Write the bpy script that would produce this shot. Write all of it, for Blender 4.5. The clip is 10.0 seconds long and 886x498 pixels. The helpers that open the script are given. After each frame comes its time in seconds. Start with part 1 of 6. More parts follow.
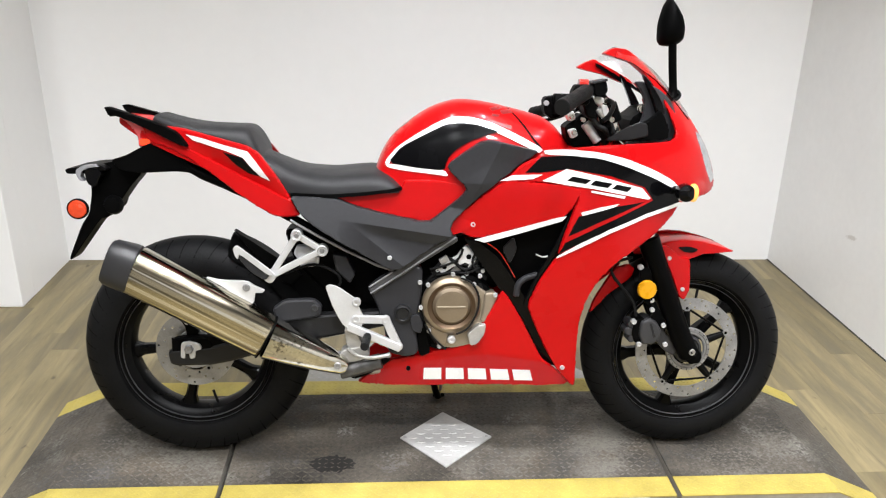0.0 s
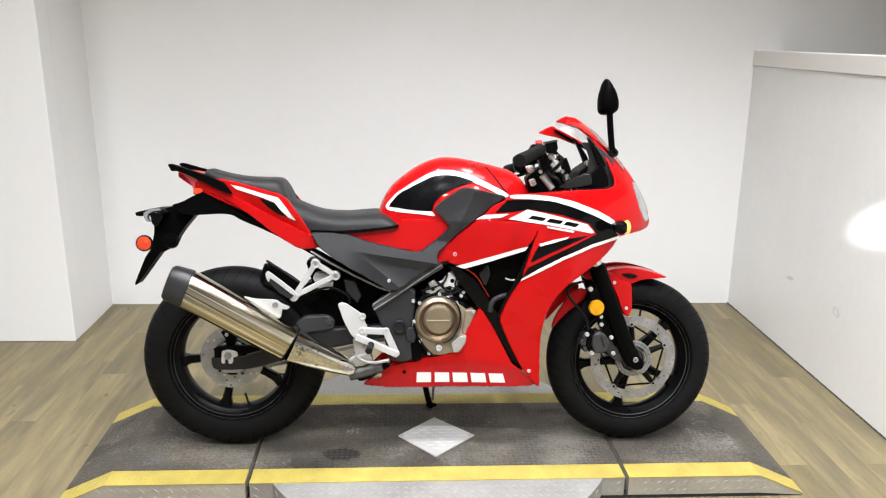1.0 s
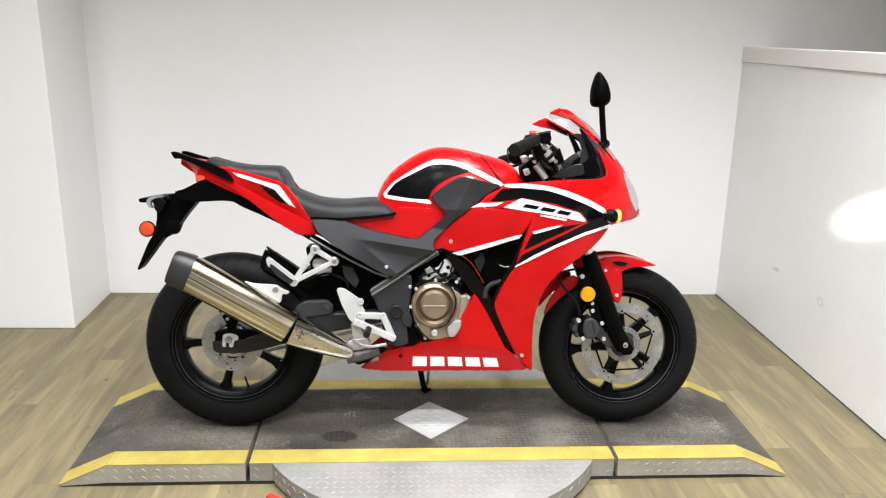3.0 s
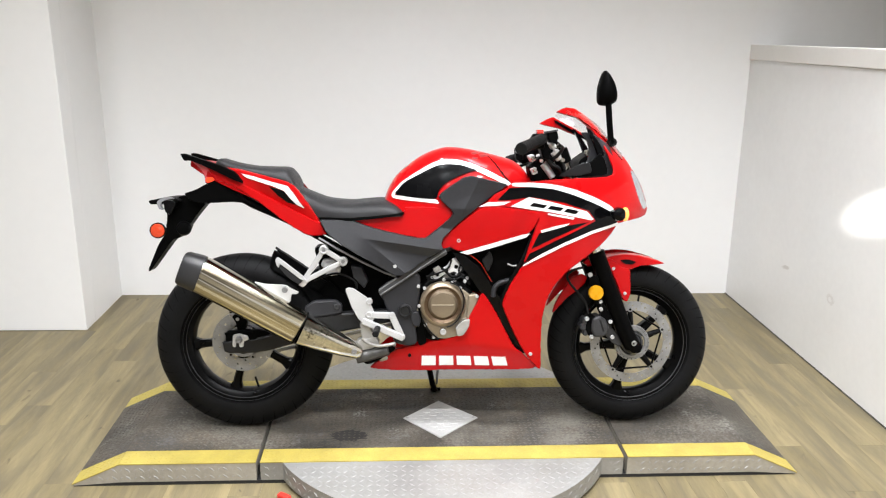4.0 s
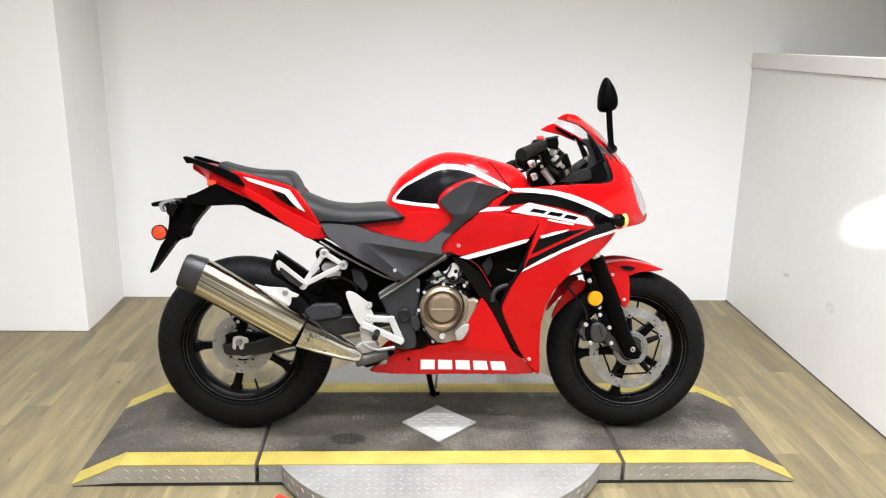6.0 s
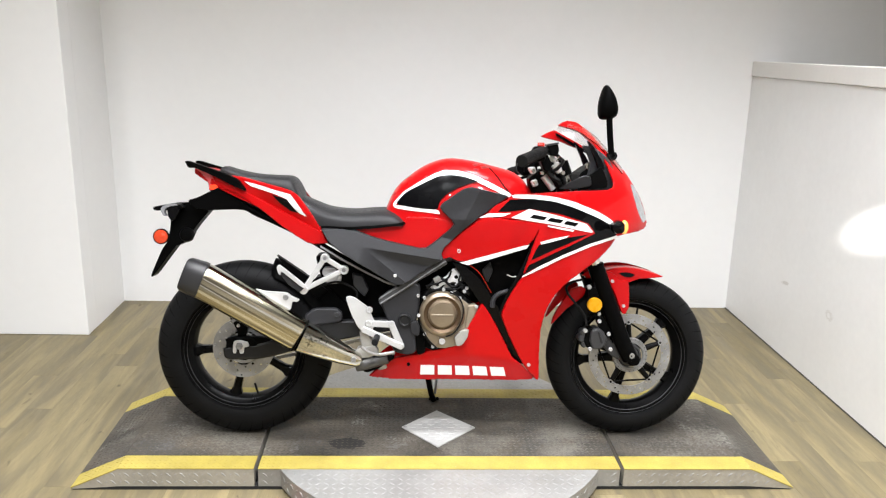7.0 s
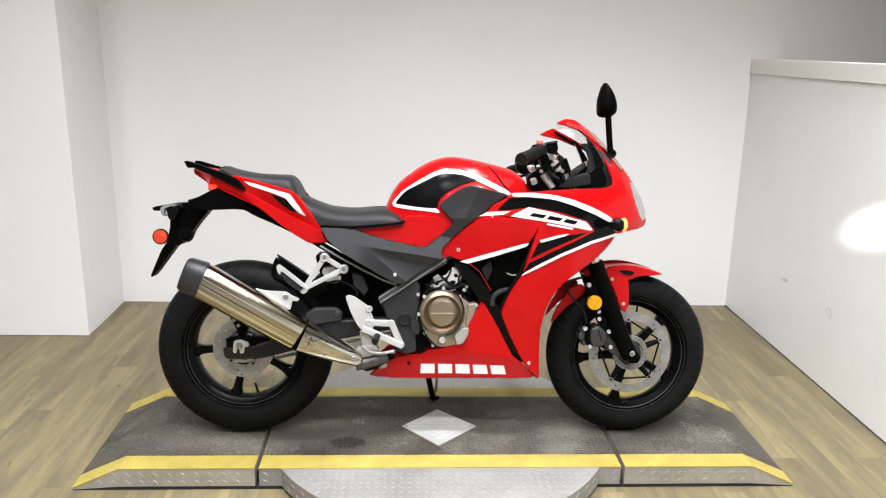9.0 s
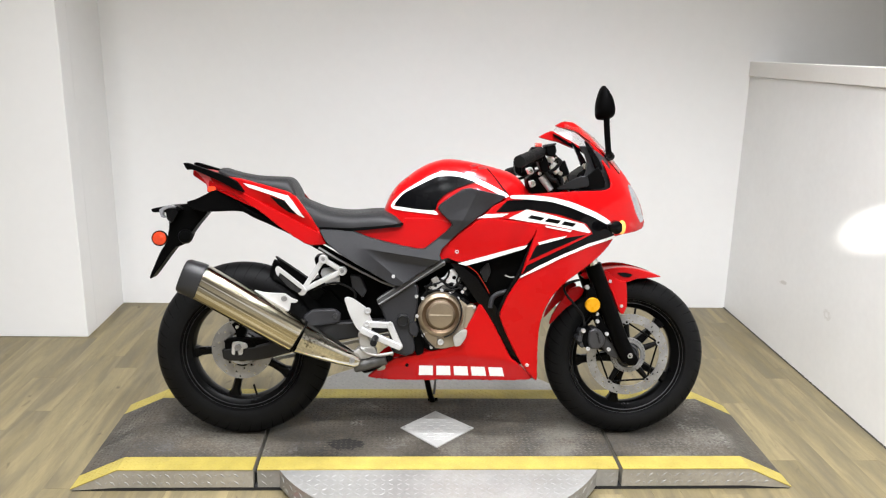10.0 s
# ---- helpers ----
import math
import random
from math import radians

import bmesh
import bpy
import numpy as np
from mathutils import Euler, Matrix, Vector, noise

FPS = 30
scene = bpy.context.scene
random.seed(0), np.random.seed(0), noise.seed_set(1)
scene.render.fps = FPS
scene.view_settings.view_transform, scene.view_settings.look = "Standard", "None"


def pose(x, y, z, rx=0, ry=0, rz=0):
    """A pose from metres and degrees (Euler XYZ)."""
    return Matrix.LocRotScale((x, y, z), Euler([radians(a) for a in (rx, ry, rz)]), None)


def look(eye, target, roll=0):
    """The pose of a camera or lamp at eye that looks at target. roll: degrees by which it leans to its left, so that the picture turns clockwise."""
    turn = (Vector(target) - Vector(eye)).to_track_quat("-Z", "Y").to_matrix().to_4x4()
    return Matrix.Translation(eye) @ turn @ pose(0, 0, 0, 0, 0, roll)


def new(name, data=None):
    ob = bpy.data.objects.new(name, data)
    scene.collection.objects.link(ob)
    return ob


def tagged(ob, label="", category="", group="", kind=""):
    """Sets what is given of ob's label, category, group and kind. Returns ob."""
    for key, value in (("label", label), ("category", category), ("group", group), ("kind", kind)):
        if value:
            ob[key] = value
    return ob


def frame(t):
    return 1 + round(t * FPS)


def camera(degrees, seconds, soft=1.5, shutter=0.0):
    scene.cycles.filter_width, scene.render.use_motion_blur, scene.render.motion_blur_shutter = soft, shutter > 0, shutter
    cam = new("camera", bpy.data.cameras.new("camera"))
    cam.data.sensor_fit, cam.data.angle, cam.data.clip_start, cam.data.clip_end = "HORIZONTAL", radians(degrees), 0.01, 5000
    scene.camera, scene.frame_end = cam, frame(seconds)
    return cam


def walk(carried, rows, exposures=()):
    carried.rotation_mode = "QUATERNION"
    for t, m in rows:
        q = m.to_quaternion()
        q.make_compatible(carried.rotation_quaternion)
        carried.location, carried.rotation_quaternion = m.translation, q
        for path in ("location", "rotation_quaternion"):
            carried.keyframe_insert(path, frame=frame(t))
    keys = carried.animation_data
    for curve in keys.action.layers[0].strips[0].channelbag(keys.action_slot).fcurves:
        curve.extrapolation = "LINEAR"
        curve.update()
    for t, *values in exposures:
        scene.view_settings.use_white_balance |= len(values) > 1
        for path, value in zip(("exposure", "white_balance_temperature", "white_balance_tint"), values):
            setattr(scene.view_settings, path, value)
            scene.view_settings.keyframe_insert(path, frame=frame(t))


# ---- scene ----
from mathutils import geometry
cam = camera(59.1, 10.0, soft=1.2)
PATH = [
    (0, (-0.167, -1.99, 1.461), (-0.029, -0.138, 0.719), 1.6),
    (0.1, (-0.181, -2.042, 1.477), (-0.043, -0.177, 0.768), 1.7),
    (0.2, (-0.171, -2.101, 1.478), (-0.066, -0.227, 0.788), 1.6),
    (0.3, (-0.14, -2.157, 1.488), (-0.044, -0.275, 0.817), 2.3),
    (0.4, (-0.131, -2.225, 1.488), (-0.032, -0.336, 0.839), 2.4),
    (0.5, (-0.14, -2.306, 1.473), (-0.016, -0.415, 0.833), 2.4),
    (0.6, (-0.106, -2.346, 1.505), (-0.005, -0.471, 0.814), 2.5),
    (0.7, (-0.099, -2.407, 1.51), (-0.008, -0.529, 0.828), 2.4),
    (0.8, (-0.112, -2.442, 1.51), (-0.015, -0.548, 0.877), 1.9),
    (0.9, (-0.111, -2.478, 1.529), (-0.015, -0.573, 0.927), 1.1),
    (1, (-0.14, -2.534, 1.509), (-0.022, -0.619, 0.944), 1.1),
    (1.1, (-0.149, -2.553, 1.52), (-0.022, -0.635, 0.966), 1.1),
    (1.2, (-0.185, -2.567, 1.528), (-0.047, -0.655, 0.956), 1.7),
    (1.3, (-0.186, -2.586, 1.517), (-0.07, -0.684, 0.91), 1.8),
    (1.4, (-0.183, -2.6, 1.522), (-0.045, -0.699, 0.913), 1.4),
    (1.5, (-0.233, -2.632, 1.5), (-0.069, -0.728, 0.91), 0.6),
    (1.6, (-0.228, -2.625, 1.503), (-0.08, -0.718, 0.916), 0.1),
    (1.7, (-0.219, -2.621, 1.504), (-0.093, -0.714, 0.917), 0.8),
    (1.8, (-0.216, -2.614, 1.504), (-0.091, -0.704, 0.922), 1.2),
    (1.9, (-0.209, -2.611, 1.505), (-0.079, -0.698, 0.936), 1.2),
    (2, (-0.203, -2.61, 1.504), (-0.083, -0.699, 0.924), 1.7),
    (2.1, (-0.196, -2.604, 1.504), (-0.072, -0.694, 0.925), 2.0),
    (2.2, (-0.19, -2.6, 1.504), (-0.081, -0.695, 0.905), 1.3),
    (2.3, (-0.181, -2.601, 1.504), (-0.061, -0.689, 0.929), 1.3),
    (2.4, (-0.176, -2.598, 1.503), (-0.039, -0.682, 0.947), 1.6),
    (2.5, (-0.169, -2.603, 1.502), (-0.031, -0.687, 0.946), 1.5),
    (2.6, (-0.17, -2.6, 1.503), (-0.03, -0.689, 0.932), 1.2),
    (2.7, (-0.168, -2.602, 1.502), (-0.026, -0.691, 0.929), 1.6),
    (3.8, (-0.157, -2.617, 1.496), (-0.027, -0.704, 0.924), 1.3),
    (3.9, (-0.157, -2.616, 1.495), (-0.033, -0.703, 0.924), 1.1),
    (4, (-0.156, -2.623, 1.493), (-0.04, -0.709, 0.925), 1.0),
    (4.1, (-0.152, -2.622, 1.495), (-0.035, -0.706, 0.934), 0.9),
    (4.2, (-0.15, -2.623, 1.495), (-0.028, -0.708, 0.931), 0.7),
    (4.3, (-0.146, -2.624, 1.495), (-0.023, -0.71, 0.928), 0.7),
    (4.5, (-0.142, -2.632, 1.494), (-0.026, -0.72, 0.919), 1.0),
    (4.7, (-0.141, -2.632, 1.494), (-0.028, -0.721, 0.915), 1.5),
    (4.8, (-0.14, -2.633, 1.493), (-0.044, -0.719, 0.921), 1.4),
    (5, (-0.138, -2.641, 1.49), (-0.048, -0.726, 0.922), 1.8),
    (5.2, (-0.14, -2.637, 1.493), (-0.044, -0.721, 0.931), 1.7),
    (5.5, (-0.146, -2.638, 1.493), (-0.044, -0.724, 0.922), 1.5),
    (5.7, (-0.146, -2.634, 1.494), (-0.04, -0.719, 0.928), 1.4),
    (6.8, (-0.148, -2.642, 1.496), (-0.036, -0.72, 0.955), 1.7),
    (7, (-0.148, -2.645, 1.495), (-0.04, -0.723, 0.955), 1.8),
    (7.5, (-0.151, -2.645, 1.494), (-0.036, -0.723, 0.953), 2.0),
    (8, (-0.149, -2.647, 1.491), (-0.035, -0.725, 0.95), 1.8),
    (8.5, (-0.14, -2.648, 1.493), (-0.035, -0.725, 0.952), 1.6),
    (9, (-0.148, -2.646, 1.492), (-0.039, -0.724, 0.951), 1.5),
    (9.5, (-0.14, -2.649, 1.489), (-0.039, -0.726, 0.948), 1.5),
    (10, (-0.143, -2.651, 1.495), (-0.034, -0.728, 0.958), 1.6),
]
EXPOSURES = [(0, -0.06), (0.6, -0.02), (1.2, -0.05), (2.0, -0.10), (2.6, -0.04), (3.8, 0.0), (5.7, 0.07), (6.8, 0.05), (8.0, -0.04), (9.0, -0.07), (10.0, -0.03)]
walk(cam, [(t, look(eye, target, roll)) for t, eye, target, roll in PATH], EXPOSURES)

# ---- world, lamps ----
world = bpy.data.worlds.new("room_surround")
scene.world = world
world.use_nodes = True
world.node_tree.nodes["Background"].inputs[0].default_value = (0.9, 0.95, 1.0, 1)
world.node_tree.nodes["Background"].inputs[1].default_value = 0.02

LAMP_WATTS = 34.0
HEAD_WATTS = 60.0


def area_lamp(name, m, size, watts, colour, spread=128):
    data = bpy.data.lights.new(name, "AREA")
    data.shape, data.size, data.energy, data.color, data.spread = "DISK", size, watts, colour, radians(spread)
    ob = new(name, data)
    ob.matrix_world = m
    return ob


# ---- materials ----
def material(name, base, rough=0.5, metal=0.0, vary=0.12, scale=6.0, bump=0.0, bscale=300.0, coat=0.0, rvary=0.08,
             glow=None, stretch=(1, 1, 1), shift=0.0, spec=0.5, turn=None):
    """A surface with variation of tone and gloss at two scales and a fine relief."""
    m = bpy.data.materials.new(name)
    m.use_nodes = True
    nt = m.node_tree
    b = nt.nodes["Principled BSDF"]
    b.inputs["Metallic"].default_value = metal
    b.inputs["Coat Weight"].default_value = coat
    b.inputs["Coat Roughness"].default_value = 0.025
    b.inputs["Specular IOR Level"].default_value = spec
    co = nt.nodes.new("ShaderNodeTexCoord")
    mp = nt.nodes.new("ShaderNodeMapping")
    mp.inputs["Scale"].default_value = stretch
    if turn is not None:
        mp.vector_type = "TEXTURE"
        mp.inputs["Rotation"].default_value = (0, turn, 0)
    nt.links.new(co.outputs["Object"], mp.inputs["Vector"])
    coarse, fine = nt.nodes.new("ShaderNodeTexNoise"), nt.nodes.new("ShaderNodeTexNoise")
    for n, s, d in ((coarse, scale, 5.0), (fine, scale * 14, 3.0)):
        n.inputs["Scale"].default_value, n.inputs["Detail"].default_value = s, d
        nt.links.new(mp.outputs[0], n.inputs["Vector"])
    mix = nt.nodes.new("ShaderNodeMath")
    mix.operation = "MULTIPLY_ADD"
    nt.links.new(fine.outputs[0], mix.inputs[0])
    mix.inputs[1].default_value = 0.45
    nt.links.new(coarse.outputs[0], mix.inputs[2])
    ramp = nt.nodes.new("ShaderNodeValToRGB")
    ramp.color_ramp.elements[0].position, ramp.color_ramp.elements[1].position = 0.45, 1.0
    ramp.color_ramp.elements[0].color = (*[c * (1 - vary) for c in base], 1)
    ramp.color_ramp.elements[1].color = (*[min(1, c * (1 + vary)) for c in base], 1)
    nt.links.new(mix.outputs[0], ramp.inputs[0])
    out = ramp.outputs[0]
    if shift:
        info, hsv, mr = nt.nodes.new("ShaderNodeObjectInfo"), nt.nodes.new("ShaderNodeHueSaturation"), nt.nodes.new("ShaderNodeMapRange")
        mr.inputs[3].default_value, mr.inputs[4].default_value = 1 - shift, 1 + shift
        nt.links.new(info.outputs["Random"], mr.inputs[0])
        nt.links.new(mr.outputs[0], hsv.inputs["Value"])
        nt.links.new(out, hsv.inputs["Color"])
        out = hsv.outputs[0]
    nt.links.new(out, b.inputs["Base Color"])
    rr = nt.nodes.new("ShaderNodeMapRange")
    rr.inputs[1].default_value, rr.inputs[2].default_value = 0.3, 0.75
    rr.inputs[3].default_value, rr.inputs[4].default_value = max(0.02, rough - rvary), min(1, rough + rvary)
    nt.links.new(coarse.outputs[0], rr.inputs[0])
    nt.links.new(rr.outputs[0], b.inputs["Roughness"])
    if bump:
        bn, bp = nt.nodes.new("ShaderNodeTexNoise"), nt.nodes.new("ShaderNodeBump")
        bn.inputs["Scale"].default_value, bn.inputs["Detail"].default_value = bscale, 3.0
        nt.links.new(mp.outputs[0], bn.inputs["Vector"])
        nt.links.new(bn.outputs[0], bp.inputs["Height"])
        bp.inputs["Strength"].default_value, bp.inputs["Distance"].default_value = bump, 0.002
        nt.links.new(bp.outputs[0], b.inputs["Normal"])
    if glow:
        b.inputs["Emission Color"].default_value = (*glow[:3], 1)
        b.inputs["Emission Strength"].default_value = glow[3]
    return m


def glass(name, colour, rough=0.02):
    m = bpy.data.materials.new(name)
    m.use_nodes = True
    b = m.node_tree.nodes["Principled BSDF"]
    b.inputs["Base Color"].default_value = (*colour, 1)
    b.inputs["Roughness"].default_value = rough
    b.inputs["Transmission Weight"].default_value = 1.0
    b.inputs["IOR"].default_value = 1.3
    return m


def wood_material():
    """Oak vinyl: straw and grey streaks along the plank, small knots, tone by plank."""
    m = material("oak_plank", (0.186, 0.152, 0.081), rough=0.46, spec=0.3, vary=0.3, scale=2.8, bump=0.12, bscale=60, stretch=(7, 0.7, 1), shift=0.2, rvary=0.1)
    nt = m.node_tree
    b = nt.nodes["Principled BSDF"]
    straw = b.inputs["Base Color"].links[0].from_socket
    co = nt.nodes.new("ShaderNodeTexCoord")
    info = nt.nodes.new("ShaderNodeObjectInfo")
    seed = nt.nodes.new("ShaderNodeMath")
    seed.operation = "MULTIPLY"
    seed.inputs[1].default_value = 40.0
    nt.links.new(info.outputs["Random"], seed.inputs[0])

    def streak(scale, across, along, lo, hi):
        mp, n, r = nt.nodes.new("ShaderNodeMapping"), nt.nodes.new("ShaderNodeTexNoise"), nt.nodes.new("ShaderNodeMapRange")
        mp.inputs["Scale"].default_value = (across, along, 1)
        n.noise_dimensions = "4D"
        n.inputs["Scale"].default_value, n.inputs["Detail"].default_value, n.inputs["Distortion"].default_value = scale, 4.0, 0.8
        r.inputs[1].default_value, r.inputs[2].default_value = lo, hi
        nt.links.new(co.outputs["Object"], mp.inputs["Vector"])
        nt.links.new(mp.outputs[0], n.inputs["Vector"])
        nt.links.new(seed.outputs[0], n.inputs["W"])
        nt.links.new(n.outputs[0], r.inputs[0])
        return r.outputs[0]

    def over(below, fac, colour, most):
        k, mx = nt.nodes.new("ShaderNodeMath"), nt.nodes.new("ShaderNodeMix")
        k.operation = "MULTIPLY"
        k.inputs[1].default_value = most
        mx.data_type = "RGBA"
        nt.links.new(fac, k.inputs[0])
        nt.links.new(k.outputs[0], mx.inputs[0])
        nt.links.new(below, mx.inputs[6])
        mx.inputs[7].default_value = (*colour, 1)
        return mx.outputs[2]

    c = over(straw, streak(2.4, 5.5, 0.8, 0.42, 0.62), (0.106, 0.090, 0.060), 0.65)
    c = over(c, streak(2.0, 6.0, 0.7, 0.52, 0.70), (0.275, 0.226, 0.120), 0.65)
    c = over(c, streak(3.6, 11.0, 0.9, 0.52, 0.68), (0.10, 0.080, 0.05), 0.35)
    c = over(c, streak(10.0, 2.0, 1.0, 0.68, 0.74), (0.06, 0.045, 0.028), 0.7)
    nt.links.new(c, b.inputs["Base Color"])
    return m


# tone of the unseen walls, set for what the bike reflects
UNSEEN_WALL = material("unseen_wall_paint", (0.55, 0.54, 0.52), rough=0.8, vary=0.1, scale=2)
WALL = material("white_wall_paint", (0.89, 0.89, 0.885), rough=0.42, vary=0.02, scale=1.5, bump=0.05, bscale=180, rvary=0.06)
PARTITION = material("glossy_white_partition", (0.85, 0.85, 0.845), rough=0.36, vary=0.04, scale=2.2, bump=0.04, bscale=160, rvary=0.08)
CEIL = material("ceiling_paint", (0.45, 0.445, 0.435), rough=0.8, vary=0.04, scale=2)
TRIM = material("white_trim_paint", (0.8, 0.78, 0.75), rough=0.4, vary=0.03, scale=4, bump=0.05)


def smudge(m, y, z, wide, tall, slant, inner, colour, most):
    """A scuff rubbed on a wall about (y, z): a slanting ragged oval, hollow inside the share inner."""
    nt = m.node_tree
    b = nt.nodes["Principled BSDF"]
    below = b.inputs["Base Color"].links[0].from_socket
    co, mp, n = nt.nodes.new("ShaderNodeTexCoord"), nt.nodes.new("ShaderNodeMapping"), nt.nodes.new("ShaderNodeTexNoise")
    mp.vector_type = "TEXTURE"
    mp.inputs["Location"].default_value = (0, y, z)
    mp.inputs["Rotation"].default_value = (radians(slant), 0, 0)
    mp.inputs["Scale"].default_value = (1e6, wide, tall)
    far, add, out_, in_, mul, mx = (nt.nodes.new(k) for k in ("ShaderNodeVectorMath", "ShaderNodeMath", "ShaderNodeMapRange", "ShaderNodeMapRange", "ShaderNodeMath", "ShaderNodeMix"))
    far.operation, add.operation, mul.operation, mx.data_type = "LENGTH", "MULTIPLY_ADD", "MULTIPLY", "RGBA"
    n.inputs["Scale"].default_value, n.inputs["Detail"].default_value = 90.0, 3.0
    add.inputs[1].default_value = 0.9
    for r, v in ((out_, (1.0, 1.5, most, 0.0)), (in_, (inner + 0.2, inner + 0.6, 0.0 if inner else 1.0, 1.0))):
        for i in range(4):
            r.inputs[i + 1].default_value = v[i]
    nt.links.new(co.outputs["Object"], mp.inputs["Vector"])
    nt.links.new(co.outputs["Object"], n.inputs["Vector"])
    nt.links.new(mp.outputs[0], far.inputs[0])
    nt.links.new(n.outputs[0], add.inputs[0])
    nt.links.new(far.outputs["Value"], add.inputs[2])
    nt.links.new(add.outputs[0], out_.inputs[0])
    nt.links.new(add.outputs[0], in_.inputs[0])
    nt.links.new(out_.outputs[0], mul.inputs[0])
    nt.links.new(in_.outputs[0], mul.inputs[1])
    nt.links.new(mul.outputs[0], mx.inputs[0])
    nt.links.new(below, mx.inputs[6])
    mx.inputs[7].default_value = (*colour, 1)
    nt.links.new(mx.outputs[2], b.inputs["Base Color"])


smudge(PARTITION, 0.880, 0.361, 0.042, 0.011, -12.0, 0.0, (0.40, 0.36, 0.31), 0.42)
smudge(PARTITION, 0.471, 0.346, 0.034, 0.024, 10.0, 0.5, (0.40, 0.36, 0.31), 0.33)
BASEB = material("dark_joint", (0.05, 0.045, 0.04), rough=0.8)
OAK = wood_material()
UNDER = material("floor_joint", (0.16, 0.125, 0.075), rough=0.8)


def finish(bm, name, mat, parent=None, smooth=False, bevel=0.0, label="", crease=0.75):
    me = bpy.data.meshes.new(name)
    bm.normal_update()
    if smooth:
        for e in bm.edges:
            if len(e.link_faces) == 2 and e.calc_face_angle() > crease:
                e.smooth = False
    bm.to_mesh(me)
    bm.free()
    me.materials.append(mat)
    if smooth:
        for p in me.polygons:
            p.use_smooth = True
    ob = new(name, me)
    if parent:
        ob.parent = parent
    if bevel:
        md = ob.modifiers.new("bevel", "BEVEL")
        md.width, md.segments, md.limit_method, md.angle_limit = bevel, 2, "ANGLE", radians(40)
    if label:
        ob["label"] = label
    return ob


def add_box(bm, lo, hi, m=None):
    c = [(a + b) / 2 for a, b in zip(lo, hi)]
    s = [abs(b - a) for a, b in zip(lo, hi)]
    mm = Matrix.Translation(c) @ Matrix.Diagonal((*s, 1))
    return bmesh.ops.create_cube(bm, size=1, matrix=(m or Matrix()) @ mm)["verts"]


def boxed(name, lo, hi, mat, parent=None, bevel=0.0, label=""):
    bm = bmesh.new()
    add_box(bm, lo, hi)
    return finish(bm, name, mat, parent, bevel=bevel, label=label)


def prism(bm, pts, a, b, axis="y"):
    """A solid from an outline of (x, z) drawn out along y, or of (x, y) drawn out along z."""
    f = (lambda p, d: (p[0], d, p[1])) if axis == "y" else (lambda p, d: (p[0], p[1], d))
    lo = [bm.verts.new(f(p, a)) for p in pts]
    hi = [bm.verts.new(f(p, b)) for p in pts]
    bm.faces.new(lo), bm.faces.new(hi[::-1])
    for i in range(len(pts)):
        j = (i + 1) % len(pts)
        bm.faces.new((lo[i], hi[i], hi[j], lo[j]))
    bmesh.ops.recalc_face_normals(bm, faces=bm.faces)


# ---- room ----
BACK, RIGHT, LEFT, RETURN = 1.517, 1.726, -1.668, 1.011
LEAN_IN = 0.022
ROOF = 3.7


def structure(ob, label, category):
    return tagged(ob, label, category, kind="structure")


structure(boxed("wall_north", (LEFT - 0.3, BACK, 0), (4.2, BACK + 0.12, ROOF), WALL), "smooth white painted wall behind the motorcycle", "wall")
structure(boxed("wall_northwest", (LEFT - 2.4, RETURN, 0), (LEFT, RETURN + 0.12, ROOF), WALL, bevel=0.004), "white painted wall set forward beside the bay", "wall")
structure(boxed("wall_return", (LEFT - 0.3, RETURN + 0.12, 0), (LEFT - 0.001, BACK, ROOF), WALL), "white painted corner pier of the bay", "wall")
bm = bmesh.new()
for v in add_box(bm, (RIGHT, -4.0, 0), (RIGHT + 0.12, BACK, 1.305)):
    if v.co.z > 1:
        v.co.z += 0.020 * (BACK - v.co.y)
        v.co.x -= LEAN_IN
structure(finish(bm, "wall_east", PARTITION), "low white glossy partition wall with scuff marks", "wall")
# unseen walls added to close the room and shape bounce light
structure(boxed("wall_far_east", (4.2, -5.0, 0), (4.32, BACK + 0.12, ROOF), UNSEEN_WALL), "unseen plain wall added beyond the partition", "wall")
structure(boxed("wall_south", (LEFT - 2.4, -5.12, 0), (4.32, -5.0, ROOF), UNSEEN_WALL), "unseen plain wall added far behind the bay", "wall")
structure(boxed("wall_west", (LEFT - 2.52, -5.12, 0), (LEFT - 2.4, RETURN + 0.12, ROOF), UNSEEN_WALL), "unseen plain side wall added to close the room", "wall")
# unseen ceiling, its grey set for reflections and bounce light
structure(boxed("ceiling", (LEFT - 2.52, -5.12, ROOF), (4.32, BACK + 0.12, ROOF + 0.1), CEIL), "unseen plain grey ceiling added over the room", "ceiling")
bm = bmesh.new()
for v in add_box(bm, (RIGHT - LEAN_IN - 0.010, -4.0, 1.3065), (RIGHT - LEAN_IN + 0.130, BACK - 0.002, 1.384)):
    v.co.z += 0.020 * (BACK - v.co.y)
structure(finish(bm, "trim", TRIM, bevel=0.004), "white painted cap board on the partition wall", "trim")

structure(boxed("joint", (RIGHT - 0.005, -4.0, 0.0004), (RIGHT + 0.002, BACK - 0.001, 0.0045), BASEB), "thin dark joint where the partition meets the floor", "joint")

floor = structure(boxed("floor", (LEFT - 2.4, -5.0, -0.06), (4.2, BACK + 0.1, -0.0012), UNDER), "greyed oak plank floor with staggered joints", "floor")


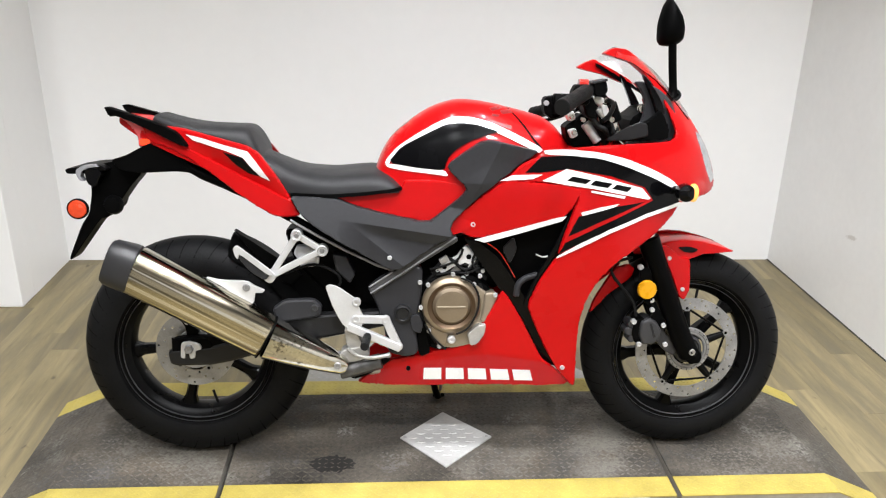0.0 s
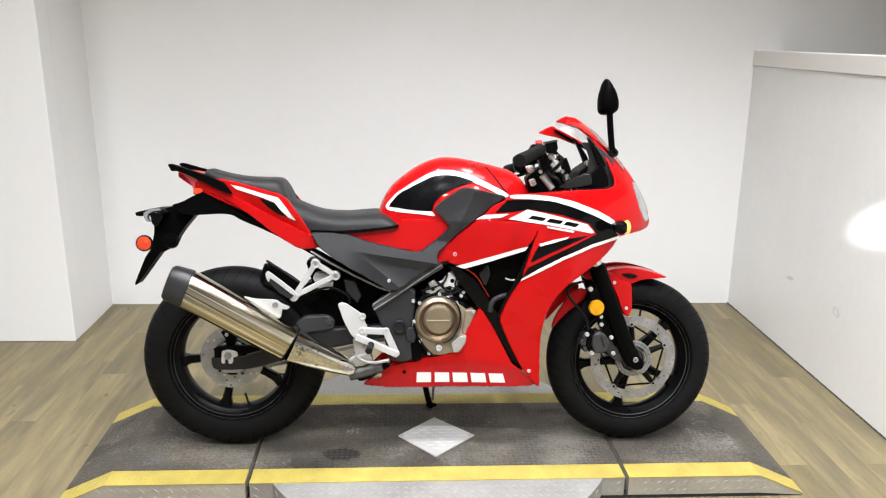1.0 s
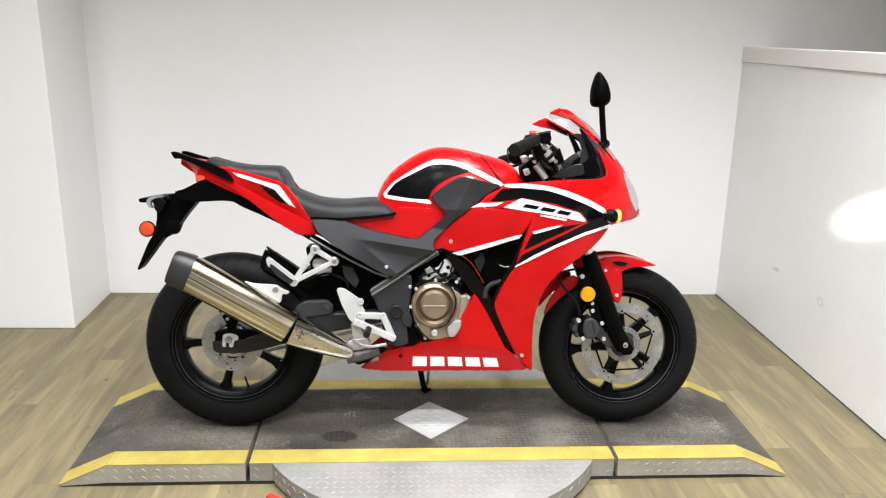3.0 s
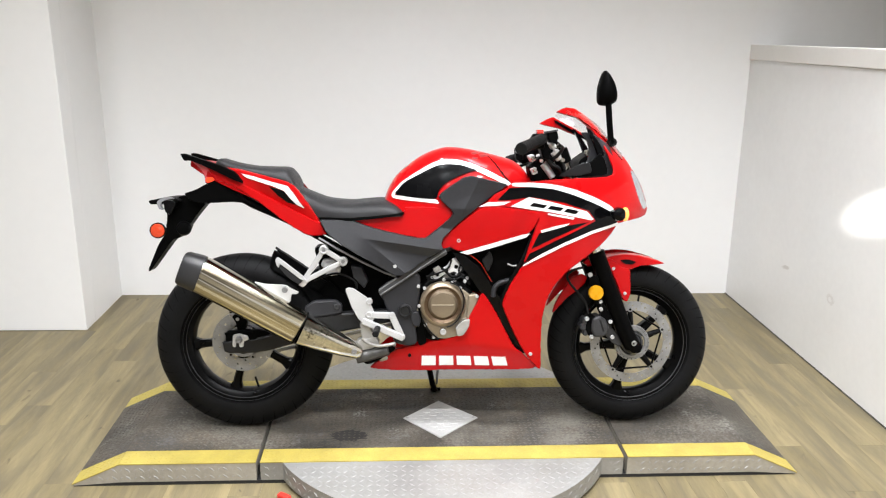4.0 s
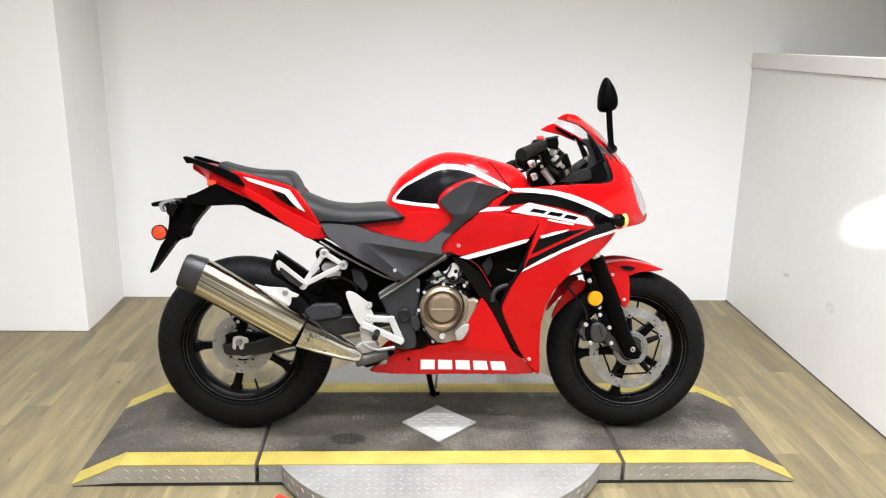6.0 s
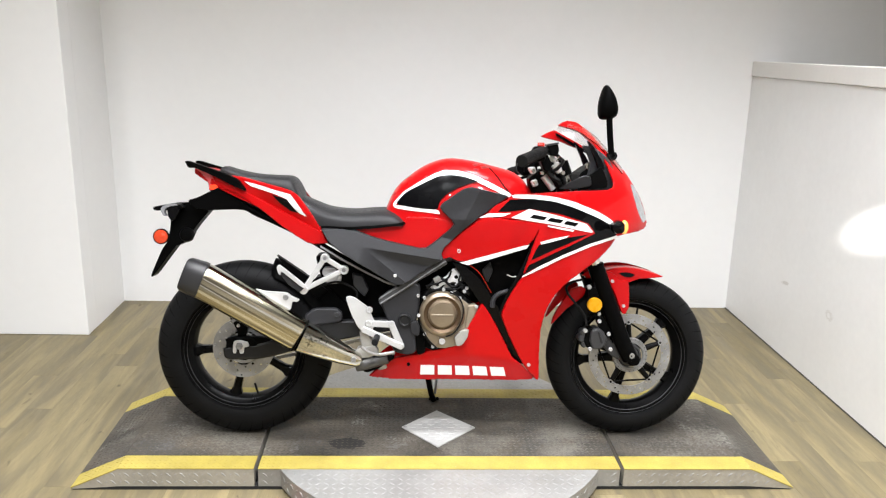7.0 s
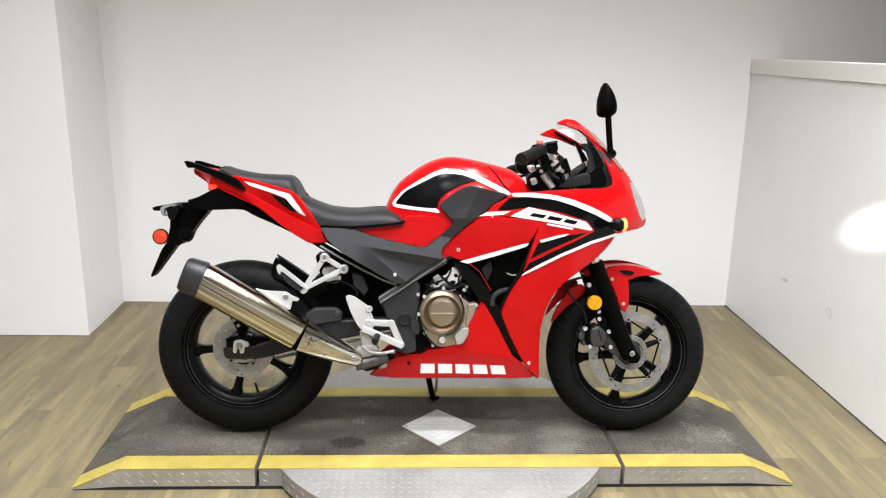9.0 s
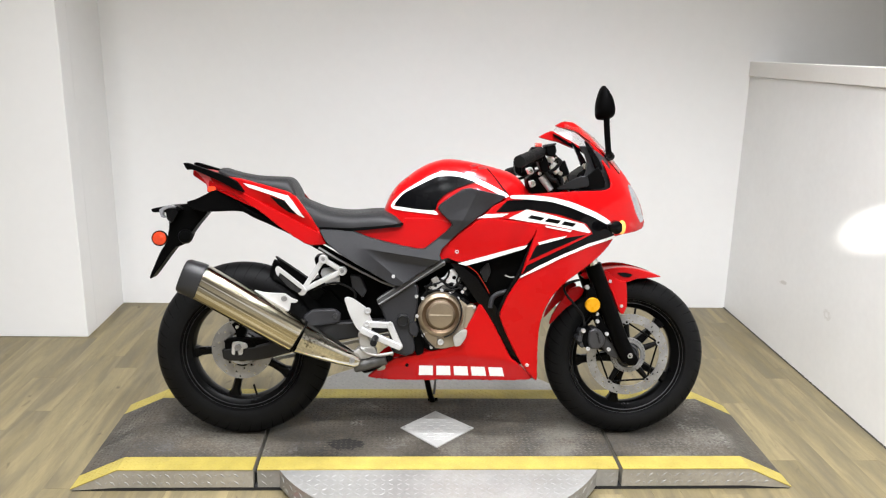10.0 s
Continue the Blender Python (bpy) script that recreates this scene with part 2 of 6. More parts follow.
def planks():
    """Planks along y, staggered; the near ones singly, the outlying ones joined."""
    w, lengths, rnd = 0.102, (0.46, 0.71, 0.92, 1.22), random.Random(4)
    rest = bmesh.new()
    shared = {}
    x = LEFT - 2.3
    while x < 4.1:
        y = -5.0 - rnd.random()
        while y < BACK:
            ln = rnd.choice(lengths)
            a, b = max(y, -5.0) + 0.0003, min(y + ln, BACK if x + w > LEFT else RETURN) - 0.0003
            if b - a > 0.05:
                if -2.3 < x < 1.75 and b > -1.5:
                    key = round(b - a, 3)
                    if key not in shared:
                        bm = bmesh.new()
                        add_box(bm, (0, 0, -0.005), (w - 0.0004, b - a, 0))
                        me = bpy.data.meshes.new("plank")
                        bm.to_mesh(me)
                        bm.free()
                        me.materials.append(OAK)
                        shared[key] = me
                    ob = new("plank", shared[key])
                    ob.parent, ob.location = floor, (x, a, 0)
                else:
                    add_box(rest, (x, a, -0.005), (x + w - 0.0004, b, 0))
            y += ln
        x += w
    ob = finish(rest, "outlying_planks", OAK, floor)
    ob["kind"] = "stuff"


# ---- ceiling lamps and added fill lamps ----
LAMP_SHELL = material("lamp_shell", (0.7, 0.7, 0.7), rough=0.4)
LAMP_FACE = material("lamp_face", (0.9, 0.9, 0.9), rough=0.5, glow=(1, 0.96, 0.9, 6.0))


def ceiling_or_fill_lamp(x, y, watts, spread=128):
    base = tagged(new("ceiling_or_fill_lamp"), "round white surface-mounted ceiling lamp, unseen, some added as fill", "lamp", group="lamps on the ceiling")
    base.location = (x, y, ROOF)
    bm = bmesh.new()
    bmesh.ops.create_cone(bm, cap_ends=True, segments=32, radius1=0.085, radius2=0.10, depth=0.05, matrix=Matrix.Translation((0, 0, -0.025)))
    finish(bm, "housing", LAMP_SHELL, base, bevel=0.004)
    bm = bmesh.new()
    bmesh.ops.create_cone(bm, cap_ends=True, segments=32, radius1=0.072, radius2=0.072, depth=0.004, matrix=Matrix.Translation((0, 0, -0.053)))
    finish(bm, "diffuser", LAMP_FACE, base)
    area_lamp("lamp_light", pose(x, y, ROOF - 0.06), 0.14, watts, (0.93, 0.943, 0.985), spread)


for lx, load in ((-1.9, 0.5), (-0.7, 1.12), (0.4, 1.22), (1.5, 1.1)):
    for ly, share in ((-2.3, 1.25), (-0.9, 0.8)):
        ceiling_or_fill_lamp(lx + 0.1 * ly, ly, LAMP_WATTS * share * load, 122)
    # added fill over the bike, brightens the rear deck; no such lamp known
    ceiling_or_fill_lamp(lx, 0.25, LAMP_WATTS * 0.16 * load, 72)
    # added fill far back, so that the silencer has bright surroundings to reflect
    ceiling_or_fill_lamp(lx - 0.3, -3.9, LAMP_WATTS * 0.5, 140)

# ---- display platform ----
DECK = material("worn_dark_steel_deck", (0.056, 0.048, 0.037), rough=0.68, metal=0.1, vary=0.9, scale=7, bump=0.5, bscale=240, rvary=0.15)
TREAD = material("worn_tread_edges", (0.068, 0.059, 0.046), rough=0.72, metal=0.0, spec=0.35, vary=0.6, scale=5.5)
PLATE = material("bare_tread_plate", (0.31, 0.305, 0.29), rough=0.5, metal=0.45, vary=0.18, scale=5, bump=0.2, bscale=200)
CLEAN = material("clean_bare_tread_plate", (0.46, 0.455, 0.44), rough=0.5, metal=0.3, vary=0.15, scale=9, bump=0.2, bscale=200)
PLATE_MARK = material("polished_tread_mark", (0.35, 0.347, 0.335), rough=0.5, metal=0.5, vary=0.08, scale=30)
RAMP = material("dusty_tread_plate", (0.35, 0.325, 0.275), rough=0.55, metal=0.25, vary=0.22, scale=6, bump=0.2, bscale=200)
YELLOW = material("yellow_safety_paint", (0.35, 0.278, 0.058), rough=0.55, vary=0.2, scale=14, bump=0.25, bscale=260)


def scuffed_or_mirrored(m, colour, scale, lo, hi, most):
    """Adds ragged patches of another tone: wear, or reflections painted on metal."""
    nt = m.node_tree
    b = nt.nodes["Principled BSDF"]
    below = b.inputs["Base Color"].links[0].from_socket
    co, n, f = nt.nodes.new("ShaderNodeTexCoord"), nt.nodes.new("ShaderNodeTexNoise"), nt.nodes.new("ShaderNodeTexNoise")
    n.inputs["Scale"].default_value, n.inputs["Detail"].default_value, n.inputs["Roughness"].default_value = scale, 8.0, 0.68
    f.inputs["Scale"].default_value, f.inputs["Detail"].default_value = 130.0, 2.0
    ad, r, mx = nt.nodes.new("ShaderNodeMath"), nt.nodes.new("ShaderNodeMapRange"), nt.nodes.new("ShaderNodeMix")
    ad.operation, ad.inputs[1].default_value = "MULTIPLY_ADD", 0.35
    r.inputs[1].default_value, r.inputs[2].default_value, r.inputs[4].default_value = lo + 0.175, hi + 0.175, most
    mx.data_type = "RGBA"
    mx.inputs[7].default_value = (*colour, 1)
    nt.links.new(co.outputs["Object"], n.inputs["Vector"])
    nt.links.new(co.outputs["Object"], f.inputs["Vector"])
    nt.links.new(f.outputs[0], ad.inputs[0])
    nt.links.new(n.outputs[0], ad.inputs[2])
    nt.links.new(ad.outputs[0], r.inputs[0])
    nt.links.new(r.outputs[0], mx.inputs[0])
    nt.links.new(below, mx.inputs[6])
    nt.links.new(mx.outputs[2], b.inputs["Base Color"])


scuffed_or_mirrored(DECK, (0.12, 0.092, 0.06), 5.5, 0.56, 0.70, 0.6)
scuffed_or_mirrored(DECK, (0.16, 0.148, 0.126), 3.2, 0.54, 0.68, 0.75)
scuffed_or_mirrored(DECK, (0.24, 0.23, 0.21), 9.0, 0.60, 0.68, 0.6)
scuffed_or_mirrored(DECK, (0.03, 0.028, 0.026), 4.5, 0.55, 0.66, 0.7)
scuffed_or_mirrored(TREAD, (0.19, 0.18, 0.16), 3.0, 0.5, 0.64, 0.5)
scuffed_or_mirrored(PLATE, (0.27, 0.25, 0.21), 4.0, 0.5, 0.7, 0.5)
scuffed_or_mirrored(YELLOW, (0.30, 0.235, 0.09), 6.0, 0.6, 0.7, 0.6)
GAP = material("black_rubber_gap", (0.012, 0.012, 0.012), rough=0.8)
OIL = material("oil_stain", (0.011, 0.010, 0.009), spec=0.2, rough=0.45, vary=0.3, scale=30)
DECKZ, FRONT, REAR = 0.080, -0.328, 0.275
SEAM, KINK, TIP, MIDY, DISC = 0.615, 1.063, 1.218, -0.0265, 0.613
platform = tagged(new("display_platform"), "low dark steel tread-plate display platform with yellow edge stripes", "platform")


def top_z(x):
    x = abs(x)
    return DECKZ if x < KINK else DECKZ + (0.006 - DECKZ) * (x - KINK) / (TIP - KINK)


def lozenges(bm, spots, length, width, high, place):
    """Raised tread marks; place(u, v) gives the point and two directions of the plate there."""
    for u, v, ang in spots:
        p, du, dv = place(u, v)
        n = du.cross(dv)
        d, e = du * math.cos(ang) + dv * math.sin(ang), -du * math.sin(ang) + dv * math.cos(ang)
        base = [p + d * (length / 2), p + e * (width / 2), p - d * (length / 2), p - e * (width / 2)]
        top = [p + (q - p) * 0.55 + n * high for q in base]
        vb, vt = [bm.verts.new(q - n * 0.0004) for q in base], [bm.verts.new(q) for q in top]
        bm.faces.new(vt)
        for i in range(4):
            j = (i + 1) % 4
            bm.faces.new((vb[i], vb[j], vt[j], vt[i]))


def tread_grid(u0, u1, v0, v1, step, inside=lambda u, v: True):
    """Marks in rows, turned this way and that by turns."""
    out, i, u = [], 0, u0 + step / 2
    while u < u1:
        j, v = 0, v0 + step / 2
        while v < v1:
            if inside(u, v):
                out.append((u, v, radians(38 if (i + j) % 2 else -38)))
            v += step
            j += 1
        u += step
        i += 1
    return out


def add_platform():
    g = 0.007
    # middle deck: a rectangle with the round plate drawn through it
    half = math.sqrt(DISC ** 2 - (FRONT - MIDY) ** 2)
    pts = [(-SEAM + g, FRONT), (-half, FRONT)]
    a0 = math.atan2(FRONT - MIDY, -half) + 2 * math.pi
    a1 = math.atan2(FRONT - MIDY, half) + 2 * math.pi
    pts += [(DISC * math.cos(a0 + (a1 - a0) * k / 48), MIDY + DISC * math.sin(a0 + (a1 - a0) * k / 48)) for k in range(1, 48)]
    pts += [(half, FRONT), (SEAM - g, FRONT), (SEAM - g, REAR), (half, REAR)]
    b0, b1 = math.atan2(REAR - MIDY, half), math.atan2(REAR - MIDY, -half)
    pts += [(DISC * math.cos(b0 + (b1 - b0) * k / 48), MIDY + DISC * math.sin(b0 + (b1 - b0) * k / 48)) for k in range(1, 48)]
    pts += [(-half, REAR), (-SEAM + g, REAR)]
    bm = bmesh.new()
    prism(bm, pts, 0.013, DECKZ - 0.003, "z")
    finish(bm, "turntable_plate", PLATE, platform, label="bare metal round tread plate")
    bm = bmesh.new()
    prism(bm, [(-SEAM + g, FRONT + 0.081), (SEAM - g, FRONT + 0.081), (SEAM - g, REAR - 0.081), (-SEAM + g, REAR - 0.081)], DECKZ - 0.004, DECKZ, "z")
    finish(bm, "middle_deck", DECK, platform, label="worn dark tread-plate deck")
    for s in (-1, 1):
        prof = [(s * (SEAM + g), 0.013), (s * (SEAM + g), DECKZ - 0.003), (s * KINK, DECKZ - 0.003), (s * TIP, 0.006), (s * TIP, 0.003), (s * KINK, 0.013)]
        bm = bmesh.new()
        prism(bm, prof, FRONT, REAR)
        finish(bm, "ramp_body", RAMP, platform, label="bare tread-plate ramp body")
        strips = ((FRONT + 0.081, REAR - 0.081, DECK, "ramp_deck", "worn dark tread-plate ramp top"), (FRONT - 0.001, FRONT + 0.080, YELLOW, "edge_stripe", "yellow painted edge stripe"),
                  (REAR - 0.080, REAR + 0.001, YELLOW, "edge_stripe", "yellow painted edge stripe"))
        for y0, y1, mt, nm, lb in strips:
            bm = bmesh.new()
            prism(bm, [(s * (SEAM + g), DECKZ - 0.003), (s * (SEAM + g), DECKZ), (s * KINK, DECKZ), (s * (TIP + 0.002), 0.009), (s * (TIP + 0.002), 0.006), (s * KINK, DECKZ - 0.003)], y0, y1)
            finish(bm, nm, mt, platform, label=lb)
    for y0, y1 in ((FRONT - 0.001, FRONT + 0.080), (REAR - 0.080, REAR + 0.001)):
        boxed("edge_stripe", (-SEAM + g, y0, DECKZ - 0.003), (SEAM - g, y1, DECKZ), YELLOW, platform, label="yellow painted edge stripe")
    for s in (-1, 1):
        boxed("seam", (s * SEAM - 0.005, FRONT + 0.03, 0.004), (s * SEAM + 0.005, REAR - 0.03, DECKZ - 0.03), GAP, platform, label="black gap between deck sections")
    # black rubber base under the steel
    bm = bmesh.new()
    prism(bm, [(-TIP + 0.004, 0.0), (TIP - 0.004, 0.0), (TIP - 0.004, 0.0028), (KINK, 0.0125), (-KINK, 0.0125), (-TIP + 0.004, 0.0028)], FRONT + 0.001, REAR - 0.001)
    finish(bm, "plinth", GAP, platform, label="black rubber base strip")
    # bare lozenge cover plate
    bm = bmesh.new()
    prism(bm, [(0.0, 0.080), (0.138, -0.052), (-0.006, -0.192), (-0.134, -0.050)], DECKZ - 0.001, DECKZ + 0.004, "z")
    cover = finish(bm, "cover_plate", CLEAN, platform, bevel=0.001, label="diamond-shaped bare tread-plate cover")
    bm = bmesh.new()
    flat = lambda z: (lambda u, v: (Vector((u, v, z)), Vector((1, 0, 0)), Vector((0, 1, 0))))
    lozenges(bm, [(u, v, 0.0) for i, v in enumerate([-0.16 + 0.021 * k for k in range(12)]) for u in [-0.12 + 0.048 * q + (0.024 if i % 2 else 0) for q in range(7)]
                  if abs(u) / 0.125 + abs(v + 0.054) / 0.125 < 0.9], 0.032, 0.009, 0.0016, flat(DECKZ + 0.004))
    finish(bm, "cover_tread", CLEAN, cover)["kind"] = "stuff"
    for u, v in ((0.122, -0.052), (-0.12, -0.050)):
        bm = bmesh.new()
        bmesh.ops.create_cone(bm, cap_ends=True, segments=12, radius1=0.006, radius2=0.004, depth=0.003, matrix=Matrix.Translation((u, v, DECKZ + 0.005)))
        finish(bm, "screw", PLATE_MARK, cover)
    # tread marks
    step = 0.0265
    keep = lambda u, v: abs(u) / 0.15 + abs(v + 0.054) / 0.15 > 1 and abs(abs(u) - SEAM) > 0.016
    bm = bmesh.new()

    def deck(u, v):
        slope = Vector((1, 0, 0)) if abs(u) < KINK else Vector((TIP - KINK, 0, -math.copysign(DECKZ - 0.006, u))).normalized()
        high = DECKZ if abs(u) < KINK else DECKZ + (0.009 - DECKZ) * (abs(u) - KINK) / (TIP + 0.002 - KINK)
        return Vector((u, v, high + 0.0005)), slope, Vector((0, 1, 0))
    lozenges(bm, tread_grid(-TIP + 0.02, TIP - 0.02, FRONT + 0.085, REAR - 0.085, 0.018, keep), 0.019, 0.0055, 0.0007, deck)
    finish(bm, "deck_tread", TREAD, platform)["kind"] = "stuff"
    bm = bmesh.new()
    for v0, v1 in ((FRONT + 0.004, FRONT + 0.078), (REAR - 0.076, REAR - 0.003)):
        lozenges(bm, tread_grid(-TIP + 0.02, TIP - 0.02, v0, v1, 0.018, keep), 0.019, 0.0055, 0.0005, deck)
    finish(bm, "stripe_tread", YELLOW, platform, label="painted-over tread marks")["kind"] = "stuff"
    bm = bmesh.new()
    ring = lambda u, v: math.hypot(u, v - MIDY) < DISC - 0.015 and (v < FRONT - 0.01 or v > REAR + 0.01)
    lozenges(bm, tread_grid(-0.6, 0.6, MIDY - DISC, MIDY + DISC, step, ring), 0.024, 0.0065, 0.0011, flat(DECKZ - 0.003))
    front = lambda u, v: (Vector((u, FRONT, v)), Vector((1, 0, 0)), Vector((0, 0, 1)))
    for sign in (-1, 1):
        rows = [(sign * (half + 0.03 + 0.0225 * k), z, k) for k in range(60) for z in (0.029, 0.057)]
        rows = [q for q in rows if abs(q[0]) < TIP and q[1] < top_z(q[0]) - 0.012 and abs(abs(q[0]) - SEAM) > 0.02]
        lozenges(bm, [(u, z, sign * radians(40)) for u, z, k in rows if k % 2], 0.027, 0.0075, 0.0010, front)
        lozenges(bm, [(u, z, -sign * radians(40)) for u, z, k in rows if not k % 2], 0.016, 0.005, 0.0004, front)

    def rim(u, v):
        return Vector((DISC * math.cos(u), MIDY + DISC * math.sin(u), v)), Vector((-math.sin(u), math.cos(u), 0)), Vector((0, 0, 1))
    lozenges(bm, [(a0 + (a1 - a0) * k / 46, z, radians(38 if (k + i) % 2 else -38)) for k in range(1, 46) for i, z in enumerate((0.028, 0.056))], 0.024, 0.007, 0.0016, rim)
    finish(bm, "bare_tread", PLATE_MARK, platform)["kind"] = "stuff"
    # oil stain on the deck
    bm = bmesh.new()
    rnd = random.Random(3)
    ragged = [0.85 + 0.22 * rnd.random() + (0.12 if k % 5 == 0 else 0) for k in range(44)]
    prism(bm, [(-0.325 + 0.064 * ragged[k] * math.cos(k * math.pi / 22), -0.165 + 0.036 * ragged[k] * math.sin(k * math.pi / 22)) for k in range(44)], DECKZ, DECKZ + 0.0007, "z")
    finish(bm, "oil_stain", OIL, platform, label="dark dried oil stain")


add_platform()

# ---- motorcycle: the forms of its body ----
def curve(keys):
    """A smooth line through (at, value) keys."""
    xs, ys = [k[0] for k in keys], [k[1] for k in keys]
    ms = []
    for i in range(len(xs)):
        a, b = max(i - 1, 0), min(i + 1, len(xs) - 1)
        ms.append((ys[b] - ys[a]) / (xs[b] - xs[a]))

    def value(x):
        if x <= xs[0]:
            return ys[0]
        if x >= xs[-1]:
            return ys[-1]
        i = max(k for k in range(len(xs) - 1) if xs[k] <= x)
        h = xs[i + 1] - xs[i]
        t = (x - xs[i]) / h
        return ((2 * t ** 3 - 3 * t ** 2 + 1) * ys[i] + (t ** 3 - 2 * t ** 2 + t) * h * ms[i]
                + (-2 * t ** 3 + 3 * t ** 2) * ys[i + 1] + (t ** 3 - t ** 2) * h * ms[i + 1])
    return value


fair_x = curve([(-0.3, 0.135), (0.0, 0.165), (0.2, 0.195), (0.38, 0.215), (0.5, 0.203), (0.6, 0.165), (0.67, 0.112), (0.715, 0.05), (0.735, 0.015)])
fair_z = curve([(0.08, 0.56), (0.2, 0.73), (0.4, 0.87), (0.6, 0.97), (0.75, 1.0), (0.87, 0.95), (0.97, 0.80), (1.1, 0.58)])
nose_x = curve([(0.70, 0.725), (0.78, 0.730), (0.86, 0.706), (0.90, 0.683), (0.95, 0.650), (1.0, 0.61), (1.1, 0.53)])
tank_top = curve([(-0.21, 0.76), (-0.199, 0.82), (-0.166, 0.885), (-0.116, 0.932), (-0.057, 0.970), (0.002, 0.990), (0.051, 0.991), (0.101, 0.984), (0.152, 0.973),
                  (0.212, 0.958), (0.242, 0.948), (0.273, 0.925), (0.311, 0.872), (0.33, 0.84)])
tank_w = curve([(-0.20, 0.10), (-0.10, 0.135), (0.0, 0.158), (0.15, 0.165), (0.28, 0.15), (0.37, 0.13)])
tail_w = curve([(-0.95, 0.05), (-0.8, 0.085), (-0.65, 0.115), (-0.5, 0.13), (-0.38, 0.135), (-0.2, 0.135)])
cover_w = curve([(-0.5, 0.125), (-0.3, 0.138), (-0.1, 0.148), (0.05, 0.158), (0.3, 0.165)])
tank_low = curve([(-0.21, 0.64), (0.0, 0.655), (0.08, 0.70), (0.16, 0.755), (0.25, 0.79), (0.33, 0.79)])


def fair(x, z):
    k = min(max((x - 0.3) / 0.3, 0), 1)
    return fair_x(x + (0.73 - nose_x(z)) * k * k * (3 - 2 * k)) * fair_z(z)


def tank(x, z):
    low = tank_low(x)
    k = min(max((z - low) / max(tank_top(x) - low, 0.05), 0), 0.995)
    return tank_w(x) * (1 - k ** 3.2) ** (1 / 2.6)


def tail(x, z):
    """The tail, with a channel that runs down into it above a ledge."""
    u = z - (0.851 - 0.505 * (x + 0.643))
    fade = min(max((x + 0.68) / 0.08, 0), 1) * min(max((-0.40 - x) / 0.08, 0), 1)
    deep = min(max((0.037 - u) / 0.037, 0), 1) if u > 0 else max(0, 1 + u / 0.003)
    return tail_w(x) - 0.014 * fade * deep


def cover(x, z):
    return cover_w(x) - 0.12 * max(0, 0.55 - z)


belly_line = curve([(-0.24, 0.255), (-0.06, 0.30), (0.09, 0.325), (0.29, 0.30)])
cover_line = curve([(-0.40, 0.695), (-0.26, 0.645), (-0.12, 0.632), (0.03, 0.655)])


def knee(x, z):
    return max(cover_w(x), tank(x, z)) + 0.004


def side(x, z):
    """The side cover: leans outwards on the way down; a wedge is folded in at its lower front."""
    d = z - (0.652 - 0.14 * x)
    right = ((x + 0.271) * 0.106 + (z - 0.69) * 0.129) / 0.167
    f = min(max((x + 0.30) / 0.08, 0), 1)
    lean = 0.30 * d if d > 0 else 0.30 * d * (1 - f)
    wedge = 0.020 * (1 - math.exp(-max(right, 0) / 0.04)) * min(max(-d / 0.03, 0), 1)
    return max(cover_w(x), tank(x, z)) + 0.030 - wedge - min(lean, 0.04)


def pad(x, z):
    """The knee pad, folded along a slanting ridge."""
    d = (x - 0.11) * 0.901 - (z - 0.885) * 0.434
    own = knee(x, z) + 0.004 + max(0, 0.020 - (0.30 if d > 0 else 0.16) * abs(d)) * min(max((z - 0.72) / 0.07, 0), 1)
    k = min(max((0.80 - z) / 0.08, 0), 1)
    return own + k * max(side(x, z) + 0.001 - own, 0)


def grey_side(x, z):
    """Side cover and knee pad in one sweep."""
    k = min(max((x + 0.10) / 0.06, 0), 1)
    k = k * k * (3 - 2 * k)
    return side(x, z) * (1 - k) + pad(x, z) * k


def tank_side(x, z):
    return max(cover_w(x), tank(x, z)) + 0.0005


def belly(x, z):
    """The belly, folded inwards under a line."""
    d = z - belly_line(x)
    return fair(x, z) - 0.004 - (0.06 * d if d > 0 else -0.15 * d)


RED = material("red_gloss_paint", (0.41, 0.0035, 0.0045), rough=0.3, vary=0.07, scale=3, spec=0.06, coat=0.32, rvary=0.05)
WHITE = material("white_gloss_paint", (0.78, 0.78, 0.77), rough=0.3, vary=0.03, scale=8, coat=0.8)
FIELD = material("black_tank_film", (0.0022, 0.0022, 0.0025), rough=0.26, vary=0.1, scale=8, spec=0.05)
BLACK = material("black_gloss_paint", (0.0022, 0.0022, 0.0025), rough=0.14, vary=0.1, scale=8, spec=0.14)
GREY = material("dark_grey_moulded_plastic", (0.021, 0.021, 0.023), spec=0.25, rough=0.42, vary=0.18, scale=7, bump=0.25, bscale=900)
MATT = material("matt_black_plastic", (0.0016, 0.0016, 0.0016), spec=0.035, rough=0.45, vary=0.2, scale=10, bump=0.1, bscale=500)
VINYL = material("black_seat_vinyl", (0.017, 0.017, 0.018), spec=0.25, rough=0.45, vary=0.15, scale=12, bump=0.35, bscale=700)
TYRE = material("tyre_rubber", (0.0058, 0.0058, 0.006), spec=0.08, rough=0.5, vary=0.35, scale=9, bump=0.15, bscale=300)
RIM = material("black_wheel_paint", (0.0025, 0.0025, 0.0025), spec=0.08, rough=0.33, vary=0.15, scale=20)
STEEL = material("brushed_disc_steel", (0.30, 0.30, 0.302), rough=0.36, metal=0.7, vary=0.3, scale=20, bump=0.1, bscale=400)
HOLE = material("dark_hole", (0.0012, 0.0012, 0.0012), rough=0.7, spec=0.05)
ZINC = material("bright_zinc", (0.68, 0.68, 0.68), rough=0.35, metal=0.3, vary=0.15, scale=40)
SPAR = material("satin_grey_paint_and_rim_gleam", (0.05, 0.05, 0.052), rough=0.34, spec=0.4, vary=0.12, scale=12)
STRUT = material("satin_black_plastic", (0.009, 0.009, 0.0095), rough=0.36, spec=0.3, vary=0.15, scale=9)
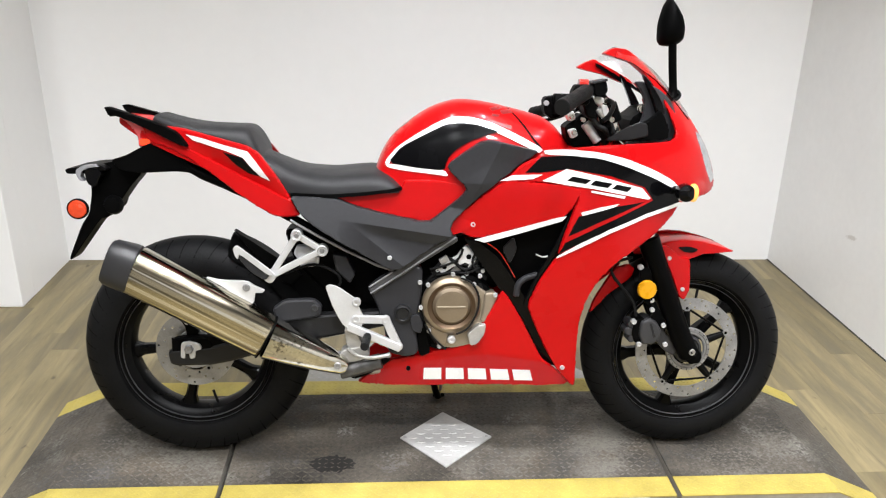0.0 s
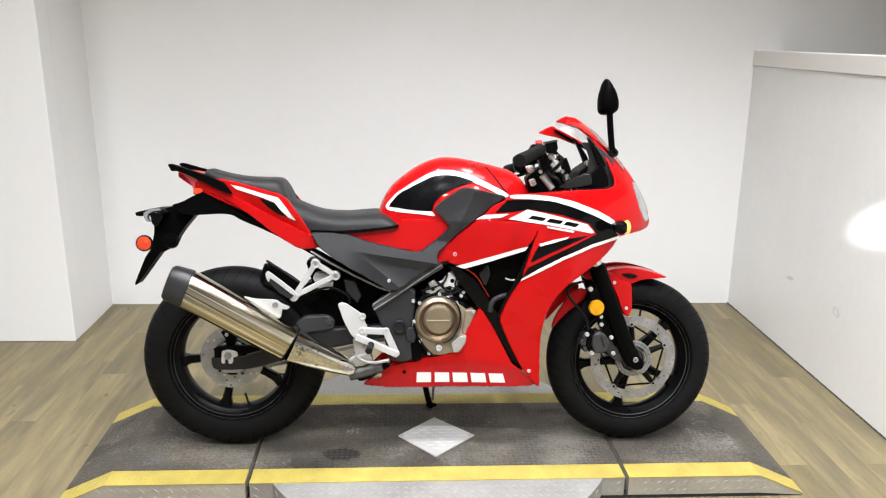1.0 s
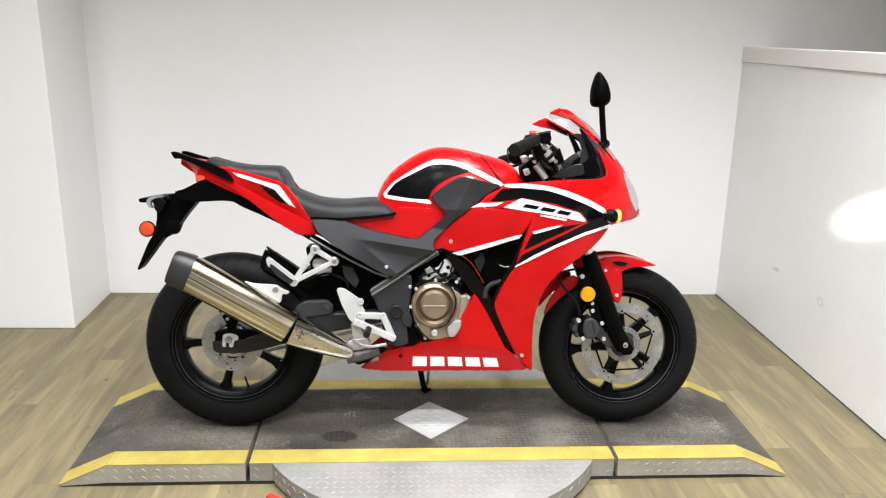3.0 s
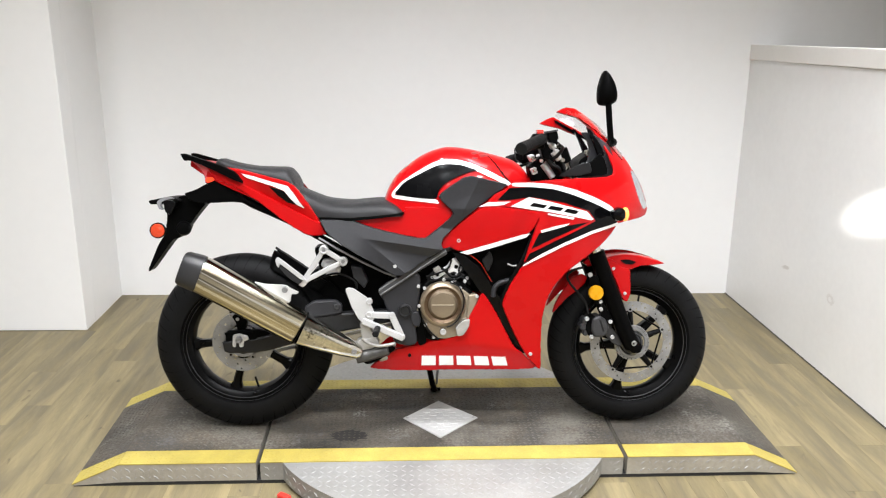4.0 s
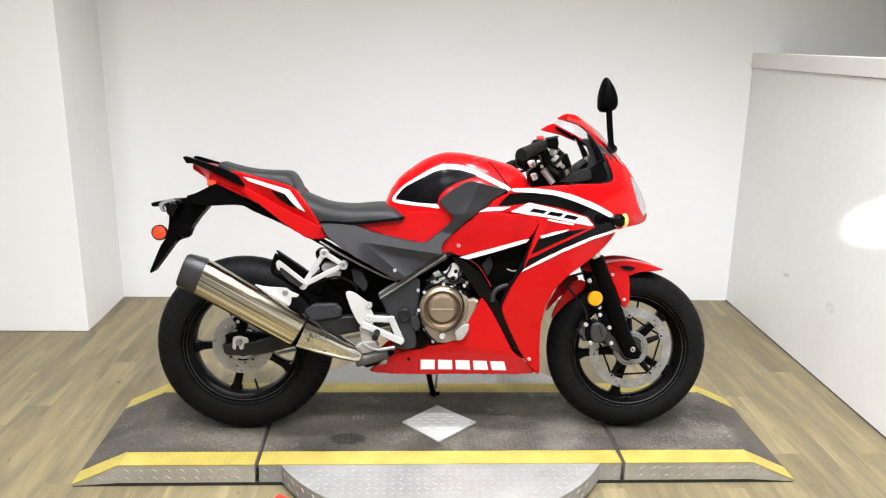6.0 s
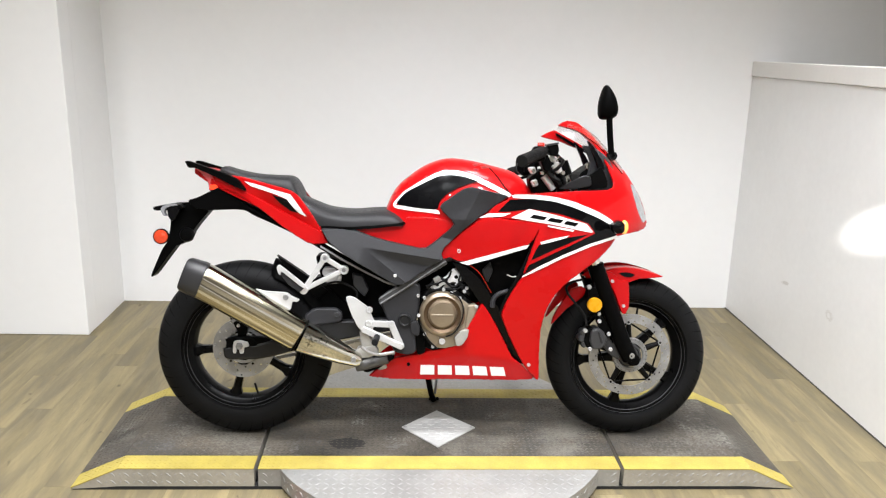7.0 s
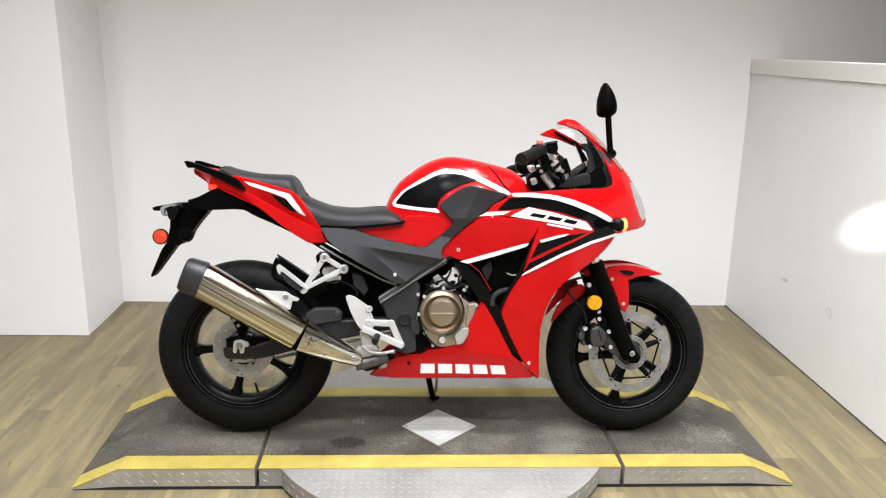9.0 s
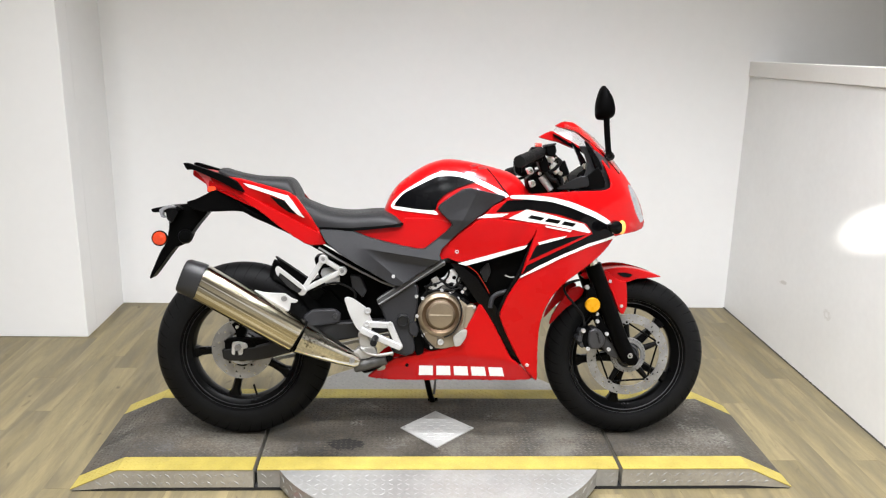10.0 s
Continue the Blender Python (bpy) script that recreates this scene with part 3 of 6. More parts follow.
STAINED = material("heat_stained_steel", (0.085, 0.083, 0.08), rough=0.45, metal=0.6, vary=0.4, scale=30)
# pale tone painted on for light caught along frame edges
EDGE = material("grey_frame_edge_gleam", (0.21, 0.21, 0.215), rough=0.35, spec=0.5, vary=0.2, scale=30)
PALEBRONZE = material("pale_bronze_casting", (0.30, 0.25, 0.185), rough=0.45, metal=0.6, vary=0.2, scale=24, bump=0.3, bscale=420)
SILVER = material("silver_cast_aluminium", (0.58, 0.58, 0.58), rough=0.4, metal=0.5, vary=0.08, scale=16, bump=0.1, bscale=500)
ALLOY = material("raw_engine_alloy", (0.42, 0.41, 0.39), rough=0.45, metal=0.7, vary=0.25, scale=24, bump=0.35, bscale=420)
BRONZE = material("bronze_engine_cover", (0.27, 0.215, 0.150), rough=0.36, metal=0.75, vary=0.1, scale=20, bump=0.1, bscale=500)
MUFFLER = material("brushed_straw_stainless_with_gleams", (0.50, 0.45, 0.33), rough=0.2, metal=1.0, vary=0.28, scale=5, stretch=(12, 12, 0.2), rvary=0.06)
CAP = material("satin_black_end_cap", (0.02, 0.02, 0.021), rough=0.36, spec=0.4, vary=0.12, scale=12)
CHROME = material("polished_stainless", (0.66, 0.64, 0.58), rough=0.14, metal=1.0, vary=0.3, scale=7)
SHIELD = material("polished_stainless_dark_reflections", (0.62, 0.60, 0.53), rough=0.13, metal=1.0, vary=0.35, scale=8)


def reflection_streaked(m, colour, across, along, lo, hi, most):
    """Paints straight reflection streaks of another tone along the piece's own z."""
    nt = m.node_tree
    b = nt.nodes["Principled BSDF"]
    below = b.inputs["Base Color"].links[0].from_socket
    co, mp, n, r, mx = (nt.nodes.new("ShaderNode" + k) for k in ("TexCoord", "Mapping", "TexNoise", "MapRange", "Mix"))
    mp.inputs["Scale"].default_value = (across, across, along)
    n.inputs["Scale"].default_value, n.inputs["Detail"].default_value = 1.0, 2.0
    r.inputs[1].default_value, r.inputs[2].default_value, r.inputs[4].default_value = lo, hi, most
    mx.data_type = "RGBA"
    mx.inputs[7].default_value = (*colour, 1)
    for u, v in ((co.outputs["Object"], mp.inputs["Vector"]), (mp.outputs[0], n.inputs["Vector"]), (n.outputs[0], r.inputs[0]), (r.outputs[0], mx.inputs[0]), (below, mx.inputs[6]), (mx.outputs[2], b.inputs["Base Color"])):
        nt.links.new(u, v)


# dark and near-white streaks painted on as reflections along the can
reflection_streaked(MUFFLER, (0.15, 0.135, 0.105), 90, 0.6, 0.50, 0.56, 0.85)
reflection_streaked(MUFFLER, (0.92, 0.90, 0.85), 70, 0.5, 0.55, 0.60, 0.85)
scuffed_or_mirrored(MUFFLER, (0.16, 0.11, 0.06), 7.0, 0.60, 0.72, 0.6)
# dark patches painted on the shield as reflections of dark surroundings
scuffed_or_mirrored(SHIELD, (0.08, 0.07, 0.055), 11.0, 0.55, 0.62, 0.85)
ORANGE = material("amber_reflector", (0.58, 0.27, 0.006), rough=0.3, spec=0.2, vary=0.12, scale=60, coat=0.2)
REDLENS = material("red_lens", (0.36, 0.014, 0.008), rough=0.15, vary=0.15, scale=30, coat=0.8)
TAILGLOW = material("lit_tail_lamp", (0.6, 0.03, 0.01), rough=0.2, glow=(1.0, 0.07, 0.02, 1.2))
AMBERGLOW = material("lit_amber_lens", (0.8, 0.35, 0.05), rough=0.2, glow=(1.0, 0.52, 0.16, 0.8))
LENS = material("lit_headlamp_lens", (0.40, 0.42, 0.45), rough=0.08, metal=0.5, vary=0.6, scale=34, coat=1.0, glow=(1.0, 0.97, 0.93, 0.06))
CASTRIM = material("grey_lamp_rim", (0.20, 0.20, 0.21), rough=0.3, vary=0.2, scale=40)
FLUIDGREY = material("hazy_clear_plastic", (0.5, 0.5, 0.5), rough=0.3, vary=0.08, scale=20)
CLEAR = glass("clear_screen", (0.95, 0.95, 0.95))
CASTGREY = material("grey_cast_metal", (0.036, 0.036, 0.038), rough=0.42, metal=0.3, vary=0.15, scale=40, bump=0.2, bscale=400)
DARKBRONZE = material("dark_bronze_ring", (0.10, 0.064, 0.036), rough=0.38, metal=0.7, vary=0.12, scale=20)
RUBBER = material("black_rubber_grip", (0.006, 0.006, 0.006), spec=0.15, rough=0.6, vary=0.2, scale=30, bump=0.4, bscale=500)

LEAN_LEFT = 9.0
BIKE_AT = pose(0, -0.065, DECKZ, -LEAN_LEFT, 0, 0)
bike = tagged(new("motorcycle"), "red sport motorcycle with white stripes on its side stand", "motorcycle")
bike.matrix_world = BIKE_AT


def cut_corners(pts, ratio, times):
    for _ in range(times):
        out = []
        for i, p in enumerate(pts):
            q = pts[(i + 1) % len(pts)]
            out += [(p[0] + (q[0] - p[0]) * ratio, p[1] + (q[1] - p[1]) * ratio), (q[0] + (p[0] - q[0]) * ratio, q[1] + (p[1] - q[1]) * ratio)]
        pts = out
    return pts


def shell(bm, away):
    """Gives a sheet its thickness: a second skin at away(v) from the first, joined along the edges."""
    faces, rim = bm.faces[:], [e for e in bm.edges if e.is_boundary]
    twin = {v: bm.verts.new(v.co + away(v)) for v in bm.verts[:]}
    for e in rim:
        loop = e.link_loops[0]
        a, b = loop.vert, loop.link_loop_next.vert
        bm.faces.new((b, a, twin[a], twin[b]))
    for f in faces:
        bm.faces.new([twin[v] for v in reversed(f.verts)])


def inset(pts, d):
    """The outline moved inwards by d."""
    area = sum(p[0] * q[1] - q[0] * p[1] for p, q in zip(pts, pts[1:] + pts[:1]))
    s, out = (1 if area > 0 else -1), []
    for i, p in enumerate(pts):
        a, b = Vector(pts[i - 1]), Vector(pts[(i + 1) % len(pts)])
        u, v = (Vector(p) - a).normalized(), (b - Vector(p)).normalized()
        n = Vector((-u.y - v.y, u.x + v.x)) * s
        k = n.length
        n = n / k * d / max(k / 2, 0.6) if k > 1e-6 else Vector((0, 0))
        out.append((p[0] + n.x, p[1] + n.y))
    return out


def panel(name, outline, form, mat, parent=bike, lift=0.0, thick=0.004, cell=0.010, soft=2, ratio=0.16, both=True, roll=0.003, edge=0.003, label="", folds=(), crease=0.0):
    """A moulded side panel: an outline of (x, z) laid on the form of the body, with a thickness and edges rolled in; folds: sharp lines (x, z, run x, run z)."""
    rounded = lambda line: cut_corners(line, ratio, soft) if soft else line
    pts, made = rounded(outline), None
    for side in ((-1, 1) if both else (-1,)):
        bm = bmesh.new()
        loop = [bm.verts.new((x, 0, z)) for x, z in pts]
        if roll:
            inner = [bm.verts.new((x, 0, z)) for x, z in rounded(inset(outline, edge))]
            for i in range(len(loop)):
                j = (i + 1) % len(loop)
                bm.faces.new((loop[i], loop[j], inner[j], inner[i]))
            flat = [bm.verts.new((x, 0, z)) for x, z in rounded(inset(outline, 2 * edge))]
            for i in range(len(loop)):
                j = (i + 1) % len(loop)
                bm.faces.new((inner[i], inner[j], flat[j], flat[i]))
            loop = flat
        flat_pts, _, tris, origin, _, _ = geometry.delaunay_2d_cdt([Vector((v.co.x, v.co.z)) for v in loop], [], [list(range(len(loop)))], 1, 1e-6)
        if len(flat_pts) == len(loop):
            for tri in tris:
                bm.faces.new([loop[origin[i][0]] for i in tri])
        else:
            bm.faces.new(loop)
        bmesh.ops.triangulate(bm, faces=bm.faces[:], ngon_method="EAR_CLIP")
        for k, ax in ((0, (1, 0, 0)), (1, (0, 0, 1))):
            lo, hi = min(p[k] for p in pts), max(p[k] for p in pts)
            for i in range(int(lo / cell) - 1, int(hi / cell) + 2):
                if lo < i * cell < hi:
                    at = tuple(c * i * cell for c in ax)
                    bmesh.ops.bisect_plane(bm, geom=bm.verts[:] + bm.edges[:] + bm.faces[:], plane_co=at, plane_no=ax, dist=1e-5)
        for x, z, nx, nz in folds:
            bmesh.ops.bisect_plane(bm, geom=bm.verts[:] + bm.edges[:] + bm.faces[:], plane_co=(x, 0, z), plane_no=(nz, 0, -nx), dist=1e-5)
        rim = {v for e in bm.edges if e.is_boundary for v in e.verts}
        for v in bm.verts:
            v.co.y = side * (form(v.co.x, v.co.z) + lift - (roll if v in rim else 0))
        bmesh.ops.recalc_face_normals(bm, faces=bm.faces)
        if sum(f.normal.y * f.calc_area() for f in bm.faces) * side < 0:
            bmesh.ops.reverse_faces(bm, faces=bm.faces)
        shell(bm, lambda v: Vector((0, -side * thick, 0)))
        ob = finish(bm, name, mat, parent, smooth=True, label=label, crease=crease or (0.22 if folds else 0.75))
        made = made or ob
    return made


def slab(name, outline, y0, y1, mat, parent=bike, bevel=0.004, soft=1, ratio=0.14, label=""):
    """A solid cast or moulded piece, drawn out from y0 to y1."""
    bm = bmesh.new()
    prism(bm, cut_corners(outline, ratio, soft) if soft else outline, y0, y1)
    return finish(bm, name, mat, parent, bevel=bevel, label=label)


def tube(name, pts, r, mat, parent=bike, segs=14, label="", ends=None):
    """A round bar along a line of points; ends: its radius at the far end."""
    pts = [Vector(p) for p in pts]
    bm, rings = bmesh.new(), []
    for i, p in enumerate(pts):
        d = (pts[min(i + 1, len(pts) - 1)] - pts[max(i - 1, 0)]).normalized()
        a = d.orthogonal().normalized() if i == 0 else (rings_a - d * rings_a.dot(d)).normalized()
        rings_a = a
        b, rad = d.cross(a), r if ends is None else r + (ends - r) * i / (len(pts) - 1)
        rings.append([bm.verts.new(p + (a * math.cos(t) + b * math.sin(t)) * rad) for t in [k * 2 * math.pi / segs for k in range(segs)]])
    for u, v in zip(rings, rings[1:]):
        for k in range(segs):
            bm.faces.new((u[k], u[(k + 1) % segs], v[(k + 1) % segs], v[k]))
    bm.faces.new(rings[0][::-1]), bm.faces.new(rings[-1])
    bmesh.ops.recalc_face_normals(bm, faces=bm.faces)
    ob = finish(bm, name, mat, parent, smooth=True, bevel=min(0.0015, r * 0.2), label=label)
    return ob


def bend(pts, n=6):
    """A smooth line through points, for cables and pipes."""
    pts = [Vector(p) for p in pts]
    out = []
    for i in range(len(pts) - 1):
        a, b, c, d = pts[max(i - 1, 0)], pts[i], pts[i + 1], pts[min(i + 2, len(pts) - 1)]
        for k in range(n):
            t = k / n
            out.append(0.5 * (2 * b + (c - a) * t + (2 * a - 5 * b + 4 * c - d) * t * t + (3 * b - a - 3 * c + d) * t ** 3))
    return out + [pts[-1]]


def lathe(name, at, prof, mat, parent=bike, segs=64, smooth=True, bevel=0.0, label="", arc=None):
    """A turned piece round an axle along y through at = (x, z); prof: (y, radius)."""
    bm, rings = bmesh.new(), []
    for y, r in prof:
        rings.append([bm.verts.new((at[0] + r * math.cos(k * 2 * math.pi / segs), y, at[1] + r * math.sin(k * 2 * math.pi / segs))) for k in range(segs)] if r > 1e-5
                     else [bm.verts.new((at[0], y, at[1]))])
    for u, v in zip(rings, rings[1:]):
        for k in range(segs):
            j = (k + 1) % segs
            if len(u) == 1:
                bm.faces.new((u[0], v[j], v[k]))
            elif len(v) == 1:
                bm.faces.new((u[k], u[j], v[0]))
            else:
                bm.faces.new((u[k], u[j], v[j], v[k]))
    bmesh.ops.recalc_face_normals(bm, faces=bm.faces)
    return finish(bm, name, mat, parent, smooth=smooth, bevel=bevel, label=label)


def knob(name, at, y, r, out, mat, parent=bike, label="", segs=20):
    """A domed bolt or plug, standing out by out from the plane y on the right side."""
    s = -1 if out > 0 else 1
    o = abs(out)
    return lathe(name, at, [(y - s * 0.002, 0), (y - s * 0.002, r), (y + s * o * 0.6, r), (y + s * o, r * 0.8), (y + s * o, r * 0.45), (y + s * o * 0.7, r * 0.42), (y + s * o * 0.7, 0)],
                 mat, parent, segs=segs, smooth=False, label=label)


def cushion(name, x0, x1, top, low, wide, mat, parent=bike, power=0.55, n=26, label=""):
    """A rounded body along x between a top line and an underside, with a half width at each station."""
    bm, rings = bmesh.new(), []
    m = 20
    for i in range(n + 1):
        x = x0 + (x1 - x0) * (0.5 - 0.5 * math.cos(math.pi * i / n))
        e = min(1, (math.sin(math.pi * i / n) * 2.2 + 0.12)) ** 0.5
        w, t, b = wide(x) * e, top(x), low(x)
        t = b + (t - b) * e
        ring = []
        for k in range(m + 1):
            a = math.pi * k / m
            c, s = math.cos(a), math.sin(a)
            ring.append(bm.verts.new((x, -w * math.copysign(abs(c) ** power, c), b + (t - b) * s ** power)))
        rings.append(ring)
    for u, v in zip(rings, rings[1:]):
        for k in range(m):
            bm.faces.new((u[k], u[k + 1], v[k + 1], v[k]))
        bm.faces.new((u[m], u[0], v[0], v[m]))
    bm.faces.new(rings[0]), bm.faces.new(rings[-1][::-1])
    bmesh.ops.recalc_face_normals(bm, faces=bm.faces)
    return finish(bm, name, mat, parent, smooth=True, label=label)


# ---- wheels ----
def wheel(name, x, R, half, rim_half, spokes_at, label):
    at = (x, R)
    bead = 0.216
    rim = lathe(name, at, [(-rim_half, bead + 0.004), (-rim_half - 0.004, bead), (-rim_half - 0.002, bead - 0.012), (-rim_half + 0.012, bead - 0.020), (-rim_half + 0.02, bead - 0.034),
                           (-0.012, bead - 0.040), (0.012, bead - 0.040), (rim_half - 0.02, bead - 0.034), (rim_half - 0.012, bead - 0.020), (rim_half + 0.002, bead - 0.012),
                           (rim_half + 0.004, bead), (rim_half, bead + 0.004), (rim_half - 0.02, bead - 0.016), (-rim_half + 0.02, bead - 0.016), (-rim_half, bead + 0.004)], RIM, segs=96, label=label)
    prof = []
    for k in range(29):
        a = -1 + 2 * k / 28
        c = abs(a)
        y = half * math.sin(a * math.pi * 0.62) / math.sin(min(math.pi * 0.5, math.pi * 0.62))
        crown = R - (R - bead) * (1 - math.cos(c * math.pi * 0.62)) / (1 - math.cos(math.pi * 0.62))
        prof.append((max(-half, min(half, y)), crown))
    prof += [(prof[-1][0] * 0.8, bead - 0.004), (0, bead - 0.006), (-prof[-1][0] * 0.8, bead - 0.004), prof[0]]
    lathe("tyre", at, prof, TYRE, rim, segs=120, label="black road tyre with fine tread grooves")
    # tread grooves, cut as dark slits standing a hair proud of the crown
    bm = bmesh.new()
    for k in range(44):
        a = k * 2 * math.pi / 44
        for s in (-1, 1):
            for q in range(5):
                u0, u1 = 0.18 + 0.11 * q, 0.18 + 0.11 * (q + 1)
                vs = []
                for u, da in ((u0, 0.0), (u1, 0.0), (u1, 0.011), (u0, 0.011)):
                    t = a + da + u * 0.16 + (0.03 if s > 0 else 0)
                    y = half * math.sin(u * math.pi * 0.62)
                    r = R - (R - bead) * (1 - math.cos(u * math.pi * 0.62)) / (1 - math.cos(math.pi * 0.62)) + 0.0006
                    vs.append(bm.verts.new((x + r * math.cos(t), s * y, R + r * math.sin(t))))
                bm.faces.new(vs)
    bmesh.ops.recalc_face_normals(bm, faces=bm.faces)
    finish(bm, "tread_groove", HOLE, rim)["kind"] = "stuff"
    # fine moulding line round the sidewall
    for s in (-1, 1):
        lathe("sidewall_line", at, [(s * half * 0.905, 0.243), (s * half * 0.965, 0.2445), (s * half * 0.90, 0.246)], TYRE, rim, segs=96)
    lathe("hub", at, [(-0.058, 0), (-0.058, 0.028), (-0.045, 0.036), (-0.03, 0.04), (0.03, 0.04), (0.045, 0.036), (0.058, 0.028), (0.058, 0)], RIM, rim, segs=40)
    # grey rings stand in for the highlight arcs on the black rim
    for r in (0.1975, 0.2085):
        lathe("rim_highlight", at, [(-rim_half + 0.0, r - 0.0012), (-rim_half - 0.0052, r), (-rim_half + 0.0, r + 0.0012)], SPAR, rim, segs=96)
    for deg in spokes_at:
        d = Vector((math.cos(radians(deg)), 0, math.sin(radians(deg))))
        e = Vector((-d.z, 0, d.x))
        bm, rings = bmesh.new(), []
        for r, w, t in ((0.03, 0.023, 0.034), (0.07, 0.016, 0.026), (0.12, 0.013, 0.020), (0.155, 0.0145, 0.018), (0.178, 0.024, 0.018), (0.186, 0.034, 0.017)):
            c = Vector((x, 0, R)) + d * r
            rings.append([bm.verts.new(c + e * w * a + Vector((0, b * t, 0))) for a, b in ((-1, -0.5), (-0.6, -1), (0.6, -1), (1, -0.5), (1, 0.5), (0.6, 1), (-0.6, 1), (-1, 0.5))])
        for u, v in zip(rings, rings[1:]):
            for k in range(8):
                bm.faces.new((u[k], u[(k + 1) % 8], v[(k + 1) % 8], v[k]))
        bmesh.ops.recalc_face_normals(bm, faces=bm.faces)
        finish(bm, "spoke", RIM, rim)
    return rim


def brake_disc(parent, x, z, y, r_out, r_in, holes, arms, turn=0.0):
    # a ring of cells, three deep, with a hole drilled through one cell of each row
    bm, thick, seen = bmesh.new(), 0.0022, {}

    def at(r, a, f):
        key = (round(r, 5), round(a, 5), f)
        if key not in seen:
            seen[key] = bm.verts.new((x + r * math.cos(a), y + f * thick, z + r * math.sin(a)))
        return seen[key]
    wide, deep = 2 * math.pi / holes, (r_out - r_in) / 3
    for k in range(holes):
        for band in range(3):
            a0, r0 = k * wide, r_in + band * deep
            a1, r1 = (k + 1) % holes * wide, r0 + deep
            am, rm = (k + 0.5) * wide, r0 + deep / 2
            ring = [(r0, a0), (r0, am), (r0, a1), (rm, a1), (r1, a1), (r1, am), (r1, a0), (rm, a0)]
            bored = band == k % 3
            rims = {}
            for f in (-1, 1):
                edge = [at(r, a, f) for r, a in ring]
                if not bored:
                    bm.faces.new(edge)
                    continue
                c = Vector((x + rm * math.cos(am), y + f * thick, z + rm * math.sin(am)))
                rims[f] = [bm.verts.new(c + (v.co - c).normalized() * 0.0036) for v in edge]
                for i in range(8):
                    j = (i + 1) % 8
                    bm.faces.new((edge[i], edge[j], rims[f][j], rims[f][i]))
            if bored:
                for i in range(8):
                    j = (i + 1) % 8
                    bm.faces.new((rims[-1][i], rims[-1][j], rims[1][j], rims[1][i]))
            for r, on in ((r0, band == 0), (r1, band == 2)):
                if on:
                    for u, v in ((a0, am), (am, a1)):
                        bm.faces.new((at(r, u, -1), at(r, v, -1), at(r, v, 1), at(r, u, 1)))
    bmesh.ops.recalc_face_normals(bm, faces=bm.faces)
    d = finish(bm, "brake_disc", STEEL, parent, label="drilled steel brake disc")
    spots = [(x + (r_in + 0.003) * math.cos(turn + k * 2 * math.pi / arms), z + (r_in + 0.003) * math.sin(turn + k * 2 * math.pi / arms)) for k in range(arms)]
    for k, (u, v) in enumerate(spots):
        lathe("bobbin", (u, v), [(y - 0.001, 0.0095), (y - 0.0045, 0.009), (y - 0.0045, 0.0055), (y - 0.0025, 0.005), (y - 0.0025, 0)], STEEL, d, segs=16, smooth=False)
        knob("bobbin_core", (u, v), y - 0.0024, 0.0042, 0.0006, HOLE, d, segs=10)
        if r_in > 0.1:
            tube("carrier_arm", [(x + (u - x) * 0.45, y + 0.004, z + (v - z) * 0.45), (x + (u - x) * 0.94, y, z + (v - z) * 0.94)], 0.013, RIM, d, segs=8, ends=0.009)
            n = spots[(k + 1) % arms]
            tube("carrier_strut", [(u, y + 0.002, v), (n[0], y + 0.002, n[1])], 0.0035, RIM, d, segs=8)
    return d


FX, FR, RX, RR = 0.680, 0.292, -0.691, 0.309
front_wheel = wheel("front_wheel", FX, FR, 0.056, 0.040, [259 + 72 * k for k in range(5)], "black five-spoke alloy front wheel")
brake_disc(front_wheel, FX, FR + 0.012, -0.056, 0.148, 0.116, 54, 5, radians(94))
lathe("tone_ring", (FX, FR + 0.012), [(-0.066, 0.044), (-0.070, 0.047), (-0.070, 0.052), (-0.067, 0.0535), (-0.070, 0.055), (-0.070, 0.062), (-0.062, 0.064), (-0.058, 0.050), (-0.066, 0.044)], STEEL, front_wheel, segs=60, label="slotted metal sensor ring")
lathe("axle_boss", (FX, FR + 0.012), [(-0.056, 0.042), (-0.066, 0.040), (-0.068, 0.034), (-0.064, 0.031), (-0.074, 0.026), (-0.080, 0.0)], CASTGREY, front_wheel, segs=40)
for k in range(24):
    a = k * math.pi / 12
    tube("ring_slot", [(FX + r * math.cos(a), -0.0702, FR + 0.012 + r * math.sin(a)) for r in (0.0565, 0.0608)], 0.0011, HOLE, front_wheel, segs=6)
rear_wheel = wheel("rear_wheel", RX, RR, 0.070, 0.052, [257 + 72 * k for k in range(5)], "black five-spoke alloy rear wheel")
brake_disc(rear_wheel, RX, RR + 0.009, -0.062, 0.106, 0.062, 36, 5, 0.2)
lathe("tone_ring", (RX, RR + 0.009), [(-0.068, 0.044), (-0.071, 0.054), (-0.066, 0.055), (-0.064, 0.046), (-0.068, 0.044)], SILVER, rear_wheel, segs=60, label="slotted metal sensor ring")
lathe("sprocket", (RX, RR), [(0.080, 0.04), (0.080, 0.088), (0.086, 0.088), (0.086, 0.04)], STEEL, rear_wheel, segs=40, smooth=False)
for wx, wr, deg in ((RX, RR, 283), (FX, FR, 78)):
    d = Vector((math.cos(radians(deg)), 0, math.sin(radians(deg))))
    tube("valve_stem", [Vector((wx, -0.01, wr)) + d * 0.178, Vector((wx, -0.02, wr)) + d * 0.135], 0.004, RUBBER, rear_wheel if wx < 0 else front_wheel, segs=8)

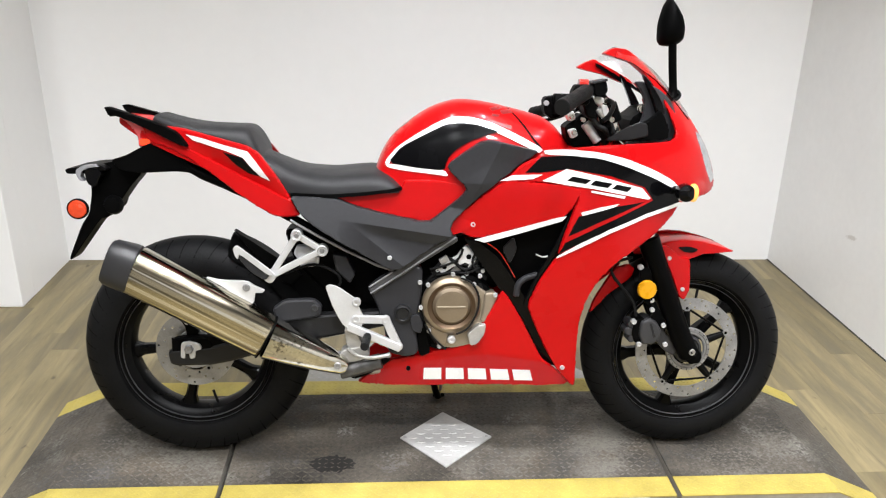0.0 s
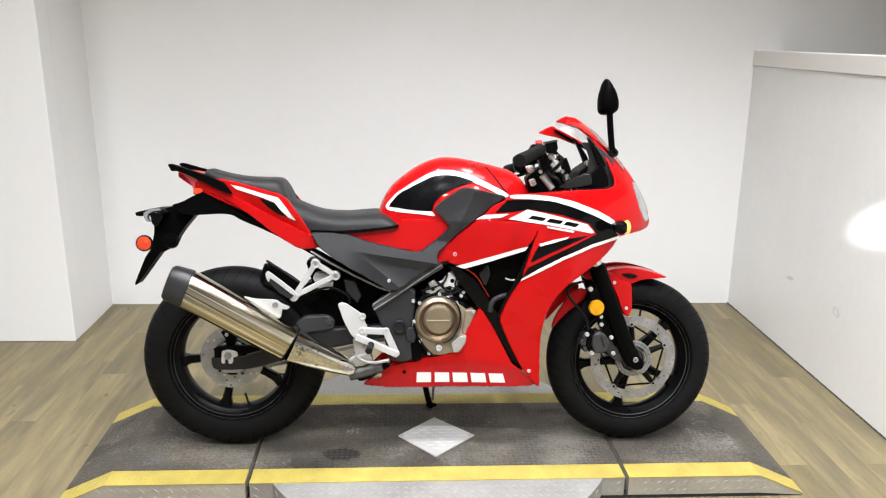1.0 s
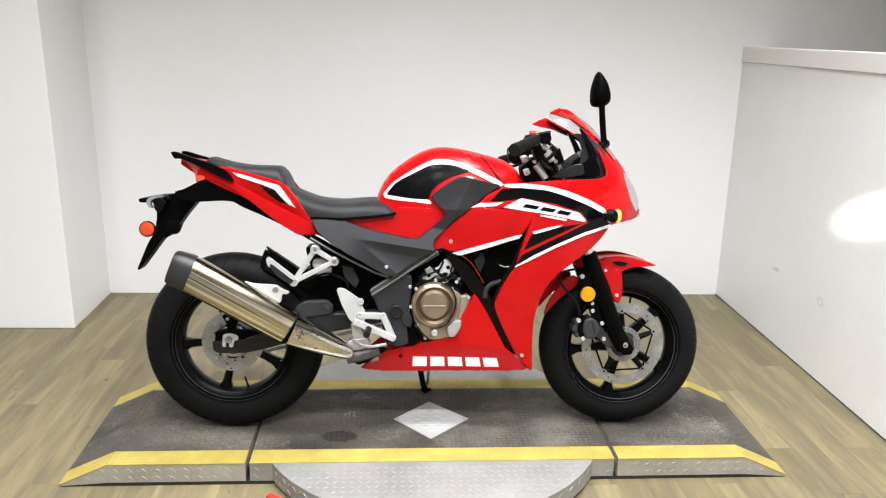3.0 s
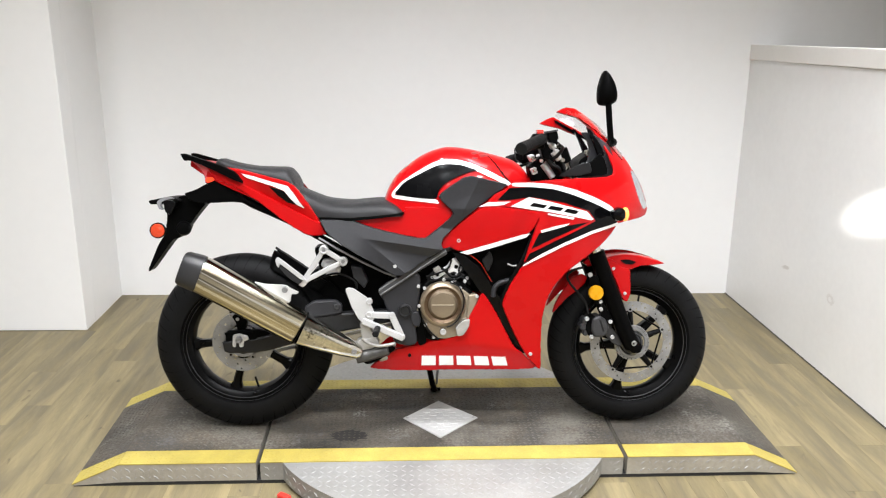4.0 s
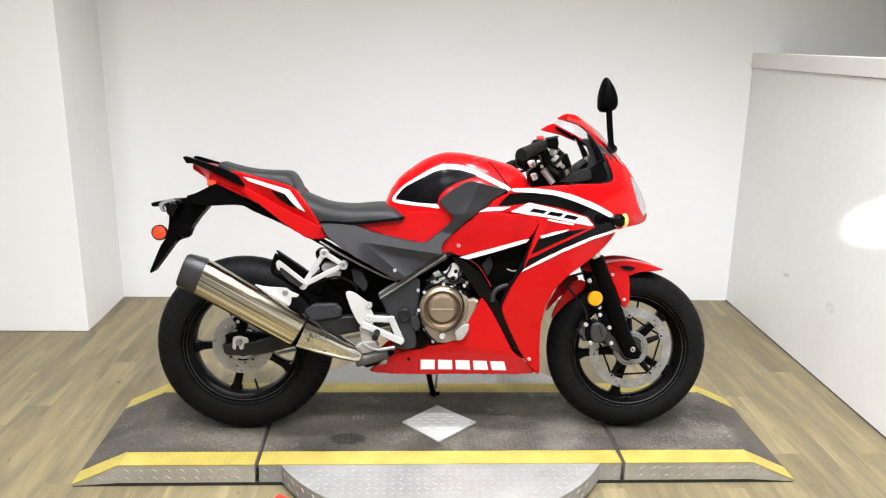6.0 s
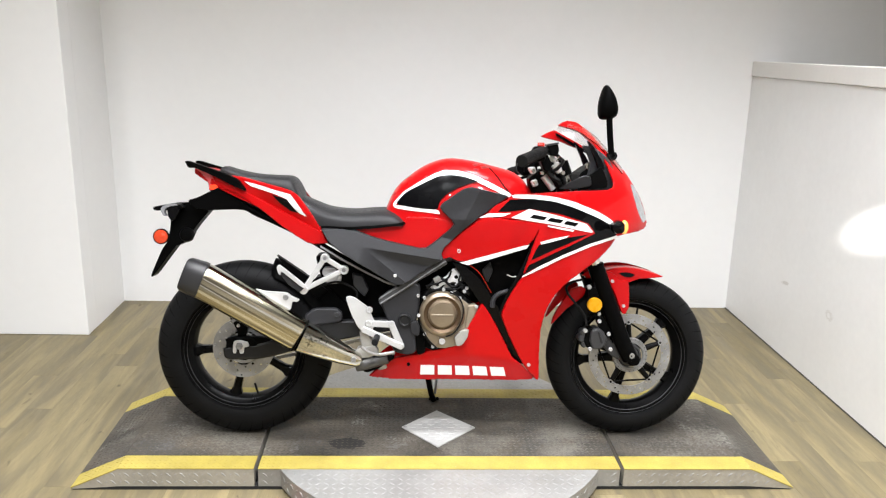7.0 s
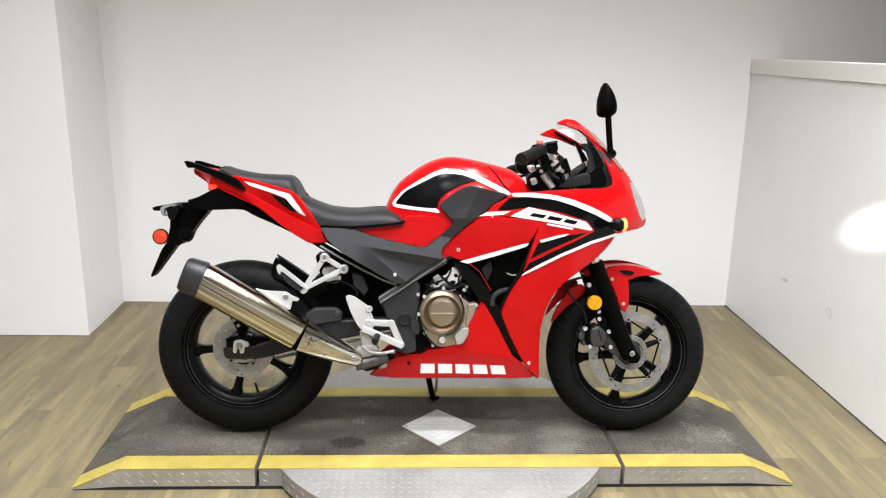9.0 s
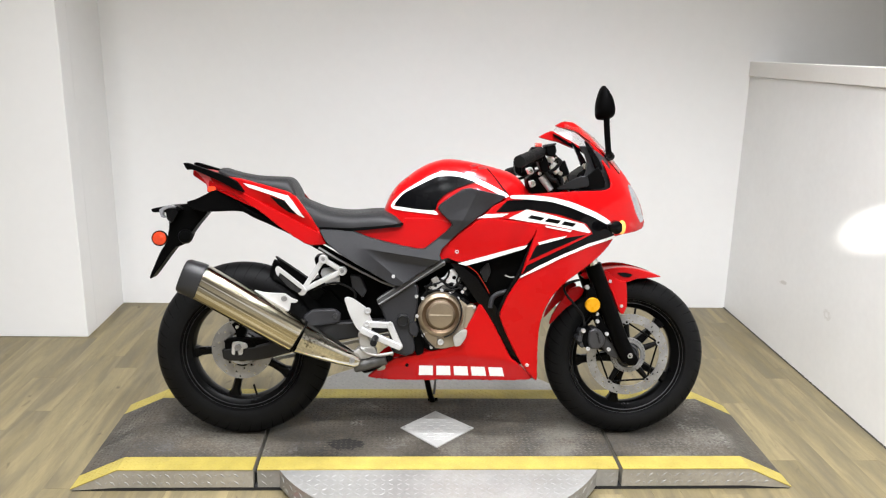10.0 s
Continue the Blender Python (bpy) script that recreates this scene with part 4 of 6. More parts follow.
# ---- front fork, mudguard, caliper ----
for s in (-1, 1):
    y = 0.098 * s
    tube("fork_leg", [(0.672, y, 0.300), (0.640, y, 0.36), (0.565, y, 0.545), (0.530, y, 0.635)], 0.029, MATT, label="black fork slider", segs=20)
    tube("fork_tube", [(0.530, y, 0.635), (0.39, y, 0.985)], 0.020, CHROME, segs=18, label="bright fork tube")
    slab("fork_foot", [(0.640, 0.345), (0.662, 0.352), (0.704, 0.305), (0.698, 0.280), (0.664, 0.276)], y - 0.022, y + 0.022, MATT, bevel=0.006)
knob("axle_bolt", (0.669, 0.316), -0.1205, 0.010, 0.008, ALLOY)


def mudguard(name, x, z, r, a0, a1, half, droop, mat, label="", n=36, rise=0.0):
    bm, rows = bmesh.new(), []
    for i in range(n + 1):
        a = radians(a0 + (a1 - a0) * i / n)
        end = min(1.0, min(i, n - i) / 5 + 0.25) ** 0.5
        row = []
        for k in range(13):
            v = -1 + k / 6
            rr = r + rise * i / n - droop * abs(v) ** 3 * (end ** 3 if i < n / 2 else 1)
            row.append(bm.verts.new((x + rr * math.cos(a), v * half * end, z + rr * math.sin(a))))
        rows.append(row)
    for u, v in zip(rows, rows[1:]):
        for k in range(12):
            bm.faces.new((u[k], u[k + 1], v[k + 1], v[k]))
    bmesh.ops.recalc_face_normals(bm, faces=bm.faces)
    mid_line = Vector((x, 0, z))
    shell(bm, lambda v: (mid_line - Vector((v.co.x, 0, v.co.z))).normalized() * 0.004)
    return finish(bm, name, mat, bike, smooth=True, label=label)


guard = mudguard("front_mudguard", FX, FR, 0.317, 71, 120, 0.074, 0.003, RED, "glossy red front mudguard", rise=0.016)
fender = lambda x, z: 0.076
panel("mudguard_beak", [(0.521, 0.586), (0.557, 0.603), (0.593, 0.617), (0.639, 0.624), (0.690, 0.620), (0.741, 0.607), (0.788, 0.591), (0.752, 0.586), (0.695, 0.582), (0.664, 0.569), (0.639, 0.567), (0.611, 0.579), (0.562, 0.582)], fender, RED, guard, thick=0.010, roll=0.006)
panel("mudguard_bracket", [(0.562, 0.612), (0.594, 0.607), (0.615, 0.589), (0.631, 0.577), (0.658, 0.573), (0.662, 0.484), (0.651, 0.456), (0.635, 0.462), (0.614, 0.516), (0.585, 0.576)], lambda x, z: 0.088, RED, guard, thick=0.012, roll=0.003)
panel("mudguard_vent", [(0.620, 0.604), (0.653, 0.606), (0.681, 0.598), (0.666, 0.588), (0.641, 0.590)], lambda x, z: 0.0785, BLACK, guard, lift=0.002, thick=0.002, roll=0)
panel("rear_flap", [(0.454, 0.541), (0.494, 0.553), (0.511, 0.540), (0.500, 0.512), (0.441, 0.468), (0.388, 0.407), (0.400, 0.450)], lambda x, z: 0.066, RED, guard, thick=0.008)
for p in [(0.597, 0.575), (0.641, 0.487)]:
    knob("mudguard_bolt", p, -0.088, 0.006, 0.004, SILVER, guard, segs=12)
caliper = slab("front_caliper", [(0.522, 0.404), (0.545, 0.414), (0.566, 0.402), (0.582, 0.374), (0.572, 0.345), (0.556, 0.336), (0.530, 0.337), (0.518, 0.366)], -0.120, -0.052, CASTGREY, bevel=0.007, soft=2, label="dark grey front brake caliper")
slab("caliper_bridge", [(0.506, 0.400), (0.526, 0.415), (0.540, 0.402), (0.534, 0.340), (0.510, 0.340), (0.500, 0.366)], -0.112, -0.060, MATT, caliper, bevel=0.006, soft=2)
for px, pz, pr in ((0.500, 0.392, 0.012), (0.494, 0.371, 0.013), (0.502, 0.350, 0.011)):
    lathe("caliper_piston", (px, pz), [(-0.066, 0), (-0.066, pr), (-0.104, pr), (-0.108, pr * 0.7), (-0.108, 0)], CASTGREY, caliper, segs=18, smooth=False)
slab("caliper_rib", [(0.545, 0.398), (0.551, 0.400), (0.565, 0.360), (0.558, 0.358)], -0.1215, -0.117, STRUT, caliper, bevel=0.0008, soft=0)
knob("banjo_bolt", (0.503, 0.402), -0.108, 0.008, 0.010, SILVER, caliper, segs=12)
slab("caliper_bracket", [(0.561, 0.374), (0.589, 0.387), (0.604, 0.357), (0.639, 0.330), (0.632, 0.293), (0.601, 0.310), (0.580, 0.334)], -0.092, -0.076, CASTGREY, bevel=0.003)
slab("caliper_mount", [(0.533, 0.478), (0.564, 0.452), (0.597, 0.397), (0.596, 0.374), (0.562, 0.394), (0.543, 0.433)], -0.108, -0.085, MATT, bevel=0.004)
for p in [(0.520, 0.338), (0.585, 0.392), (0.547, 0.464), (0.550, 0.437), (0.594, 0.337)]:
    knob("caliper_bolt", p, -0.116, 0.007, 0.006, SILVER, segs=14)
tube("brake_hose", bend([(0.505, -.12, 0.420), (0.494, -.12, 0.460), (0.460, -.12, 0.503), (0.436, -.12, 0.532), (0.428, -.12, 0.557), (0.449, -.12, 0.575), (0.485, -.12, 0.585)]), 0.0045, RUBBER, segs=8)
tube("sensor_wire", bend([(0.542, -.11, 0.407), (0.553, -.11, 0.437), (0.537, -.11, 0.528), (0.526, -.11, 0.587)]), 0.003, RUBBER, segs=8)
lathe("side_reflector", (0.528, 0.497), [(-0.122, 0), (-0.122, 0.026), (-0.130, 0.026), (-0.133, 0.024), (-0.134, 0)], ORANGE, segs=32, label="round amber reflector")
slab("reflector_bracket", [(0.505, 0.561), (0.537, 0.553), (0.553, 0.470), (0.530, 0.449), (0.511, 0.509)], -0.122, -0.112, MATT, bevel=0.002)
knob("reflector_bolt", (0.507, 0.559), -0.122, 0.008, 0.006, SILVER, segs=12)

# ---- fuel tank ----
def tank_body():
    bm, rings = bmesh.new(), []
    m = 56
    for i in range(97):
        x = -0.208 + 0.535 * i / 96
        ring = []
        for k in range(m + 1):
            s = -1 + 2 * k / m
            c = math.cos(s * math.pi / 2)
            q = abs(math.sin(s * math.pi / 2))
            ring.append(bm.verts.new((x, math.copysign(tank_w(x) * abs(q) ** (2 / 2.6), s), tank_low(x) + (tank_top(x) - tank_low(x)) * max(c, 0) ** (2 / 3.2))))
        rings.append(ring)
    for u, v in zip(rings, rings[1:]):
        for k in range(m):
            bm.faces.new((u[k], u[k + 1], v[k + 1], v[k]))
        bm.faces.new((u[m], u[0], v[0], v[m]))
    bm.faces.new(rings[0]), bm.faces.new(rings[-1][::-1])
    bmesh.ops.recalc_face_normals(bm, faces=bm.faces)
    return finish(bm, "fuel_tank", RED, bike, smooth=True, label="glossy red fuel tank with white and black stripes")


fuel_tank = tank_body()
panel("white_stripe", [(-0.178, 0.828), (-0.172, 0.841), (-0.144, 0.873), (-0.094, 0.907), (-0.041, 0.938), (-0.003, 0.952), (0.044, 0.951), (0.092, 0.939), (0.148, 0.914), (0.210, 0.883), (0.222, 0.872), (0.210, 0.865), (0.166, 0.887), (0.110, 0.913), (0.057, 0.929), (0.016, 0.932), (-0.022, 0.928), (-0.069, 0.904), (-0.132, 0.870), (-0.161, 0.842), (-0.166, 0.829)], tank, WHITE, fuel_tank, cell=0.008, lift=0.0034, thick=0.001, soft=1, roll=0, label="white painted stripe")
panel("white_stripe", [(-0.178, 0.828), (-0.135, 0.827), (-0.069, 0.823), (-0.026, 0.819), (-0.016, 0.804), (-0.059, 0.809), (-0.131, 0.814), (-0.170, 0.819)], tank, WHITE, fuel_tank, cell=0.008, lift=0.0034, thick=0.001, soft=1, roll=0, label="white painted stripe")
panel("black_field", [(-0.170, 0.831), (-0.135, 0.873), (-0.071, 0.908), (-0.023, 0.932), (0.016, 0.9365), (0.058, 0.933), (0.112, 0.916), (0.087, 0.911), (0.043, 0.895), (0.006, 0.875), (-0.019, 0.849), (-0.027, 0.8185), (-0.097, 0.822)], tank, FIELD, fuel_tank, cell=0.008, lift=0.0044, thick=0.001, soft=1, roll=0, label="black painted field")
panel("tank_seam", [(0.141, 0.973), (0.145, 0.973), (0.178, 0.933), (0.201, 0.900), (0.220, 0.878), (0.216, 0.874), (0.195, 0.900), (0.172, 0.933)], tank, HOLE, fuel_tank, lift=0.0012, thick=0.001, soft=0, roll=0)
EMBLEM = material("dark_red_emblem", (0.17, 0.004, 0.006), rough=0.3)
for q in ([(0.091, 0.973), (0.122, 0.979), (0.127, 0.973), (0.098, 0.965)], [(0.118, 0.967), (0.148, 0.970), (0.153, 0.962), (0.124, 0.958)], [(0.097, 0.960), (0.116, 0.958), (0.112, 0.952), (0.093, 0.954)]):
    panel("wing_emblem", q, tank, EMBLEM, fuel_tank, lift=0.003, thick=0.001, soft=0, roll=0, label="dark red emblem shape")
panel("emblem_bar", [(0.084, 0.946), (0.145, 0.931), (0.142, 0.923), (0.082, 0.939)], tank, EMBLEM, fuel_tank, lift=0.003, thick=0.001, soft=0, roll=0)
lathe("filler_cap", (0.06, 0.0), [(0, 0.0), (0, 0.04), (0.006, 0.04), (0.008, 0.034), (0.008, 0)], CHROME, fuel_tank).matrix_local = pose(0, 0, 0.976, 90, 0, 0)

# ---- dark side covers ----
panel("tank_side", [(-0.312, 0.744), (-0.233, 0.754), (-0.150, 0.767), (-0.134, 0.778), (-0.128, 0.792), (-0.054, 0.793), (0.012, 0.787), (0.030, 0.772), (0.016, 0.754), (-0.034, 0.713), (-0.058, 0.690), (-0.082, 0.688), (-0.166, 0.704), (-0.242, 0.722)], tank_side, RED, fuel_tank, thick=0.012, roll=0.003, edge=0.004, ratio=0.1, soft=2, label="glossy red lower side of the tank")
panel("side_cover", [(-0.418, 0.748), (-0.360, 0.749), (-0.304, 0.747), (-0.242, 0.724), (-0.166, 0.706), (-0.092, 0.690), (-0.062, 0.691), (-0.034, 0.713), (0.015, 0.755), (0.028, 0.772), (0.022, 0.785), (-0.008, 0.812),
      (-0.020, 0.829), (-0.011, 0.841), (0.020, 0.864), (0.062, 0.892), (0.088, 0.898), (0.135, 0.888), (0.211, 0.871), (0.177, 0.845), (0.107, 0.795), (0.051, 0.746), (-0.003, 0.693), (-0.011, 0.673), (-0.004, 0.656),
      (-0.050, 0.625), (-0.097, 0.592), (-0.141, 0.564), (-0.170, 0.566), (-0.259, 0.620), (-0.342, 0.668), (-0.384, 0.699)], grey_side, GREY, folds=((0.0, 0.652, 1.0, -0.14), (-0.271, 0.69, 0.129, -0.106), (0.11, 0.885, 0.434, 0.901)),
      crease=0.42, thick=0.03, roll=0.004, edge=0.004, cell=0.006, soft=2, ratio=0.1, label="dark grey side cover that sweeps up into a knee pad")
knob("cover_bolt", (-0.165, 0.597), -0.172, 0.006, 0.006, SILVER, segs=14)

# ---- seats and tail ----
seat_top = curve([(-0.520, 0.867), (-0.480, 0.847), (-0.443, 0.831), (-0.404, 0.816), (-0.364, 0.809), (-0.306, 0.806), (-0.247, 0.811), (-0.200, 0.812), (-0.168, 0.802), (-0.148, 0.787), (-0.132, 0.773)])
seat_low = curve([(-0.52, 0.770), (-0.42, 0.755), (-0.318, 0.753), (-0.242, 0.758), (-0.132, 0.762)])
seat_w = curve([(-0.52, 0.098), (-0.46, 0.112), (-0.40, 0.134), (-0.34, 0.148), (-0.25, 0.156), (-0.17, 0.160), (-0.132, 0.154)])
cushion("rider_seat", -0.520, -0.128, seat_top, seat_low, seat_w, VINYL, power=0.62, n=40, label="black vinyl rider seat")
panel("seat_edge", [(-0.418, 0.757), (-0.318, 0.756), (-0.242, 0.762), (-0.167, 0.771), (-0.134, 0.777), (-0.134, 0.768), (-0.167, 0.762), (-0.242, 0.752), (-0.318, 0.746), (-0.416, 0.746)], lambda x, z: seat_w(x) + 0.001, HOLE, thick=0.02, roll=0, soft=1)
pill_top = curve([(-0.775, 0.936), (-0.757, 0.947), (-0.734, 0.941), (-0.696, 0.931), (-0.638, 0.922), (-0.580, 0.920), (-0.532, 0.918), (-0.516, 0.907), (-0.500, 0.879), (-0.486, 0.846)])
pill_low = curve([(-0.775, 0.924), (-0.700, 0.898), (-0.600, 0.874), (-0.486, 0.831)])
pill_w = curve([(-0.775, 0.06), (-0.70, 0.092), (-0.6, 0.112), (-0.486, 0.118)])
cushion("pillion_seat", -0.775, -0.486, pill_top, pill_low, pill_w, VINYL, power=0.5, n=44, label="black vinyl pillion seat")
TAIL_FOLDS = ((-0.643, 0.851, 1.0, -0.505), (-0.643, 0.848, 1.0, -0.505), (-0.643, 0.888, 1.0, -0.505))
tailp = panel("tail_cowl", [(-0.795, 0.923), (-0.740, 0.920), (-0.682, 0.914), (-0.600, 0.894), (-0.520, 0.873), (-0.494, 0.856), (-0.451, 0.798), (-0.414, 0.740), (-0.392, 0.698), (-0.428, 0.693), (-0.460, 0.696), (-0.514, 0.728), (-0.562, 0.762), (-0.608, 0.798), (-0.662, 0.834), (-0.702, 0.856), (-0.744, 0.871), (-0.768, 0.874)], tail, RED, folds=TAIL_FOLDS, cell=0.009, thick=0.012, roll=0.006, edge=0.005, ratio=0.1, label="glossy red tail cowl")
panel("tail_stripe", [(-0.674, 0.900), (-0.633, 0.891), (-0.572, 0.873), (-0.520, 0.860), (-0.502, 0.837), (-0.466, 0.786), (-0.489, 0.796), (-0.508, 0.814), (-0.532, 0.844), (-0.575, 0.861), (-0.655, 0.885)], tail, WHITE, tailp, cell=0.008, folds=TAIL_FOLDS, lift=0.0025, thick=0.001, soft=0, roll=0, label="white painted stripe")
panel("tail_black_field", [(-0.582, 0.858), (-0.533, 0.843), (-0.508, 0.813), (-0.492, 0.797), (-0.520, 0.804), (-0.552, 0.826)], tail, BLACK, tailp, cell=0.008, folds=TAIL_FOLDS, lift=0.0022, thick=0.001, soft=0, roll=0, label="black painted field")
cushion("tail_spine", -0.86, -0.60, curve([(-0.86, 0.945), (-0.78, 0.935), (-0.70, 0.905), (-0.6, 0.87)]), curve([(-0.86, 0.925), (-0.78, 0.88), (-0.6, 0.80)]), curve([(-0.86, 0.05), (-0.78, 0.085), (-0.6, 0.115)]), RED, label="red tail centre")
TAILLENS = material("translucent_red_lens", (0.55, 0.075, 0.085), rough=0.12, vary=0.25, scale=26, coat=0.8, glow=(1.0, 0.10, 0.10, 0.05))
LENSGLINT = material("pale_pink_lens_highlight", (0.75, 0.42, 0.48), rough=0.15, vary=0.2, scale=40, coat=0.6)
lamp = panel("tail_lamp", [(-0.850, 0.941), (-0.820, 0.936), (-0.785, 0.922), (-0.765, 0.898), (-0.764, 0.878), (-0.778, 0.869), (-0.800, 0.863), (-0.802, 0.884), (-0.809, 0.902), (-0.827, 0.922)], lambda x, z: tail(x, z) - 0.006, TAILLENS, thick=0.02, roll=0.004, label="translucent red tail lamp lens")
# pale pink strip, a highlight painted on the lens
panel("lens_highlight", [(-0.781, 0.905), (-0.766, 0.904), (-0.764, 0.892), (-0.773, 0.891)], lambda x, z: tail(x, z) - 0.003, LENSGLINT, lamp, thick=0.002, roll=0, soft=1)
panel("lit_element", [(-0.797, 0.884), (-0.774, 0.886), (-0.767, 0.877), (-0.781, 0.869), (-0.796, 0.868)], lambda x, z: tail(x, z) - 0.004, TAILGLOW, lamp, thick=0.002, roll=0, label="glowing orange-red lamp element")
panel("grab_rail", [(-0.881, 0.962), (-0.867, 0.964), (-0.808, 0.946), (-0.737, 0.925), (-0.691, 0.905), (-0.663, 0.866), (-0.703, 0.879), (-0.750, 0.902), (-0.804, 0.925), (-0.848, 0.941), (-0.866, 0.939)], lambda x, z: tail(x, z) + 0.016, MATT, thick=0.018, roll=0.006, label="black cast grab rail")
slab("undertail", [(-0.871, 0.831), (-0.837, 0.841), (-0.773, 0.875), (-0.743, 0.864), (-0.690, 0.832), (-0.634, 0.791), (-0.573, 0.753), (-0.600, 0.762), (-0.649, 0.783), (-0.676, 0.800), (-0.710, 0.803), (-0.801, 0.798), (-0.849, 0.805)], -0.085, 0.085, MATT, bevel=0.012, label="matt black under-tail tray")
slab("plate_hanger", [(-0.945, 0.807), (-0.857, 0.828), (-0.808, 0.796), (-0.847, 0.750), (-0.885, 0.697), (-0.906, 0.674), (-0.926, 0.670), (-1.009, 0.557), (-1.015, 0.562), (-0.976, 0.653), (-0.954, 0.685), (-0.943, 0.739)], -0.035, 0.035, MATT, bevel=0.008, label="matt black number plate hanger")
slab("plate_lamp_arm", [(-0.993, 0.805), (-0.942, 0.814), (-0.904, 0.816), (-0.885, 0.803), (-0.923, 0.795), (-0.988, 0.792)], -0.07, 0.07, MATT, bevel=0.004)
lamp2 = slab("plate_lamp", [(-0.946, 0.808), (-0.911, 0.810), (-0.900, 0.795), (-0.920, 0.756), (-0.939, 0.767)], -0.072, 0.03, BLACK, bevel=0.004, label="black number plate lamp")
slab("plate_lamp_rim", [(-0.963, 0.803), (-0.948, 0.814), (-0.923, 0.817), (-0.903, 0.813), (-0.931, 0.809), (-0.948, 0.801), (-0.953, 0.786), (-0.944, 0.774), (-0.955, 0.777), (-0.962, 0.789)], -0.076, -0.05, CASTRIM, lamp2, bevel=0.001, label="grey lamp rim")
for s in (-1, 1):
    tube("rear_signal_stalk", [(-0.90, 0.02 * s, 0.715), (-0.884, 0.05 * s, 0.712)], 0.010, RUBBER)
    lathe("rear_signal", (-0.882 - 0.012 * (s + 1), 0.711), [(s * 0.04, 0.0), (s * 0.04, 0.022), (s * 0.055, 0.026), (s * 0.070, 0.02), (s * 0.073, 0)], MATT, segs=24)
REFLECTOR = material("orange_red_reflector", (0.56, 0.050, 0.014), rough=0.25, vary=0.2, scale=60, coat=0.4)
reflector = lathe("rear_reflector", (-0.955, 0.708), [(-0.098, 0), (-0.098, 0.0265), (-0.106, 0.0265), (-0.1075, 0.0245), (-0.1065, 0.023), (-0.1065, 0)], MATT, segs=32, label="round reflector in a black cup")
lathe("reflector_lens", (-0.955, 0.708), [(-0.1068, 0.0228), (-0.109, 0.021), (-0.110, 0.010), (-0.110, 0)], REFLECTOR, reflector, segs=32, label="round red-orange reflector")

# ---- fairing ----
upper = panel("upper_fairing", [(0.211, 0.870), (0.283, 0.881), (0.357, 0.888), (0.443, 0.893), (0.547, 0.896), (0.570, 0.904), (0.575, 0.917), (0.564, 0.958), (0.544, 1.000), (0.577, 1.008), (0.608, 0.993), (0.651, 0.948), (0.683, 0.899), (0.708, 0.855), (0.730, 0.781), (0.717, 0.761), (0.675, 0.754), (0.616, 0.748), (0.580, 0.740), (0.485, 0.714), (0.390, 0.674), (0.263, 0.606), (0.276, 0.656), (0.309, 0.763), (0.293, 0.787), (0.210, 0.794), (0.131, 0.801), (0.163, 0.838), (0.207, 0.859)], fair, RED, thick=0.006, roll=0.006, edge=0.005, ratio=0.12, label="glossy red upper fairing")
panel("white_stripe", [(0.217, 0.876), (0.283, 0.879), (0.357, 0.873), (0.423, 0.858), (0.502, 0.828), (0.552, 0.802), (0.572, 0.784), (0.552, 0.783), (0.502, 0.808), (0.423, 0.839), (0.357, 0.858), (0.283, 0.864), (0.222, 0.865)], fair, WHITE, upper, lift=0.0022, thick=0.001, soft=1, roll=0, label="white painted stripe")
panel("black_band", [(0.211, 0.859), (0.283, 0.864), (0.357, 0.858), (0.423, 0.839), (0.502, 0.808), (0.552, 0.783), (0.606, 0.768), (0.571, 0.744), (0.500, 0.750), (0.493, 0.763), (0.474, 0.787), (0.385, 0.815), (0.283, 0.831), (0.210, 0.820), (0.173, 0.819)], fair, BLACK, upper, lift=0.0012, thick=0.001, soft=0, roll=0, label="black painted band")
panel("black_band", [(0.496, 0.752), (0.573, 0.750), (0.580, 0.744), (0.485, 0.718), (0.390, 0.678), (0.321, 0.644), (0.266, 0.614), (0.280, 0.643), (0.367, 0.689)], fair, BLACK, upper, lift=0.0016, thick=0.001, soft=0, roll=0, label="black painted band")
panel("black_band", [(0.310, 0.712), (0.360, 0.726), (0.399, 0.738), (0.452, 0.746), (0.476, 0.750), (0.361, 0.698), (0.287, 0.660), (0.297, 0.685)], fair, BLACK, upper, lift=0.0012, thick=0.001, soft=0, roll=0, label="black painted band")
panel("white_badge", [(0.216, 0.800), (0.274, 0.831), (0.354, 0.815), (0.467, 0.785), (0.491, 0.759), (0.484, 0.756), (0.428, 0.767), (0.341, 0.783), (0.270, 0.792)], fair, WHITE, upper, lift=0.0024, thick=0.001, soft=0, roll=0, label="white model badge field")
panel("white_stripe", [(0.111, 0.797), (0.140, 0.812), (0.216, 0.816), (0.192, 0.804)], fair, WHITE, upper, lift=0.0024, thick=0.001, soft=0, roll=0, label="white painted stripe")
for q in ([(0.290, 0.813), (0.335, 0.805), (0.322, 0.795), (0.276, 0.802)], [(0.346, 0.804), (0.389, 0.797), (0.377, 0.786), (0.333, 0.793)], [(0.400, 0.795), (0.440, 0.787), (0.428, 0.776), (0.388, 0.784)]):
    panel("badge_bar", q, fair, BLACK, upper, lift=0.0034, thick=0.001, soft=0, roll=0, label="black bar of the badge")
panel("badge_bar", [(0.338, 0.779), (0.425, 0.765), (0.421, 0.759), (0.336, 0.774)], fair, WHITE, upper, lift=0.0030, thick=0.001, soft=0, roll=0, label="white bar of the badge")
panel("white_stripe", [(0.314, 0.722), (0.360, 0.736), (0.410, 0.746), (0.399, 0.738), (0.360, 0.726), (0.318, 0.714)], fair, WHITE, upper, lift=0.0024, thick=0.001, soft=0, roll=0, label="white painted stripe")
